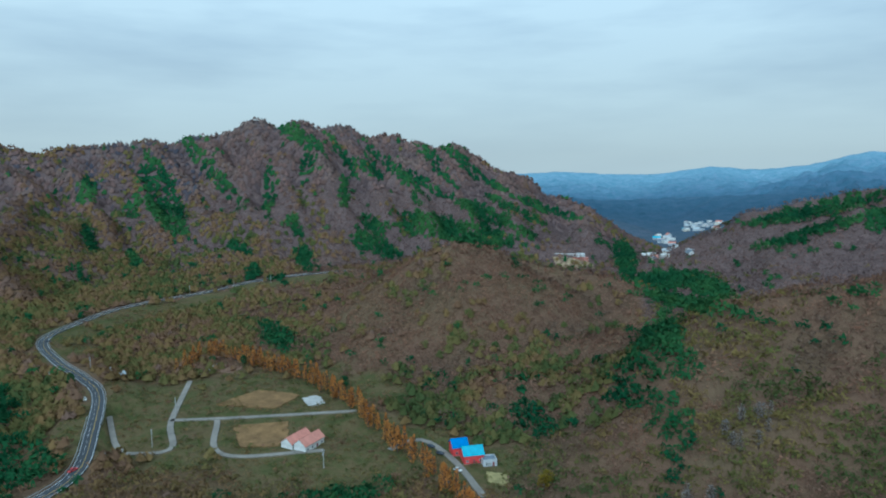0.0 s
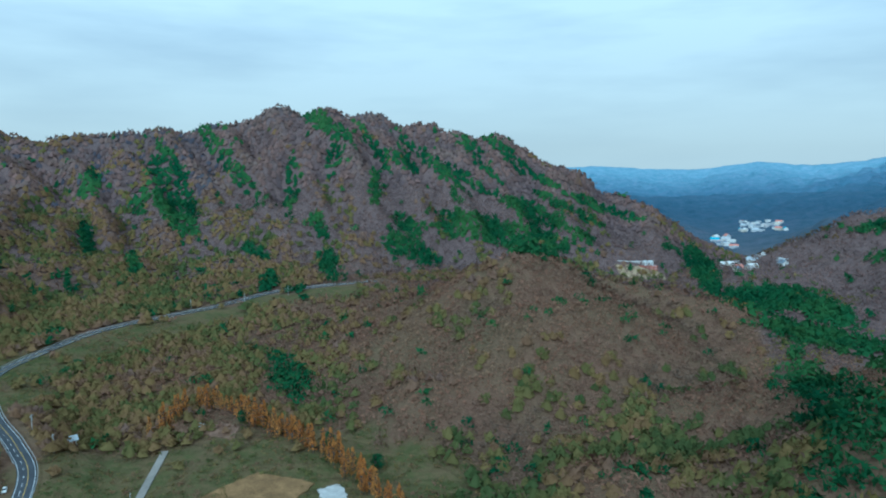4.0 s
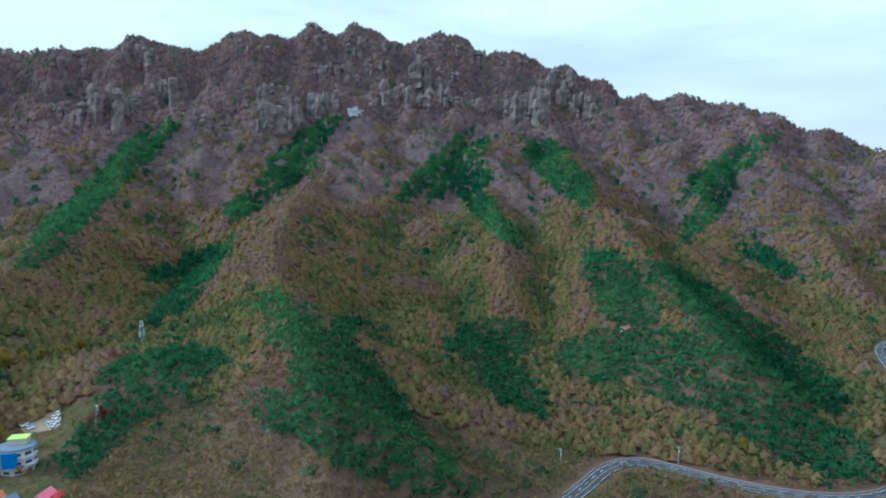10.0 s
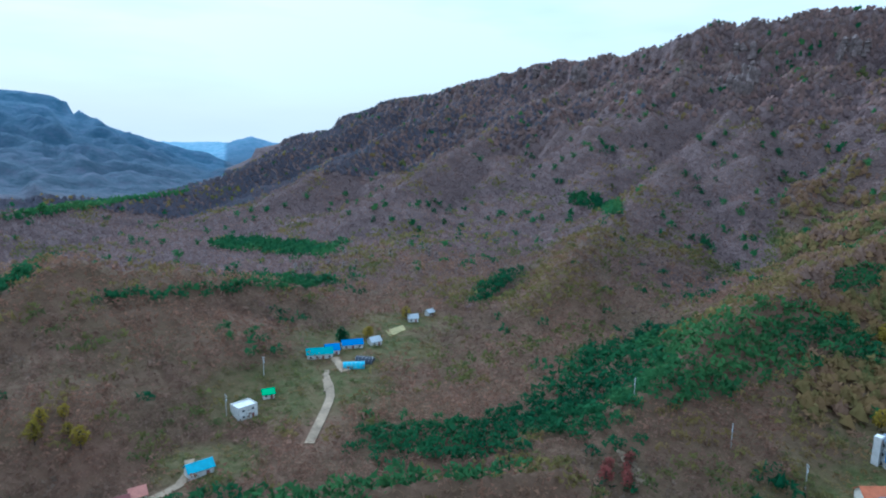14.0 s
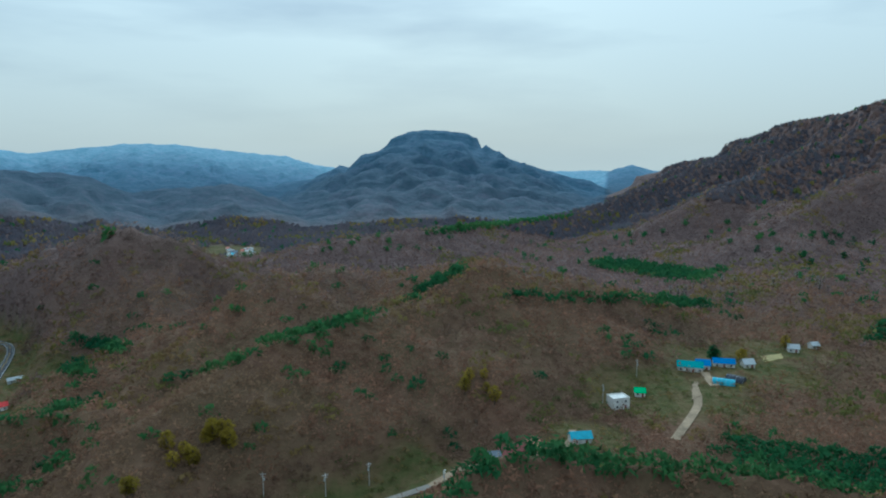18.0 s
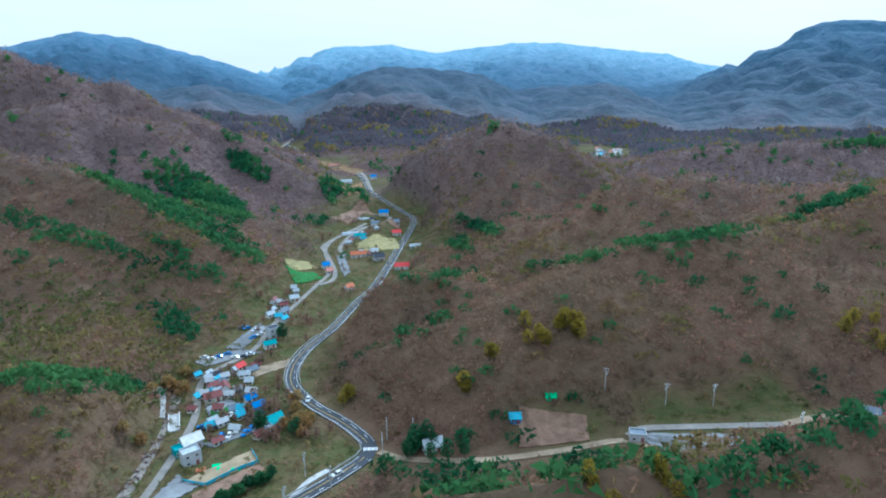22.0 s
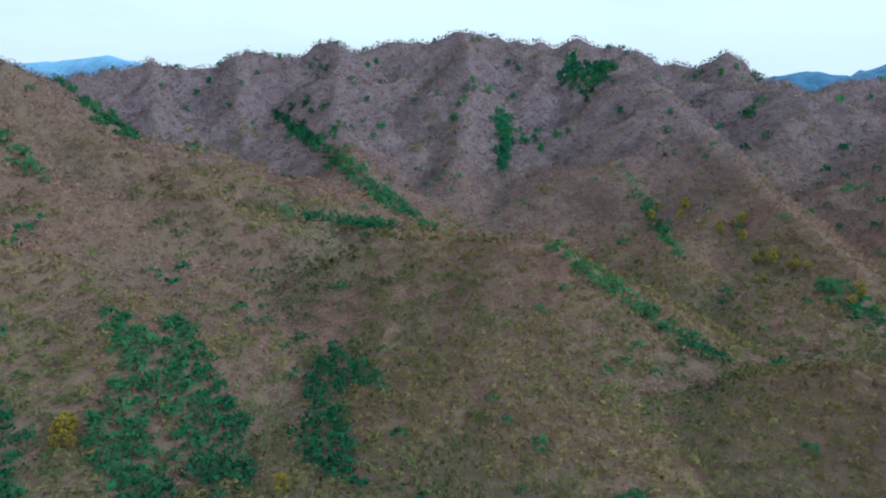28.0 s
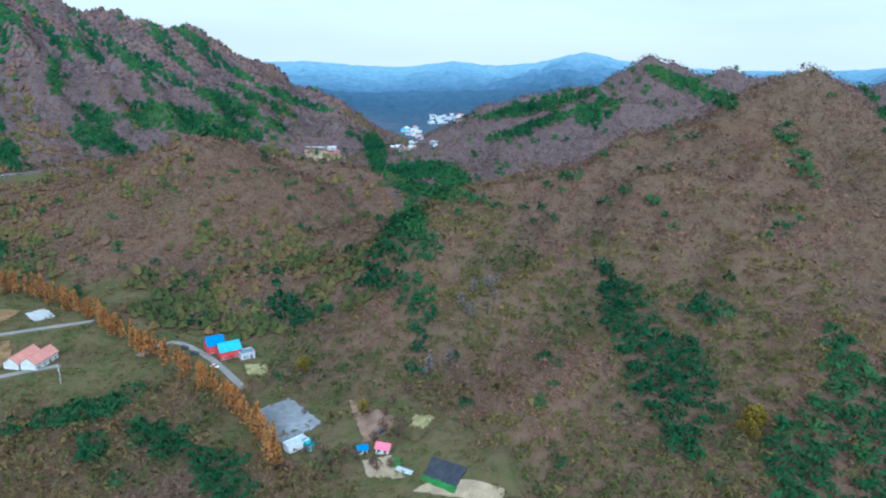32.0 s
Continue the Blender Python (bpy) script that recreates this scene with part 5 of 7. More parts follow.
def tunnel(spot, width, length, turn, mat, label):
    """A plastic-covered hoop house."""
    x, y, _ = polar(*spot)
    base = tagged(new("polytunnel"), label, "polytunnel")
    base.matrix_basis = pose(x, y, low(x, y, length * 0.4), 0, 0, turn)
    n, v, f = 10, [], []
    for end in (-length / 2, length / 2):
        for r in (width / 2, width / 2 - 0.08):
            v += [(end, r * math.cos(math.pi * i / n), -0.3 + 1.1 * r * math.sin(math.pi * i / n)) for i in range(n + 1)]
    k = n + 1
    for i in range(n):
        f += [(i, i + 1, 2 * k + i + 1, 2 * k + i), (k + i, 3 * k + i, 3 * k + i + 1, k + i + 1), (i, k + i, k + i + 1, i + 1), (2 * k + i, 2 * k + i + 1, 3 * k + i + 1, 3 * k + i)]
    part("cover", v, f, mat, base)
    part("end_wall", [(length / 2 - 0.1, width / 2 * math.cos(math.pi * i / n), -0.3 + 0.54 * width * math.sin(math.pi * i / n)) for i in range(k)]
         + [(length / 2 - 0.02, width / 2 * math.cos(math.pi * i / n), -0.3 + 0.54 * width * math.sin(math.pi * i / n)) for i in range(k)],
         [tuple(range(k)), tuple(range(2 * k - 1, k - 1, -1))] + [(i, k + i, k + i + 1, i + 1) for i in range(n)], mat, base)
    part("hoop", *rods([((e, width / 2 * math.cos(math.pi * i / n), -0.26 + 0.55 * width * math.sin(math.pi * i / n)),
                        (e, width / 2 * math.cos(math.pi * (i + 1) / n), -0.26 + 0.55 * width * math.sin(math.pi * (i + 1) / n)), 0.04) for e in np.linspace(-length / 2, length / 2, 6) for i in range(n)]), STEEL, base)
    return base


# ---- cars ----
def car_meshes(paint):
    side = [(-2.15, 0.35), (-2.2, 0.75), (-2.0, 0.95), (-1.3, 1.0), (1.15, 1.0), (2.05, 0.85), (2.2, 0.6), (2.15, 0.35)]
    v = [(x, -0.87, z) for x, z in side] + [(x, 0.87, z) for x, z in side]
    n = len(side)
    body = mesh_of("body", v, [tuple(range(n))[::-1], tuple(range(n, 2 * n))] + [(i, (i + 1) % n, n + (i + 1) % n, n + i) for i in range(n)], paint)
    top = [(-1.75, 1.0), (-1.25, 1.45), (0.35, 1.48), (1.15, 1.0)]
    v = [(x, s * (0.8 - 0.14 * (z > 1.2)), z) for s in (-1, 1) for x, z in top]
    cabin = mesh_of("cabin", v, [(3, 2, 1, 0), (4, 5, 6, 7), (0, 1, 5, 4), (1, 2, 6, 5), (2, 3, 7, 6), (3, 0, 4, 7)], PANE)
    roof = mesh_of("roof_panel", *boxes((-1.22, 0.34, -0.64, 0.64, 1.455, 1.51)), paint)
    return body, cabin, roof


a16 = [2 * math.pi * i / 12 for i in range(12)]
WHEEL = mesh_of("wheel", [(0.32 * math.cos(a), y, 0.32 + 0.32 * math.sin(a)) for y in (-0.11, 0.11) for a in a16],
                [tuple(range(12)), tuple(range(23, 11, -1))] + [(i, 12 + i, 12 + (i + 1) % 12, (i + 1) % 12) for i in range(12)], TYRE)
CAR_PAINTS = {k: car_meshes(PAINT[k]) for k in ("white", "silver", "dark", "red", "blue")}


def car(spot, turn, colour, lift=0.0):
    x, y, _ = polar(*spot)
    ob = tagged(new("car"), {"white": "white car parked on the ground", "silver": "silver car parked on the ground", "dark": "dark car parked on the ground",
                             "red": "red car on the asphalt", "blue": "blue car parked on the ground"}[colour], "car", "cars in the valley")
    ob.matrix_basis = pose(x, y, float(ground_z(x, y)[0]) + lift, 0, 0, turn)
    for nm, me in zip(("body", "cabin", "roof_panel"), CAR_PAINTS[colour]):
        share(nm, me, ob)
    for wx in (-1.35, 1.35):
        for wy in (-0.78, 0.78):
            share("wheel", WHEEL, ob, pose(wx, wy, 0))
    return ob


# ---- ground patches, paving and plots ----
SOIL = material("tilled_soil", (0.20, 0.125, 0.085), 0.95, 0.3, 0.25)
TAN = material("dry_grass", (0.177, 0.108, 0.045), 0.95, 0.3, 0.2)
SAND = material("sandy_ground", (0.30, 0.23, 0.14), 0.95, 0.22, 0.2)
LAWN = material("bright_crop", (0.04, 0.14, 0.028), 0.95, 0.3, 0.5)
STRAW = material("straw", (0.27, 0.23, 0.10), 0.95, 0.25, 0.3)
PAVING = material("worn_paving", (0.19, 0.192, 0.195), 0.9, 0.3, 0.06)
MULCH = material("black_film", (0.035, 0.037, 0.045), 0.6, 0.3, 0.4)
STONES = material("stream_stones", (0.22, 0.19, 0.16), 0.9, 0.4, 0.6)


def patch(name, corners, mat, label, lift=0.5, rows=12, category="plot"):
    """A piece of ground laid over the land, four corners given by bearing and distance."""
    c = [np.array(polar(*p)[:2]) for p in corners]
    if len(c) == 5:
        c = [c[0], c[1], c[2], (c[3] + c[4]) / 2]
    v, f, n = [], [], rows + 1
    r = np.random.RandomState(len(label))
    for i in range(n):
        for j in range(n):
            u, w = i / rows, j / rows
            q = c[0] * (1 - u) * (1 - w) + c[1] * u * (1 - w) + c[2] * u * w + c[3] * (1 - u) * w
            if i in (0, rows) or j in (0, rows):
                q = q + r.normal(size=2) * (0.12 if "plot" in label or "strip" in label else 0.35)
            v.append((q[0], q[1], float(ground_z(q[0], q[1])[0]) + lift))
    top = len(v)
    v += [(a, b, z - lift - 0.8) for a, b, z in v]
    for i in range(rows):
        for j in range(rows):
            a = i * n + j
            f.append((a, a + 1, a + n + 1, a + n))
    edge = [j for j in range(n)] + [i * n + rows for i in range(1, n)] + [rows * n + j for j in range(rows - 1, -1, -1)] + [i * n for i in range(rows - 1, 0, -1)]
    for a, b in zip(edge, edge[1:] + edge[:1]):
        f.append((a, top + a, top + b, b))
    return tagged(new(name, mesh_of(name, v, f, mat)), label, category, kind="structure")


PATCHES = [
    ("paved_lot", PAVING, "grey weathered paved lot beside rust-coloured trees", [(3.7, 260), (7.5, 270), (10.4, 245), (6.3, 229)]),
    ("mulched_bed", MULCH, "vegetable plot under black plastic film", [(21.3, 209), (24.8, 201), (23.8, 193), (20.4, 200)]),
    ("crop_strip", LAWN, "bright green crop strip along the black plot", [(20.1, 198.5), (20.35, 201), (23.9, 193), (23.6, 190.5)]),
    ("crop_patch", LAWN, "bright green vegetable patch", [(17.0, 211), (17.8, 212.5), (18.3, 208.5), (17.4, 207)]),
    ("ploughed_field", SOIL, "bare brown ploughed field", [(13.1, 259), (17.6, 240), (17.1, 231), (14.3, 226)]),
    ("straw_field", STRAW, "pale yellow stubble field", [(19.5, 239), (21.5, 235), (20.4, 227), (19.0, 232)]),
    ("farmyard", SAND, "sandy farmyard between sheds", [(14.3, 215), (17.1, 215), (18.5, 201), (14.8, 205)]),
    ("stubble_field", SAND, "tan stubble field below the black plot", [(19.4, 194), (21.1, 198), (28.8, 195), (28.0, 186)]),
    ("concrete_slab", CONCRETE, "pale concrete slab in the meadow", [(-12.7, 412), (-11.3, 417), (-10.7, 398), (-12.2, 396)]),
    ("dry_field", TAN, "field of dry orange-brown grass", [(-19.8, 412), (-16.2, 431), (-12.8, 418), (-15.0, 396)]),
]
PATCHES += [
    ("dry_field", TAN, "field of dry brown grass beside the twin barn", [(-18.5, 375), (-14.0, 372), (-14.0, 340), (-18.0, 343)]),
    ("gravel_yard", SOIL, "reddish gravel yard inside the tree row", [(-19.7, 485), (-19.0, 501), (-17.6, 490), (-17.9, 473)]),
    ("lawn", STRAW, "yellow-green garden lawn beside the red house", [(3.6, 305), (5.6, 303), (5.6, 293), (3.8, 295)]),
    ("court", PAVING, "grey sports court in the village", [(135.4, 210), (137.7, 221), (139.2, 209), (136.5, 204)]),
    ("play_area", SAND, "sandy playground with coloured mats", [(138.0, 216), (144.4, 223), (144.9, 214), (139.9, 208)]),
    ("paved_lot", PAVING, "long grey paved yard between houses", [(140.1, 241), (145.6, 246), (146.2, 239), (140.9, 235)]),
    ("paved_lot", PAVING, "grey car park at the edge of the village", [(140.3, 321), (144.5, 327), (146.2, 320), (141.2, 313)]),
    ("paved_lot", PAVING, "grey riverside car park", [(143.1, 331), (146.2, 361), (146.7, 352), (144.5, 327)]),
    ("straw_field", STRAW, "pale yellow stubble field by the village", [(148.7, 476), (150.8, 488), (151.6, 471), (149.3, 454)]),
    ("green_field", LAWN, "dark green planted field by the village", [(148.8, 450), (151.3, 459), (152.1, 440), (149.6, 429)]),
]
PATCHES += [
    ("paved_lot", PAVING, "grey car park beside the village road", [(153.4, 504), (154.1, 507), (154.6, 457), (154.0, 443)]),
    ("ploughed_field", SOIL, "brown field between village and woods", [(153.0, 640), (156.0, 690), (157.0, 655), (154.5, 615)]),
    ("green_field", STRAW, "yellow-green paddy field in the valley", [(155.2, 539), (158.8, 554), (159.2, 519), (155.6, 511)]),
    ("ploughed_field", SOIL, "brown paddy field in the valley", [(156.7, 604), (158.9, 626), (159.2, 592), (157.1, 575)]),
    ("straw_field", TAN, "tan paddy field up the valley", [(153.6, 800), (156.0, 860), (156.2, 760), (154.8, 730)]),
    ("straw_field", TAN, "tan fields where the valley opens", [(151.4, 1120), (156.6, 958), (155.4, 930), (151.0, 1040)]),
    ("vegetable_plot", SOIL, "brown vegetable plot beside the green hut", [(170.5, 226), (177.0, 230), (177.4, 217), (170.6, 208)]),
    ("paved_lot", PAVING, "grey gravel lot at the foot of the hill", [(-178.4, 222), (-170.2, 233), (-168.7, 227), (-175.7, 215)]),
    ("dirt_plot", DIRT, "bare ochre earth beside the farm", [(-142.8, 374), (-142.1, 372), (-141.2, 357), (-141.9, 354)]),
    ("dirt_plot", DIRT, "ochre dirt track widening below the farm", [(-143.3, 358), (-142.9, 358), (-142.8, 338), (-143.3, 334)]),
    ("straw_field", STRAW, "dry yellow plot above the farm", [(-138.3, 415), (-136.8, 428), (-136.6, 418), (-137.9, 405)]),
    ("forecourt", PAVING, "grey forecourt before the hotel", [(-109.0, 262), (-106.4, 266), (-106.2, 244), (-108.8, 244)]),
    ("forecourt", SAND, "pale parking yard behind the round hotel", [(-101.0, 362), (-98.0, 362), (-98.0, 346), (-100.4, 346)]),
    ("forecourt", PAVING, "grey yard between hotel and inn", [(-102.6, 284), (-99.0, 284), (-100.0, 264), (-102.4, 264)]),
    ("clearing", TAN, "bare tan clearing on the wooded slope", [(-67.2, 736), (-65.4, 736), (-65.6, 708), (-67.0, 708)]),
    ("clearing", TAN, "bare tan clearing at the foot of the slope", [(-62.8, 350), (-61.1, 376), (-60.7, 350), (-62.4, 336)]),
    ("dirt_plot", DIRT, "bare ochre clearing beside a white hut", [(-120.6, 275), (-119.4, 272), (-118.0, 260), (-119.0, 261)]),
    ("paved_lot", PAVING, "grey yard among the village houses", [(140.8, 272), (143.2, 276), (143.4, 268), (141.0, 264)]),
    ("green_field", LAWN, "small green garden plot in the village", [(141.2, 268), (143.6, 268), (143.4, 263), (141.2, 263)]),
    ("dirt_plot", DIRT, "tan earth yard beside the village lane", [(145.0, 297), (148.6, 306), (148.4, 296), (145.4, 289)]),
    ("dirt_plot", SOIL, "brown bank below the playground", [(138.5, 205), (144.8, 212), (146.0, 205), (139.2, 198)]),
    ("school_yard", SAND, "bare sandy yard of the school", [(9.5, 1010), (13.0, 1015), (13.4, 985), (10.0, 985)]),
]
for name, mat, label, corners in PATCHES:
    patch(name, corners, mat, label, 0.62 if mat in (LAWN, MULCH) else 0.5)

# ---- houses ----
house((-13.3, 342), 15, 7.5, 3.8, 62, "white", "salmon", "long white barn with a salmon tile roof", name="barn", category="barn", group="twin barns")
house((-12.2, 337), 15, 7.5, 3.8, 62, "white", "salmon", "white barn with a salmon tile roof and tall gable", name="barn", category="barn", group="twin barns")
VALLEY = [
    ((1.1, 325), 8, 8, 4.5, 15, "red", "blue", "red house with a bright blue metal roof", 1, False), ((2.3, 317), 10, 8, 4.5, 15, "red", "sky", "red house with a pale blue metal roof", 1, False),
    ((3.8, 314), 7, 6, 3.0, 15, "grey", "slate", "low grey annexe with a slate roof", 1, True), ((7.9, 229), 9, 4.6, 2.8, 30, "white", "tin", "long low white shed with a pale roof", 1, True),
    ((9.05, 228), 3, 4.6, 2.9, 30, "teal", "sky", "short turquoise end of a long shed", 1, True), ((14.3, 221), 3.4, 2.6, 2.2, 10, "white", "blue", "small shed with a bright blue roof", 1, False),
    ((16.4, 219), 5, 3.6, 2.6, -20, "white", "pink", "farmhouse with a pink-red roof", 1, False), ((-31.4, 505), 9, 3, 3.2, 60, "white", "tin", "white roadside shed by the bend", 1, True),
    ((-27.0, 488), 6, 4, 2.8, 20, "white", "tin", "small white hut in the shrubs", 1, False), ((-20.0, 491), 5, 4, 2.8, 10, "white", "tin", "small white hut inside the tree row", 1, True),
    ((-50.8, 513), 8, 5, 2.8, 40, "cream", "salmon", "forest lodge with a salmon roof among pines", 1, False),
]
VILLAGE = [
    ((135.9, 191), 10, 8, 3.4, 20, "white", "orange", "village house with a bright orange tile roof", 1, False), ((133.4, 194), 7, 6, 3.2, 60, "cream", "red", "village house with a red roof", 1, False),
    ((132.1, 191), 6, 5, 3.0, 20, "white", "sky", "village house with a turquoise roof", 1, False), ((134.3, 203), 11, 4.5, 3.0, 110, "cream", "maroon", "long narrow house with a maroon roof", 1, False),
    ((134.5, 186), 8, 6, 3.2, 15, "white", "orange", "village house with an orange roof by the lane", 1, False), ((139.2, 240), 11, 8, 4.2, 20, "grey", "white", "hall with a white metal roof", 1, False),
    ((138.0, 236), 5, 6, 3.4, 20, "teal", "teal", "turquoise annexe of the white hall", 1, True), ((139.0, 228), 10, 7, 6.0, 15, "grey", "tin", "grey two-storey village house with a flat roof", 2, True),
    ((146.7, 241), 9, 8, 4.0, 30, "tin", "teal", "glasshouse-like shed with a blue-green roof", 1, False), ((141.5, 277), 11, 6, 3.2, 10, "cream", "maroon", "long house with a maroon roof", 1, False),
    ((142.6, 284), 8, 6, 3.2, 95, "white", "maroon", "village house with a dark red roof", 1, False), ((144.7, 268), 7, 5, 3.0, 30, "white", "blue", "village house with a blue roof", 1, False),
]
VILLAGE += [
    ((145.4, 258), 7, 5, 3.0, 20, "grey", "blue", "low house under a blue metal roof", 1, False), ((144.1, 303), 7, 5, 3.0, 40, "white", "red", "village house with a red roof by the stream", 1, False),
    ((143.2, 262), 6, 5, 3.0, 10, "cream", "slate", "village house with a slate roof", 1, False), ((146.9, 325), 9, 5, 3.2, 15, "white", "teal", "restaurant with a turquoise roof", 1, False),
    ((147.3, 339), 9, 8, 6.0, 25, "grey", "dark", "dark grey two-storey inn by the river", 2, True), ((148.4, 372), 8, 6, 3.2, 40, "white", "slate", "house with a slate roof by the river", 1, False),
    ((149.4, 395), 8, 6, 3.2, 10, "cream", "tin", "house with a pale tin roof by the river", 1, False), ((147.6, 392), 7, 6, 3.0, 70, "white", "maroon", "house with a maroon roof at the wood's edge", 1, False),
    ((152.4, 470), 8, 7, 3.4, 20, "white", "blue", "farmhouse with a blue roof", 1, False), ((152.7, 455), 7, 6, 3.2, 20, "white", "salmon", "farmhouse with a salmon roof", 1, False),
    ((154.4, 417), 8, 7, 3.6, 40, "white", "orange", "white house with an orange roof by the road", 1, False), ((155.4, 500), 18, 7, 3.4, 5, "white", "orange", "long farm building with an orange roof", 1, False),
]
VILLAGE += [
    ((157.2, 488), 12, 9, 4.0, 15, "grey", "dark", "dark-roofed grey farm building", 1, False), ((156.8, 505), 9, 7, 3.4, 15, "white", "tin", "farm shed with a pale roof", 1, False),
    ((159.3, 463), 16, 7, 3.4, 5, "white", "red", "long building with a bright red roof by the road", 1, False), ((158.9, 567), 11, 8, 3.6, 10, "white", "red", "house with a red roof by the road", 1, False),
    ((155.6, 560), 14, 6, 3.2, 5, "white", "teal", "long shed with a turquoise roof", 1, False), ((157.0, 605), 11, 8, 3.6, 10, "white", "slate", "white farmhouse with a slate roof", 1, False),
    ((158.8, 603), 11, 8, 3.6, 10, "grey", "slate", "slate-roofed barn by the road", 1, False), ((157.8, 652), 14, 9, 4.2, 5, "white", "blue", "large farm building with a blue roof", 1, False),
    ((154.6, 852), 22, 9, 4.0, 10, "white", "tin", "row of pale sheds up the valley", 1, False), ((157.0, 880), 12, 9, 5.0, 10, "white", "blue", "white building with a blue roof up the valley", 1, False),
    ((153.6, 1010), 24, 8, 3.6, 0, "cream", "salmon", "long building with a salmon roof far up the valley", 1, False), ((160.6, 520), 14, 5, 3.0, 8, "tin", "tin", "grey plastic-roofed sheds across the road", 1, False),
]
FARMS = [
    ((160.5, 213), 6, 5, 3.0, 10, "teal", "sky", "small shed with a light blue roof behind the hedge", 1, False), ((161.9, 208), 7, 5, 3.0, 20, "white", "tin", "white cottage with a tin roof behind the hedge", 1, False),
    ((170.1, 222), 4, 3.5, 2.6, 10, "blue", "sky", "blue garden hut at the edge of the plot", 1, False), ((173.5, 232), 3.5, 2.5, 2.0, 10, "green", "green", "small green tool shed", 1, False),
    ((-178.2, 221), 6, 4.5, 3.0, 10, "grey", "slate", "grey store with a flat slate roof on the lot", 1, True), ((-160.5, 259), 6, 5, 3.0, 10, "brick", "slate", "brick cottage in a roadside row", 1, False),
    ((-159.2, 262), 6, 5, 3.0, 10, "white", "maroon", "white cottage in a roadside row", 1, False), ((-158.0, 265), 6, 5, 3.0, 10, "brick", "maroon", "brick cottage with a maroon roof in a row", 1, False),
    ((-156.8, 268), 5, 5, 3.0, 10, "cream", "salmon", "cream cottage at the end of the row", 1, False), ((-152.6, 275), 9, 5, 3.0, 20, "white", "sky", "long shed with a light blue roof", 1, False),
    ((-149.4, 321), 9, 7, 5.4, 30, "white", "white", "white two-storey house with a flat roof", 2, True), ((-147.6, 335), 5, 4, 2.6, 10, "white", "green", "garden shed with a light green roof", 1, False),
]
FARMS += [
    ((-143.6, 376), 13, 6, 3.2, 5, "white", "teal", "long farm shed with a green-blue roof", 1, False), ((-142.6, 379), 7, 6, 3.2, 10, "white", "blue", "farmhouse with a blue roof", 1, False),
    ((-141.0, 386), 11, 5, 2.8, 10, "white", "blue", "low shed under blue sheeting", 1, False), ((-139.2, 391), 6, 5, 2.8, 30, "white", "tin", "white shed beside the upper field", 1, False),
    ((-102.9, 290), 9, 5.5, 3.2, 30, "cream", "orange", "inn with a bright orange roof", 1, False), ((-101.9, 285), 7, 5, 3.0, 30, "grey", "slate", "low house with a blue-grey roof", 1, False),
    ((-99.4, 280), 7, 6, 3.0, 50, "cream", "pink", "house with a faded pink roof", 1, False), ((-98.6, 279), 4, 3, 2.6, 50, "red", "red", "small bright red kiosk", 1, False),
    ((-136.0, 440), 6, 5, 2.8, 10, "white", "tin", "white hut in the upper fields", 1, False), ((-134.6, 455), 5, 4, 2.6, 40, "white", "tin", "small white hut in the upper fields", 1, False),
]
for spot, w, d, h, turn, wall, roof, label, storeys, flat in VALLEY + [(s, w * 0.66, d * 0.66, h * 0.9, *rest) for s, w, d, h, *rest in VILLAGE] + FARMS:
    house(spot, w, d, h, turn - spot[0], wall, roof, label, storeys, flat=flat)

# sheds and lean-tos between the village houses
vr = random.Random(31)
for b0, b1, d0, d1, n in ((139.6, 145.6, 250, 303, 30), (141.0, 146.5, 228, 246, 6), (147.0, 150.0, 345, 420, 9), (154.5, 158.5, 480, 640, 12), (133.0, 136.5, 186, 206, 4)):
    for _ in range(n):
        roof = vr.choice(["slate", "maroon", "tin", "grey", "tin", "dark", "sky"])
        house((vr.uniform(b0, b1), vr.uniform(d0, d1)), vr.uniform(2.8, 5.2), vr.uniform(2.4, 3.4), vr.uniform(2.2, 2.6), vr.uniform(0, 90), vr.choice(["white", "grey", "cream"]), roof,
              "small village shed with a %s roof" % {"slate": "slate", "maroon": "maroon", "tin": "pale tin", "grey": "grey", "dark": "black", "sky": "light blue"}[roof], 1, name="shed", category="shed", group="village sheds")
tunnel((18.6, 205), 3.0, 6.5, -50, PAINT["tin"], "pale plastic polytunnel in the farmyard")
tunnel((-140.9, 361), 6, 11, 140, PAINT["sky"], "polytunnel covered with bright blue sheeting")
tunnel((-140.0, 366), 6, 9, 120, PAINT["dark"], "polytunnel covered with black film")
tunnel((155.0, 575), 6, 20, -150, PAINT["tin"], "pale plastic polytunnel in the paddy fields")
tunnel((155.9, 632), 6, 18, -150, PAINT["tin"], "pale plastic polytunnel beside the river")


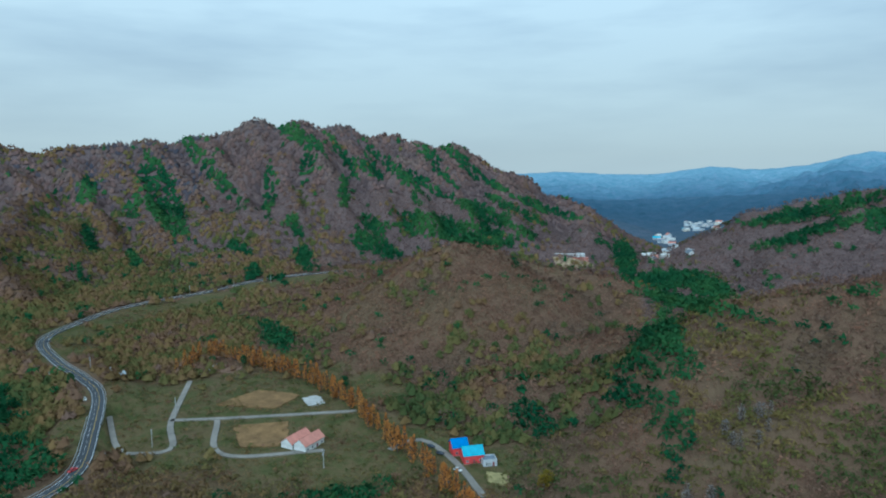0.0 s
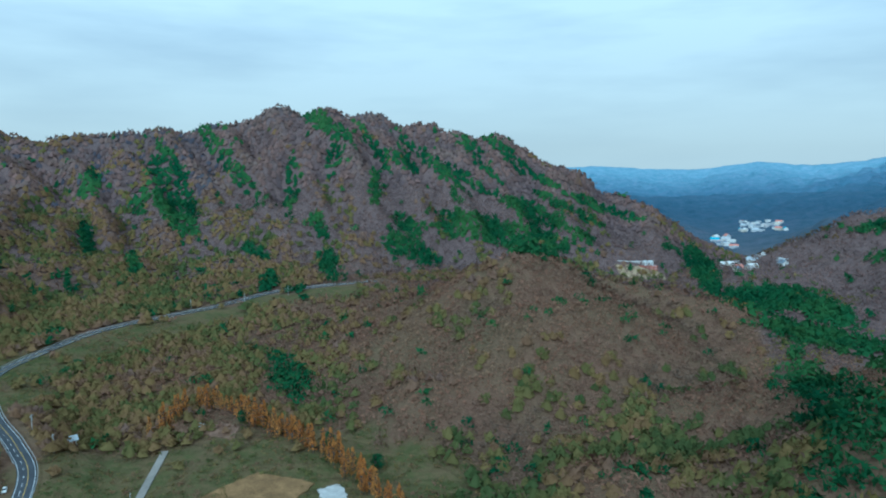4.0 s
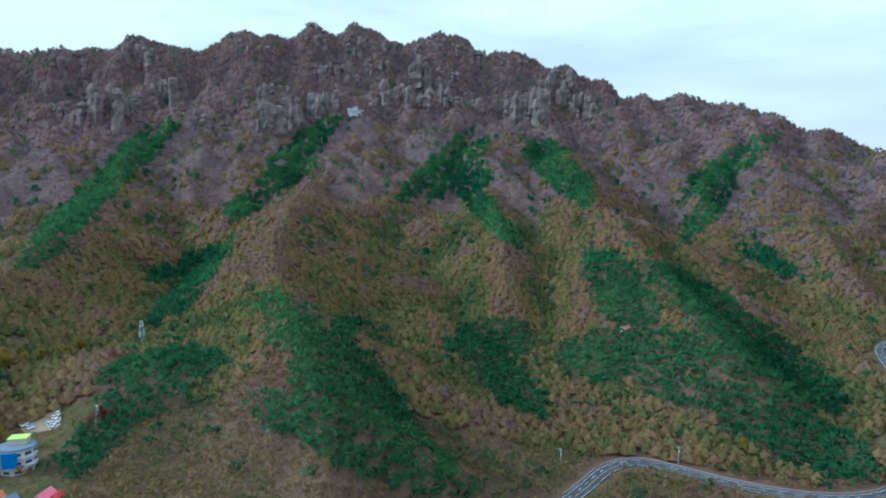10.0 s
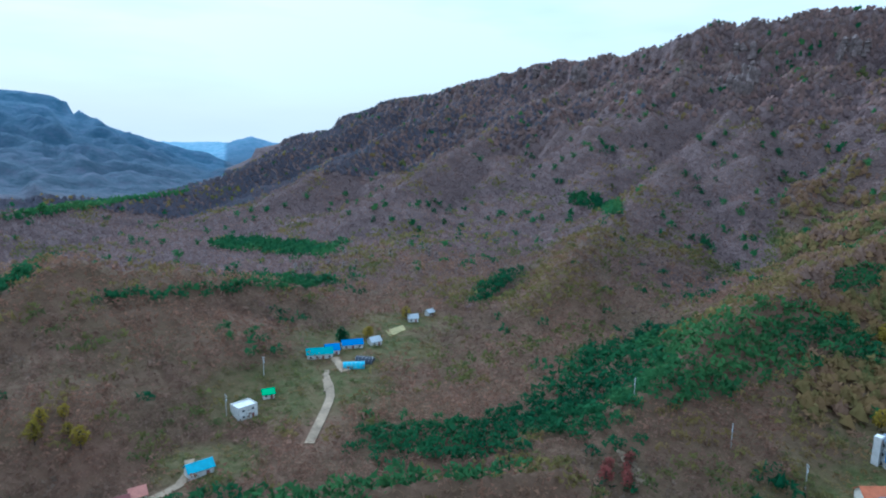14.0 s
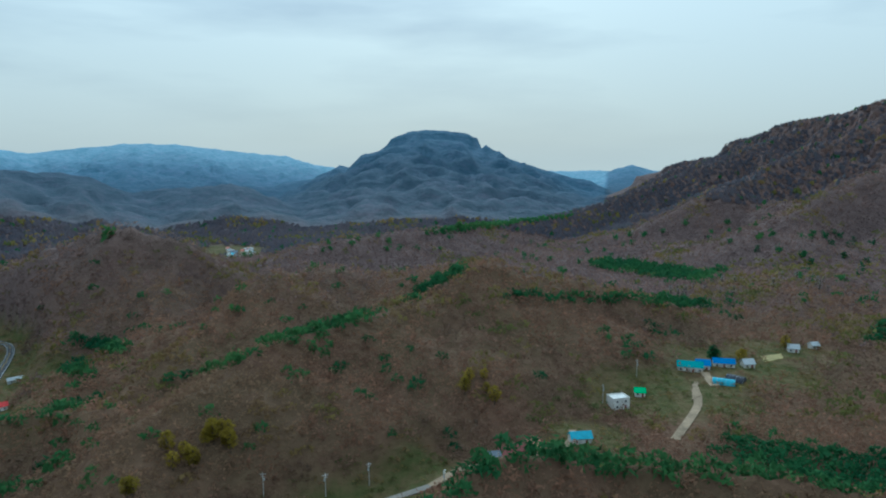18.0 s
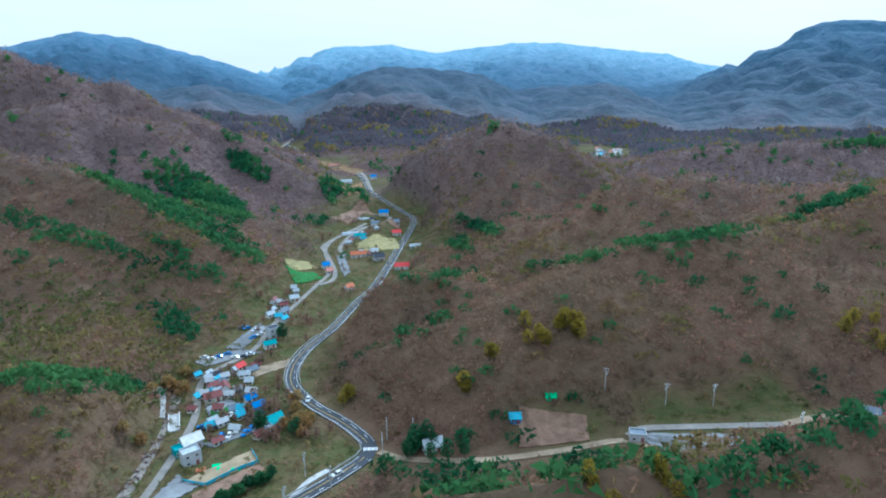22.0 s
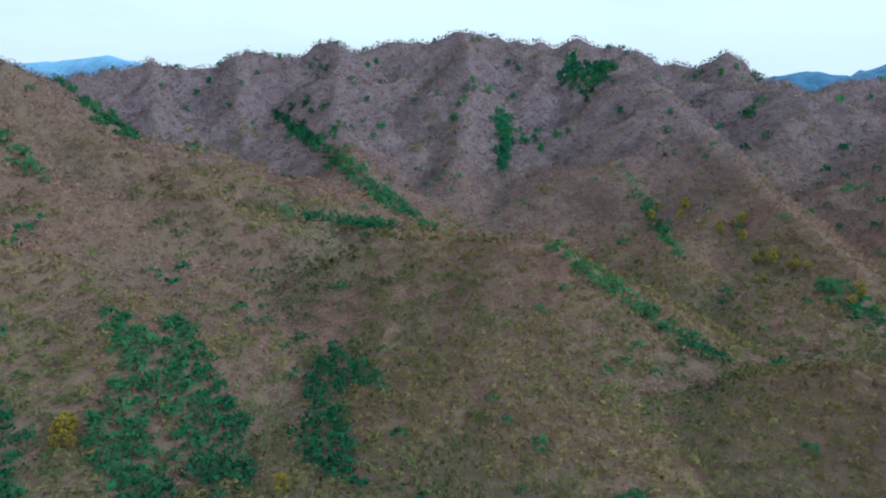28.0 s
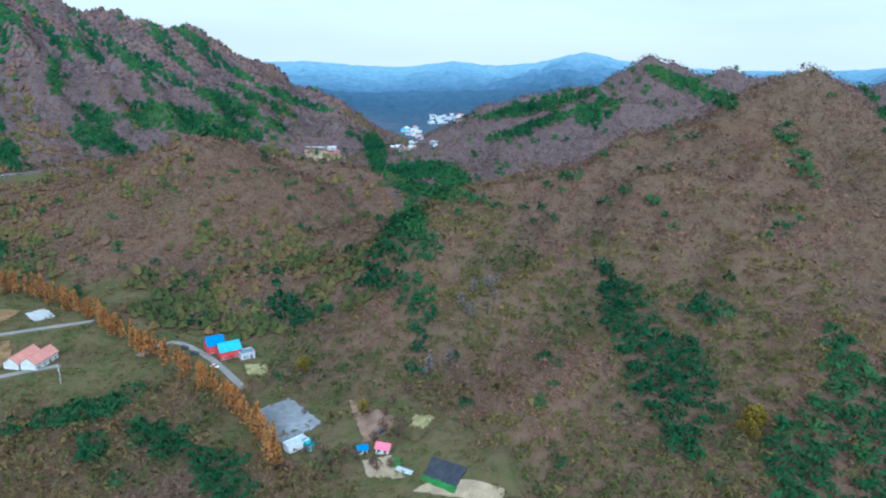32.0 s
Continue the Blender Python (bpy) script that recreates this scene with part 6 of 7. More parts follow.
# ---- the hotel, the school, the temple and the town ----
def round_hotel():
    x, y, _ = polar(-101.0, 316)
    base = tagged(new("hotel"), "three-storey round white hotel with a blue panel and a lime roof", "hotel")
    base.matrix_basis = pose(x, y, low(x, y, 8), 0, 0, 80)
    n = 10
    ring = lambda r, z: [(0.84 * r * math.cos(2 * math.pi * (i + 0.5) / n), 0.84 * r * 0.85 * math.sin(2 * math.pi * (i + 0.5) / n), z) for i in range(n)]
    caps = [tuple(range(n))[::-1], tuple(range(n, 2 * n))] + [(i, (i + 1) % n, n + (i + 1) % n, n + i) for i in range(n)]
    for s in range(3):
        part("wall", ring(8.4, s * 3.6 - (2.5 if s == 0 else 0)) + ring(8.4, s * 3.6 + 2.9), caps, PAINT["cream" if s == 0 else "white"], base)
        part("balcony", ring(9.1, s * 3.6 + 2.9) + ring(9.1, s * 3.6 + 3.6), caps, PAINT["grey"], base)
        for i in range(n):
            a = 2 * math.pi * i / n
            w = share("window", WIN_FRAME, base, pose(6.85 * math.cos(a), 6.85 * 0.85 * math.sin(a), s * 3.6 + 0.9, 0, 0, math.degrees(a) + 90) @ Matrix.Diagonal((2.6, 1, 1.2, 1)))
            share("pane", WIN_PANE, w)
    part("roof", ring(9.4, 10.8) + ring(9.2, 11.3), caps, PAINT["slate"], base)
    part("penthouse", *boxes((-3.0, 3.8, 0.0, 5.0, 11.3, 13.6)), PAINT["cream"], base)
    part("penthouse_roof", *boxes((-3.4, 4.2, -0.4, 5.4, 13.6, 13.95)), PAINT["lime"], base)
    part("stair_tower", *boxes((-8.3, -5.8, -5.6, -2.2, -2.0, 12.0)), PAINT["white"], base)
    part("wall_panel", *boxes((-3.4, 2.6, -6.75, -6.4, 3.8, 10.2)), PAINT["blue"], base, "bright blue sign panel")


def block(spot, w, d, h, turn, storeys, wall, roof, label, name, category):
    b = house(spot, w, d, h, turn, wall, roof, label, storeys, flat=True, name=name, category=category)
    for s in range(1, storeys):
        part("cornice", *boxes((-w / 2 - 0.08, w / 2 + 0.08, -d / 2 - 0.08, d / 2 + 0.08, h / storeys * s - 0.12, h / storeys * s + 0.06)), PAINT["grey"], b)
    return b


round_hotel()
b = block((-105.2, 254), 14, 11, 10, 70, 3, "white", "green", "three-storey white hotel wing with a green roof", "hotel", "hotel")
part("stair_hut", *boxes((2, 6.5, -3, 2, 10, 12.6)), PAINT["brick"], b)
part("roof_tank", *boxes((3, 5, 2.6, 4.4, 10.1, 12.0)), PAINT["tin"], b)
house((-102.2, 248), 24, 9, 8.4, 78, "white", "maroon", "long three-storey white hotel wing with a maroon roof", 3, pitch=0.18, name="hotel", category="hotel")
block((-99.6, 243), 3.2, 4, 10.5, 78, 3, "white", "white", "slim white stair tower of the hotel", "stair_tower", "tower")
block((11.0, 1024), 46, 11, 10.5, -8, 3, "white", "tin", "long three-storey white and brick school building", "school", "school")
block((11.9, 1018), 24, 9, 7, -8, 2, "brick", "tin", "brick wing of the school", "school", "school")
temple_rise = (ground_z(np.sin(radians(-74.3)) * reach, np.cos(radians(-74.3)) * reach) - HOVER[2]) / reach
tx, ty, _ = polar(-74.3, float(reach[int(np.argmax(temple_rise >= math.tan(radians(6.2))))]) - 4)
temple = tagged(new("hermitage"), "small white terraced building at the foot of the cliff", "temple")
temple.matrix_basis = pose(tx, ty, low(tx, ty, 6) + 4, 0, 0, 78)
for k, (x0, x1, z1) in enumerate(((-14, -4, 9.5), (-4, 4, 12.5), (4, 15, 7.0))):
    part("wall", *boxes((x0, x1, -5, 5, -12, z1)), PAINT["white"], temple)
    part("roof", *boxes((x0 - 0.6, x1 + 0.6, -5.6, 5.6, z1, z1 + 0.7)), PAINT["tin"], temple)
    for i in range(3):
        for s in range(2):
            w = share("window", WIN_FRAME, temple, pose(x0 + (i + 0.5) * (x1 - x0) / 3, -5.02, 1.0 + s * 3.6) @ Matrix.Diagonal((1.5, 1, 1.5, 1)))
            share("pane", WIN_PANE, w)

tr = random.Random(11)
ROOFS = ["tin", "tin", "white", "white", "slate", "salmon", "sky", "grey"]
for b0, b1, d0, d1, n in ((17.3, 20.8, 985, 1150, 34), (18.2, 19.6, 1700, 1950, 14), (20.3, 23.4, 2150, 2380, 34), (176.2, 178.6, 1120, 1240, 22)):
    for _ in range(n):
        roof = tr.choice(ROOFS)
        big = 0.9 if d0 < 1500 else 1.3
        house((tr.uniform(b0, b1), tr.uniform(d0, d1)), tr.uniform(8, 17) * big, tr.uniform(7, 10) * big, tr.uniform(3.2, 6) * big, tr.uniform(0, 180), tr.choice(["white", "cream", "grey"]),
              roof, "distant town house with a %s roof" % {"tin": "pale tin", "white": "white", "slate": "slate", "salmon": "salmon", "sky": "light blue", "grey": "grey"}[roof], 1,
              flat=tr.random() < 0.5, group="houses of the town")

# ---- cars ----
CARS = [((-29.9, 447), -60, "white"), ((-29.5, 440), -60, "white"), ((-30.6, 339), 70, "red"), ((-31.7, 596), 30, "dark"), ((-1.4, 330), -30, "dark"), ((-0.6, 322), -30, "dark"),
        ((1.0, 305), -40, "white"), ((16.2, 231), 30, "dark"), ((152.3, 199), 60, "white"), ((150.0, 258), 110, "silver")]
cr = random.Random(3)
for b0, b1, d0, d1, n, turn in ((140.2, 141.8, 250, 257, 7, 20), (142.4, 143.6, 256, 260, 4, 20), (141.5, 145.5, 236, 243, 6, 100), (141.0, 145.5, 317, 324, 7, 15),
                                (144.5, 146.4, 338, 356, 5, 60), (-100.6, -99.9, 350, 358, 6, 30), (-98.9, -98.1, 348, 358, 6, 30), (-108.6, -106.8, 250, 262, 8, 70)):
    for k in range(n):
        CARS.append(((b0 + (b1 - b0) * (k + cr.uniform(0.2, 0.8)) / n, cr.uniform(d0, d1)), turn + cr.uniform(-8, 8), cr.choice(["white", "white", "silver", "dark", "blue"])))
for spot, turn, colour in CARS:
    car(spot, turn, colour, 0.3)


# ---- poles, pylon, masts ----
def pole_thing(spot, high=9.0, turn=0.0):
    x, y, _ = polar(*spot)
    ob = tagged(new("utility_pole"), "grey concrete utility pole with crossarms", "pole", "utility poles")
    ob.matrix_basis = pose(x, y, float(ground_z(x, y)[0]) - 0.3, 0, 0, turn)
    part("pole", *rod((0, 0, 0), (0, 0, high), 0.19, 8), CONCRETE, ob)
    part("crossarm", *boxes((-1.1, 1.1, -0.07, 0.07, high - 0.8, high - 0.65)), STEEL, ob)
    part("crossarm", *boxes((-0.8, 0.8, -0.07, 0.07, high - 1.7, high - 1.58)), STEEL, ob)
    for ix in (-1.0, 0.0, 1.0):
        part("insulator", *rod((ix, 0, high - 0.65), (ix, 0, high - 0.35), 0.07, 6), PAINT["white"], ob)
    part("transformer", *rod((0.42, 0, high - 3.2), (0.42, 0, high - 2.2), 0.26, 10), PAINT["tin"], ob)


for spot in ((-29.0, 503), (-27.6, 472), (-23.0, 409), (-24.9, 361), (-11.0, 312), (-21.5, 760), (-15.0, 790), (-18.0, 775), (156.9, 209), (157.4, 222), (151.6, 190), (149.2, 200), (147.0, 181),
             (160.0, 216), (178.5, 240), (-176.0, 244), (-172.0, 250), (-165.0, 238), (-160.0, 248), (-150.7, 320), (-147.9, 352), (-119.0, 300), (-112.0, 290), (-107.0, 285), (-56.0, 312), (-46.0, 330)):
    pole_thing(spot, 10.0, spot[0] * 3 % 180)


def lattice(spot, high, wide, label):
    x, y, _ = polar(*spot)
    ob = tagged(new("pylon"), label, "pylon")
    ob.matrix_basis = pose(x, y, low(x, y, 3) - 0.4, 0, 0, 20)
    at = lambda i, t: ((1, -1, -1, 1)[i] * wide * (1 - 0.72 * t), (1, 1, -1, -1)[i] * wide * (1 - 0.72 * t), high * t)
    for i in range(4):
        part("leg", *rod(at(i, 0), at(i, 1), 0.16, 5), STEEL, ob)
    lv = [k / 7 for k in range(8)]
    part("bracing", *rods([(at(i, a), at((i + 1) % 4, b), 0.07) for a, b in zip(lv, lv[1:]) for i in range(4)]
                          + [(at((i + 1) % 4, a), at(i, b), 0.07) for a, b in zip(lv, lv[1:]) for i in range(4)], 4), STEEL, ob)
    for z in (0.8, 0.95):
        part("arm", *boxes((-wide * 1.5, wide * 1.5, -0.25, 0.25, high * z, high * z + 0.3)), STEEL, ob)
    return ob


lattice((-92.0, 455), 17, 2.2, "grey steel cable-car tower among the trees")
lattice((-95.5, 335), 11, 1.2, "slim grey steel cable-car tower")
lattice((-83.4, 870), 16, 2.0, "grey steel cable-car tower on the spur")
mast_x, mast_y, _ = polar(-77.5, 1392)
mast = tagged(new("summit_monument"), "slim steel monument on the summit", "monument")
mast.matrix_basis = pose(mast_x, mast_y, float(ground_z(mast_x, mast_y)[0]) - 0.5)
part("shaft", *rod((0, 0, 0), (0, 0, 16), 1.0, 6), STEEL, mast)
part("base", *boxes((-3, 3, -3, 3, -2, 2.5)), CONCRETE, mast)

# ---- road paint, kerbs and guard rails ----
def strip_set(name, label, key, offset, width, mat, dash=0.0, gap=0.0, start=0.0, end=1.0):
    """Painted lines along a road, as one mesh of thin slabs."""
    line = dense(ROAD_LINES[key][0], 2.0)
    n = len(line)
    line = line[int(n * start):int(n * end)]
    t = np.gradient(line[:, :2], axis=0)
    t /= np.linalg.norm(t, axis=1)[:, None] + 1e-9
    side = np.stack([t[:, 1], -t[:, 0]], 1)
    run = np.concatenate([[0], np.cumsum(np.linalg.norm(np.diff(line[:, :2], axis=0), axis=1))])
    v, f = [], []
    for i in range(len(line) - 1):
        if dash and run[i] % (dash + gap) > dash:
            continue
        k = len(v)
        for j in (i, i + 1):
            for s in (-1, 1):
                q = line[j, :2] + side[j] * (offset + s * width / 2)
                v += [(q[0], q[1], line[j, 2] + 0.135), (q[0], q[1], line[j, 2] + 0.05)]
        f += [(k, k + 2, k + 6, k + 4), (k, k + 4, k + 5, k + 1), (k + 2, k + 3, k + 7, k + 6)]
    return tagged(new(name, mesh_of(name, v, f, mat)), label, "road marking", kind="structure")


for key in ("main_road", "main_road_south"):
    w = ROAD_LINES[key][1] / 2
    for o in (-w + 0.5, w - 0.5):
        strip_set("edge_line", "white painted edge line of the road", key, o, 0.15, PAINT_WHITE)
    strip_set("centre_line", "yellow painted centre line of the road", key, -0.5, 0.16, PAINT_YELLOW)
    strip_set("lane_dashes", "white dashed lane line of the road", key, 1.2, 0.15, PAINT_WHITE, 3.0, 5.0)


def guard_rail(key, side, start, end):
    line = dense(ROAD_LINES[key][0], 4.0)
    n = len(line)
    line = line[int(n * start):int(n * end)]
    t = np.gradient(line[:, :2], axis=0)
    t /= np.linalg.norm(t, axis=1)[:, None] + 1e-9
    p = line.copy()
    p[:, :2] += np.stack([t[:, 1], -t[:, 0]], 1) * side * (ROAD_LINES[key][1] / 2 + 0.5)
    rail = tagged(new("guard_rail"), "pale steel guard rail along the road's edge", "guard rail", kind="structure")
    ob = new("rail", ribbon("rail", p, 0.16, STEEL, 1.0, 0.0, 0.42))
    ob.parent = rail
    post = mesh_of("post", *boxes((-0.07, 0.07, -0.07, 0.07, -0.6, 0.95)), STEEL)
    for q in p[::2]:
        share("post", post, rail, pose(q[0], q[1], q[2]))


guard_rail("main_road", 1, 0.05, 0.55)
guard_rail("main_road", -1, 0.30, 0.62)
guard_rail("main_road", 1, 0.60, 0.86)
guard_rail("main_road_south", -1, 0.06, 0.22)
guard_rail("main_road_south", 1, 0.17, 0.36)

# zebra crossing
zx, zy, _ = polar(155.6, 216)
zebra = tagged(new("zebra_crossing"), "white painted zebra crossing on the dark road", "crossing", kind="structure")
line = ROAD_LINES["main_road_south"][0]
i = int(np.argmin(np.hypot(line[:, 0] - zx, line[:, 1] - zy)))
d = line[i + 1, :2] - line[i - 1, :2]
zebra.matrix_basis = pose(line[i, 0], line[i, 1], line[i, 2] + 0.14, 0, 0, math.degrees(math.atan2(d[1], d[0])))
BAR = mesh_of("bar", *boxes((-1.6, 1.6, -0.17, 0.17, -0.05, 0.012)), PAINT_WHITE)
for k in range(10):
    share("bar", BAR, zebra, pose(0, -2.5 + k * 0.55, 0))

# kerbed lay-by walls and the stream with its bridge
for key, pts, w, mat, label in (("layby", [(147.5, 187, 5), (149.5, 197, 4), (151.5, 203, 3)], 2.2, CONCRETE, "pale concrete kerb of the lay-by"),
                                ("stream_wall", [(135.5, 289, -1), (137.1, 299, -1), (137.3, 286, -2), (137.0, 268, -3)], 3.0, CONCRETE, "pale concrete lane by the wood's edge")):
    q = dense([polar(*p) for p in pts], 3.0)
    q[:, 2] = ground_z(q[:, 0], q[:, 1]) + 0.3
    tagged(new("kerb_lane", ribbon(key, q, w, mat, 0.0, 0.0, 1.2)), label, "lane", kind="structure")
q = dense([polar(*p) for p in ((126.0, 178, 0), (128.7, 195, 0), (132.1, 209, 0), (134.2, 226, 0), (136.3, 250, 0), (137.6, 270, 0), (138.4, 285, 0), (139.2, 300, 0))], 3.0)
q[:, 2] = ground_z(q[:, 0], q[:, 1]) + 0.15
tagged(new("stream_bed", ribbon("stream_bed", q, 4.6, STONES, 0.0, 0.0, 0.8)), "stony stream bed beside the lane", "stream", kind="structure")
sr = random.Random(8)
BOULDER = rock_tower(9, 1.0, 0.55)
for _ in range(90):
    p = q[sr.randrange(len(q))]
    ob = tagged(new("boulder", BOULDER), "pale grey boulder in the stream bed", "boulder", "boulders in the stream")
    s = sr.uniform(0.5, 1.3)
    ob.matrix_basis = pose(p[0] + sr.uniform(-2, 2), p[1] + sr.uniform(-2, 2), p[2] - 0.1, 0, 0, sr.uniform(0, 360)) @ Matrix.Diagonal((s, s, s * 0.8, 1))
bx, by, _ = polar(138.0, 263)
bridge = tagged(new("bridge"), "small white concrete bridge over the stream", "bridge")
bridge.matrix_basis = pose(bx, by, float(ground_z(bx, by)[0]) + 0.5, 0, 0, -52)
part("deck", *boxes((-7, 7, -2.2, 2.2, -0.6, 0.25)), CONCRETE, bridge)
for s in (-1, 1):
    part("parapet", *boxes((-7, 7, s * 2.1 - 0.15, s * 2.1 + 0.15, 0.25, 1.0)), PAINT["white"], bridge)
for ox, oy, c in ((0, 0, "green"), (3, -1.5, "green"), (8, 1.0, "orange"), (-6, 0, "green")):
    px, py, _ = polar(141.5, 216)
    m = tagged(new("play_mat", mesh_of("play_mat", *boxes((-1.6, 1.6, -1.1, 1.1, -0.2, 0.12)), PAINT[c])), "bright %s mat on the playground" % c, "mat", "playground mats")
    m.matrix_basis = pose(px + ox, py + oy, float(ground_z(px + ox, py + oy)[0]) + 0.3, 0, 0, 30)
for b0, d0, b1, d1 in ((138.0, 216, 139.9, 208), (139.9, 208, 144.9, 214), (144.9, 214, 144.4, 223)):
    q = dense([polar(b0, d0), polar((b0 + b1) / 2, (d0 + d1) / 2), polar(b1, d1)], 3.0)
    q[:, 2] = ground_z(q[:, 0], q[:, 1]) + 1.3
    tagged(new("site_fence", ribbon("site_fence", q, 0.12, PAINT["sky"], 0.0, 0.0, 1.6)), "low light blue panel fence round the playground", "fence")


# ---- single trees ----
def crown_mesh(seed, size, tall, count, tri, mat, narrow):
    """One tree's crown: small clumps spread through its outline, thin at the edge."""
    r = np.random.RandomState(seed)
    u = r.uniform(0, 1, count)
    a = r.uniform(0, 6.2832, count)
    reach = np.sqrt(r.uniform(0.1, 1.0, count)) * size
    if narrow:
        reach *= (1.02 - u) ** 0.8
        z = tall * (0.15 + 0.85 * u)
    else:
        reach *= np.sin(np.pi * np.clip(0.12 + 0.85 * u, 0, 1)) ** 0.6
        z = tall * (0.28 + 0.72 * u)
    c = np.stack([np.cos(a) * reach, np.sin(a) * reach, z], 1)
    v = (c[:, None, :] + r.normal(size=(count, 3, 3)) * tri).reshape(-1, 3)
    me = mesh_of("crown", v, np.arange(count * 3).reshape(-1, 3).tolist(), mat)
    me.attributes.new("tint", "FLOAT", "POINT").data.foreach_set("value", np.full(count * 3, r.uniform(0.2, 0.8), np.float32))
    out = c / np.maximum(np.linalg.norm(c, axis=1)[:, None], 0.1)
    out[:, 2] = 0.8
    me.attributes.new("lay", "FLOAT_VECTOR", "POINT").data.foreach_set("vector", np.repeat(out, 3, axis=0).astype(np.float32).ravel())
    return me


def trunk_mesh(tall, r):
    """A tapering stem, with limbs that grow out of its sides."""
    n, levels = 6, 7
    v = [(r * (1 - 0.85 * i / levels) * math.cos(6.2832 * j / n) + 0.02 * tall * math.sin(i * 1.7), r * (1 - 0.85 * i / levels) * math.sin(6.2832 * j / n), -0.6 + (tall * 0.92 + 0.6) * i / levels)
         for i in range(levels + 1) for j in range(n)]
    f = [tuple(range(n))[::-1], tuple(levels * n + j for j in range(n))]
    for i in range(levels):
        for j in range(n):
            q = (i * n + j, i * n + (j + 1) % n, (i + 1) * n + (j + 1) % n, (i + 1) * n + j)
            if i > 1 and j in (i % n, (i + 3) % n):
                a, reach = 6.2832 * (j + 0.5) / n, tall * 0.17 * (1.1 - 0.1 * i)
                v.append((math.cos(a) * reach, math.sin(a) * reach, v[q[3]][2] + tall * 0.08))
                f += [(q[k], q[(k + 1) % 4], len(v) - 1) for k in range(4)]
            else:
                f.append(q)
    return mesh_of("trunk", v, f, BARK)


RUST_TREES = [(crown_mesh(70 + k, 2.1, 12.0, 220, 0.36, RUST, True), trunk_mesh(11, 0.22)) for k in range(5)]
YELLOW_TREES = [(crown_mesh(80 + k, 3.4, 9.5, 300, 0.45, YELLOW, False), trunk_mesh(9.5, 0.25)) for k in range(4)]
MAROON = foliage("maroon_leaves", [(0.20, 0.05, 0.05), (0.26, 0.07, 0.06), (0.24, 0.10, 0.08)])
MAROON_TREES = [(crown_mesh(90 + k, 2.6, 6, 200, 0.40, MAROON, False), trunk_mesh(6, 0.18)) for k in range(2)]
PINE_TREES = [(crown_mesh(95 + k, 2.6, 9, 300, 0.40, PINE, False), trunk_mesh(9, 0.2)) for k in range(3)]
AMBER = foliage("amber_leaves", [(0.30, 0.17, 0.06), (0.34, 0.20, 0.07), (0.26, 0.20, 0.07)])
AMBER_TREES = [(crown_mesh(105 + k, 2.4, 5.5, 220, 0.38, AMBER, False), trunk_mesh(5.5, 0.16)) for k in range(3)]
PALE = foliage("pale_twigs", [(0.27, 0.245, 0.23), (0.33, 0.30, 0.28)])
PALE_TREES = [(crown_mesh(99 + k, 2.0, 9, 150, 0.22, PALE, False), trunk_mesh(9, 0.14)) for k in range(2)]
gr = random.Random(21)


def plant(kinds, name, label, group, b, d, scale=1.0):
    x, y, _ = polar(b, d)
    ob = tagged(new(name), label, "tree", group)
    s = scale * gr.uniform(0.68, 1.22)
    ob.matrix_basis = pose(x, y, float(ground_z(x, y)[0]), 0, 0, gr.uniform(0, 360)) @ Matrix.Diagonal((s, s, s, 1))
    crown, trunk = gr.choice(kinds)
    share("crown", crown, ob)
    share("trunk", trunk, ob)


ROW = dense([polar(*p) for p in ((-22.4, 488), (-21.6, 512), (-20.4, 526), (-18.3, 512), (-16.2, 486), (-12.1, 441), (-8.9, 394), (-6.6, 358), (-4.0, 325), (-1.7, 301), (0.5, 279), (2.8, 257), (4.7, 235), (5.9, 216))], 3.1)
for k, p in enumerate(ROW):
    for s in (-1, 1):
        if gr.random() < (0.85 if s > 0 else 0.4):
            b, d = math.degrees(math.atan2(p[0], p[1])), math.hypot(p[0], p[1])
            plant(RUST_TREES, "metasequoia", "slim rust-orange conifer in a roadside row", "row of rust conifers", b + s * gr.uniform(0.1, 0.5), d + gr.uniform(-2, 2))
for b, d, n, spread in ((153.6, 251, 4, 3), (171.8, 250, 6, 5), (174.9, 256, 8, 6), (167.5, 236, 2, 2), (165.5, 228, 2, 2), (49.7, 244, 6, 5), (67.5, 192, 1, 1), (9.1, 289, 2, 2), (14.5, 246, 1, 1),
                        (-96.1, 460, 3, 4), (-97.5, 447, 4, 4), (-99.6, 438, 5, 6), (-101.6, 430, 4, 6), (-102.3, 338, 2, 2), (-178.9, 140, 9, 9), (-175.5, 141, 10, 9), (-41.0, 360, 2, 3),
                        (112.0, 430, 8, 16), (107.0, 480, 8, 16), (118.0, 400, 5, 10), (103.0, 520, 6, 14), (-162.0, 300, 5, 9), (-139.5, 402, 2, 2), (-136.5, 440, 1, 1)):
    for _ in range(n):
        plant(YELLOW_TREES, "yellow_tree", "round-headed tree with golden yellow leaves", "yellow trees", b + gr.uniform(-1, 1) * spread / d * 57, d + gr.uniform(-1, 1) * spread, 0.55 if d < 150 else 0.85)
for b, d, n, spread in ((-93.3, 395, 7, 8), (-95.3, 336, 5, 5), (-99.8, 268, 3, 4), (-120.0, 262, 6, 7)):
    for _ in range(n):
        plant(MAROON_TREES, "maroon_tree", "small tree with dark maroon leaves", "maroon trees", b + gr.uniform(-1, 1) * spread / d * 57, d + gr.uniform(-1, 1) * spread)
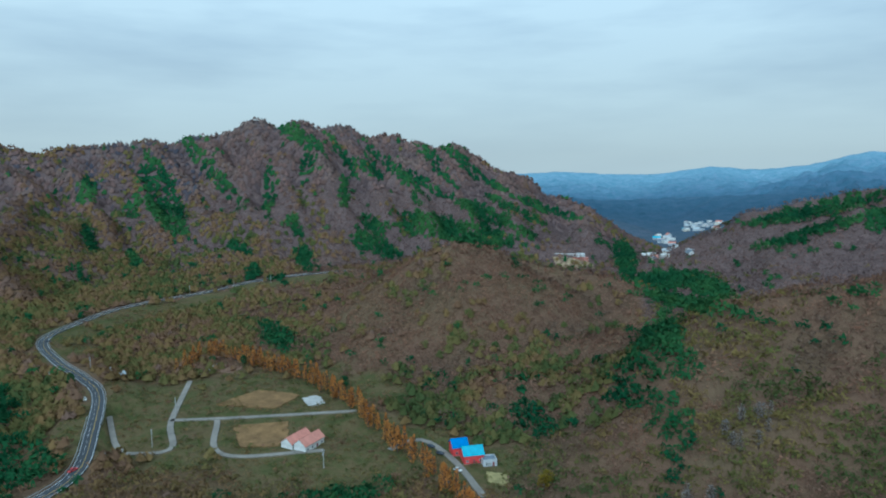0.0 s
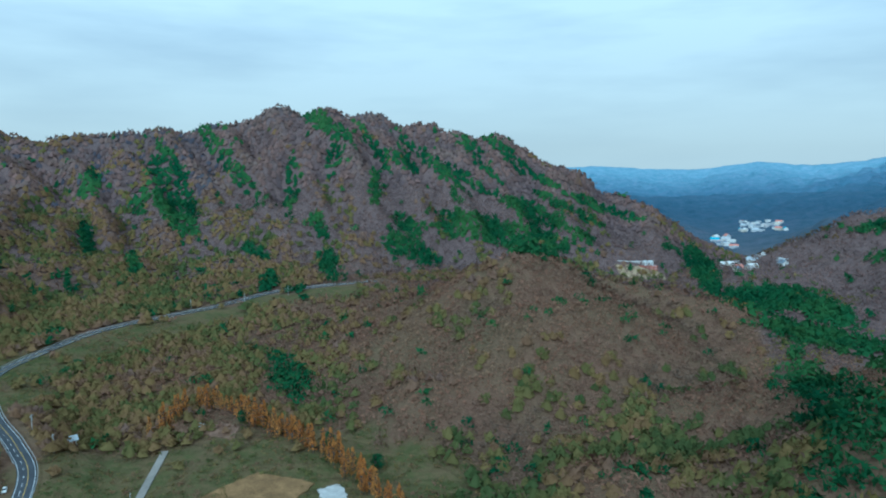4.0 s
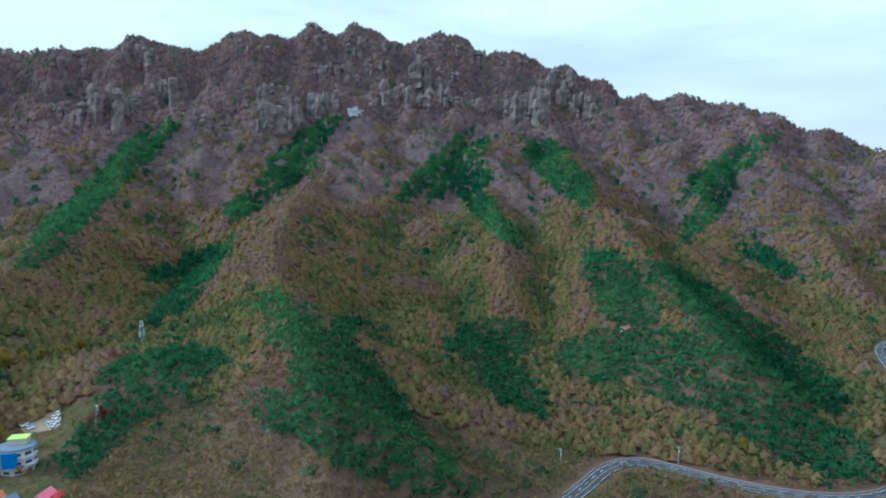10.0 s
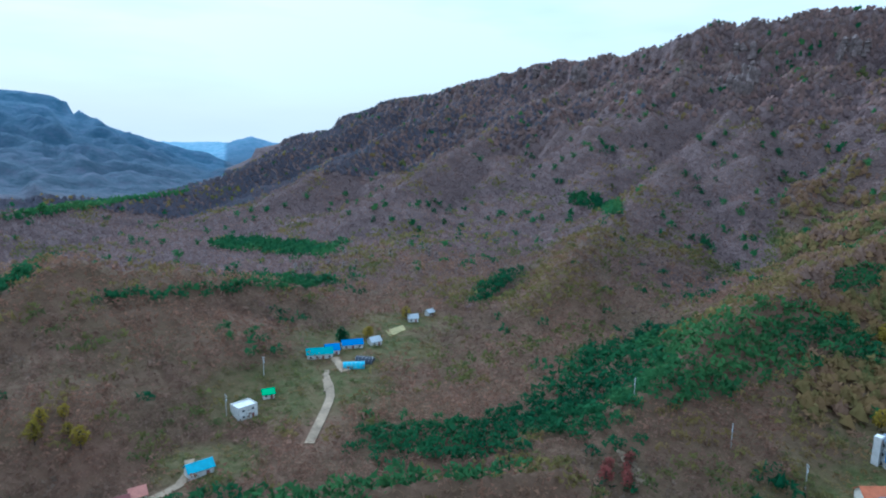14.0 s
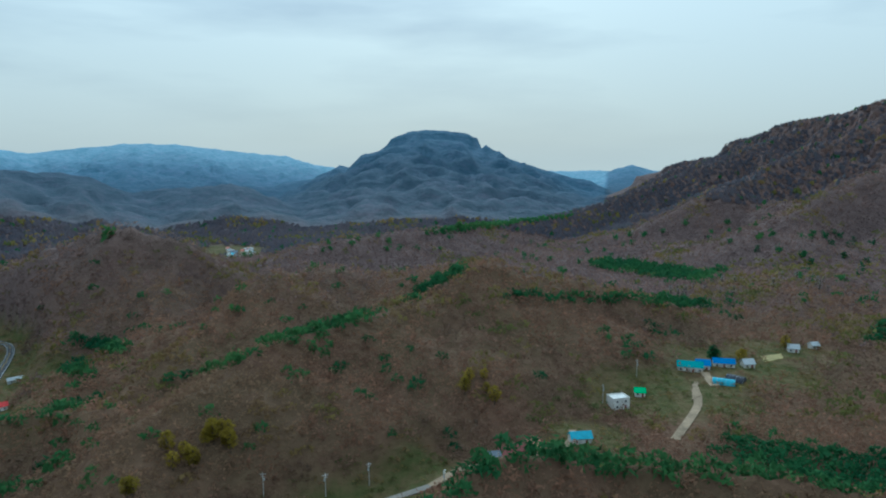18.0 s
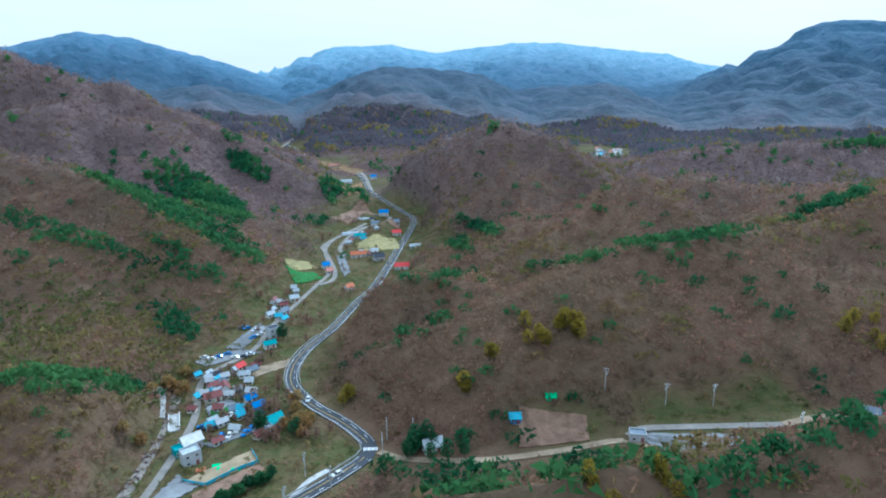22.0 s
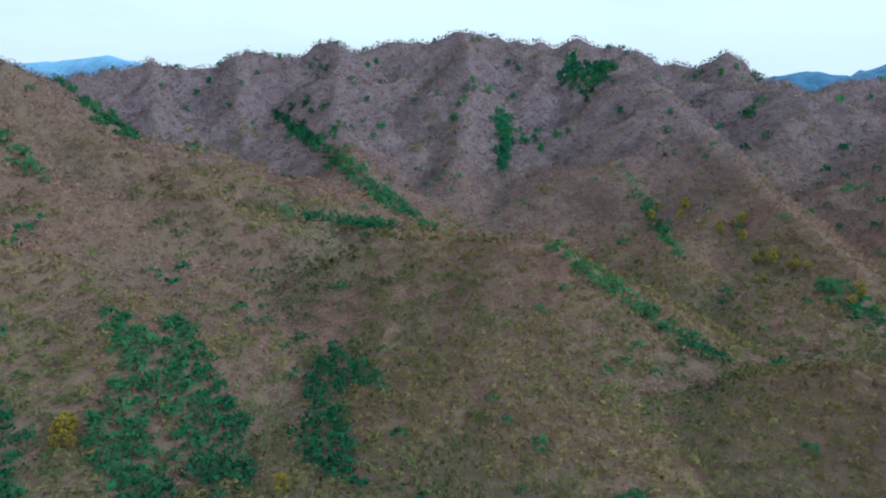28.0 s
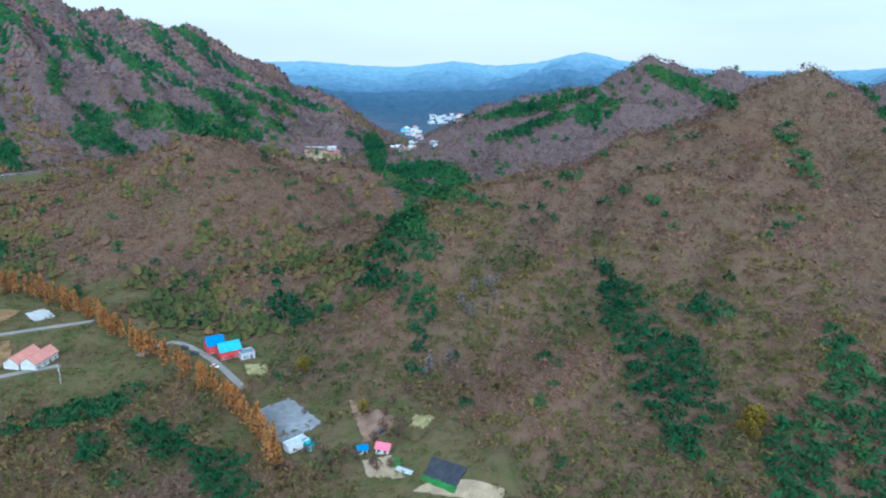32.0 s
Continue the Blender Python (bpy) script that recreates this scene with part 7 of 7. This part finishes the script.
for b, d, n, spread in ((-141.7, 390, 3, 3), (147.9, 333, 2, 2), (-30.4, 470, 1, 1), (-17.5, 492, 1, 1), (-9.0, 425, 2, 2), (-12.0, 450, 1, 1), (159.5, 206, 7, 5), (163.0, 205, 6, 9), (145.6, 236, 2, 2), (148.6, 232, 2, 2)):
    for _ in range(n):
        plant(PINE_TREES, "pine_tree", "dark green pine standing alone", "single pines", b + gr.uniform(-1, 1) * spread / d * 57, d + gr.uniform(-1, 1) * spread)
for b, d, n, spread in ((25.2, 303, 14, 10), (21.7, 267, 6, 7), (-138.0, 620, 20, 45), (-143.0, 600, 12, 30)):
    for _ in range(n):
        plant(PALE_TREES, "pale_tree", "leafless tree with pale grey twigs", "pale leafless trees", b + gr.uniform(-1, 1) * spread / d * 57, d + gr.uniform(-1, 1) * spread)

HEDGE_TREES = [(crown_mesh(110 + k, 1.7, 4.2, 260, 0.30, PINE, False), trunk_mesh(4.2, 0.12)) for k in range(3)]
for p in dense([polar(*q) for q in ((138.3, 187), (141.0, 192), (143.3, 197), (146.1, 202))], 1.9):
    for _ in range(2):
        plant(HEDGE_TREES, "hedge_conifer", "low dark green conifer in a planted row", "planted row of conifers", math.degrees(math.atan2(p[0], p[1])) + gr.uniform(-0.3, 0.3), math.hypot(p[0], p[1]) + gr.uniform(-1.5, 1.5))
for b, d, n, spread in ((148.8, 234, 9, 6), (138.2, 290, 8, 8), (139.2, 303, 5, 5), (134.6, 246, 3, 3), (148.6, 252, 4, 5)):
    for _ in range(n):
        plant(AMBER_TREES, "amber_tree", "small tree with amber brown leaves", "amber trees in the village", b + gr.uniform(-1, 1) * spread / d * 57, d + gr.uniform(-1, 1) * spread)

BROWN_TREES = [(crown_mesh(120 + k, 2.3, 6.0, 150, 0.34, BARE, False), trunk_mesh(6.0, 0.14)) for k in range(3)]
for b0, b1, d0, d1, n in ((139.5, 147.5, 226, 305, 46), (146.0, 151.0, 310, 420, 24), (145.0, 152.5, 226, 262, 16), (152.0, 158.5, 430, 620, 22), (6.0, 20.0, 205, 262, 26)):
    for _ in range(n):
        b, d = gr.uniform(b0, b1), gr.uniform(d0, d1)
        px, py, _ = polar(b, d)
        if road_pull(np.array([px]), np.array([py]))[0][0] > 2.5:
            plant(BROWN_TREES, "garden_tree", "small leafless brown tree between the houses", "garden trees", b, d, 0.8)

# scrub on the open land
SCRUB = foliage("scrub_leaves", [(0.08, 0.11, 0.035), (0.14, 0.14, 0.045), (0.21, 0.145, 0.06), (0.22, 0.13, 0.085)], patch=0.03)
r = np.random.RandomState(77)
g = np.arange(-720, 720, 3.1)
x, y = [a.ravel() for a in np.meshgrid(g, g)]
x, y = x + r.uniform(-1.8, 1.8, len(x)), y + r.uniform(-1.8, 1.8, len(x))
k = (np.hypot(x, y) < 720) & (openness(x, y) > 0.12) & (r.uniform(-0.2, 1, len(x)) < 0.62 + 0.55 * waves(x, y, 40, 88))
x, y = x[k], y[k]
k = road_pull(x, y)[0] > 2.0
for name, _, _, corners in PATCHES:
    c = np.array([polar(*p)[:2] for p in corners])
    mid = c.mean(0)
    k &= np.hypot(x - mid[0], y - mid[1]) > 0.62 * np.linalg.norm(c - mid, axis=1).mean()
x, y = x[k], y[k]
forest("scrub", "low olive and brown scrub on the open valley floor", SCRUB, x, y, ground_z(x, y) - 0.3, r.uniform(0.6, 2.0, len(x)), r.uniform(0.9, 3.2, len(x)), 11, 0.30, 78, even=2.0, deep=0.4)
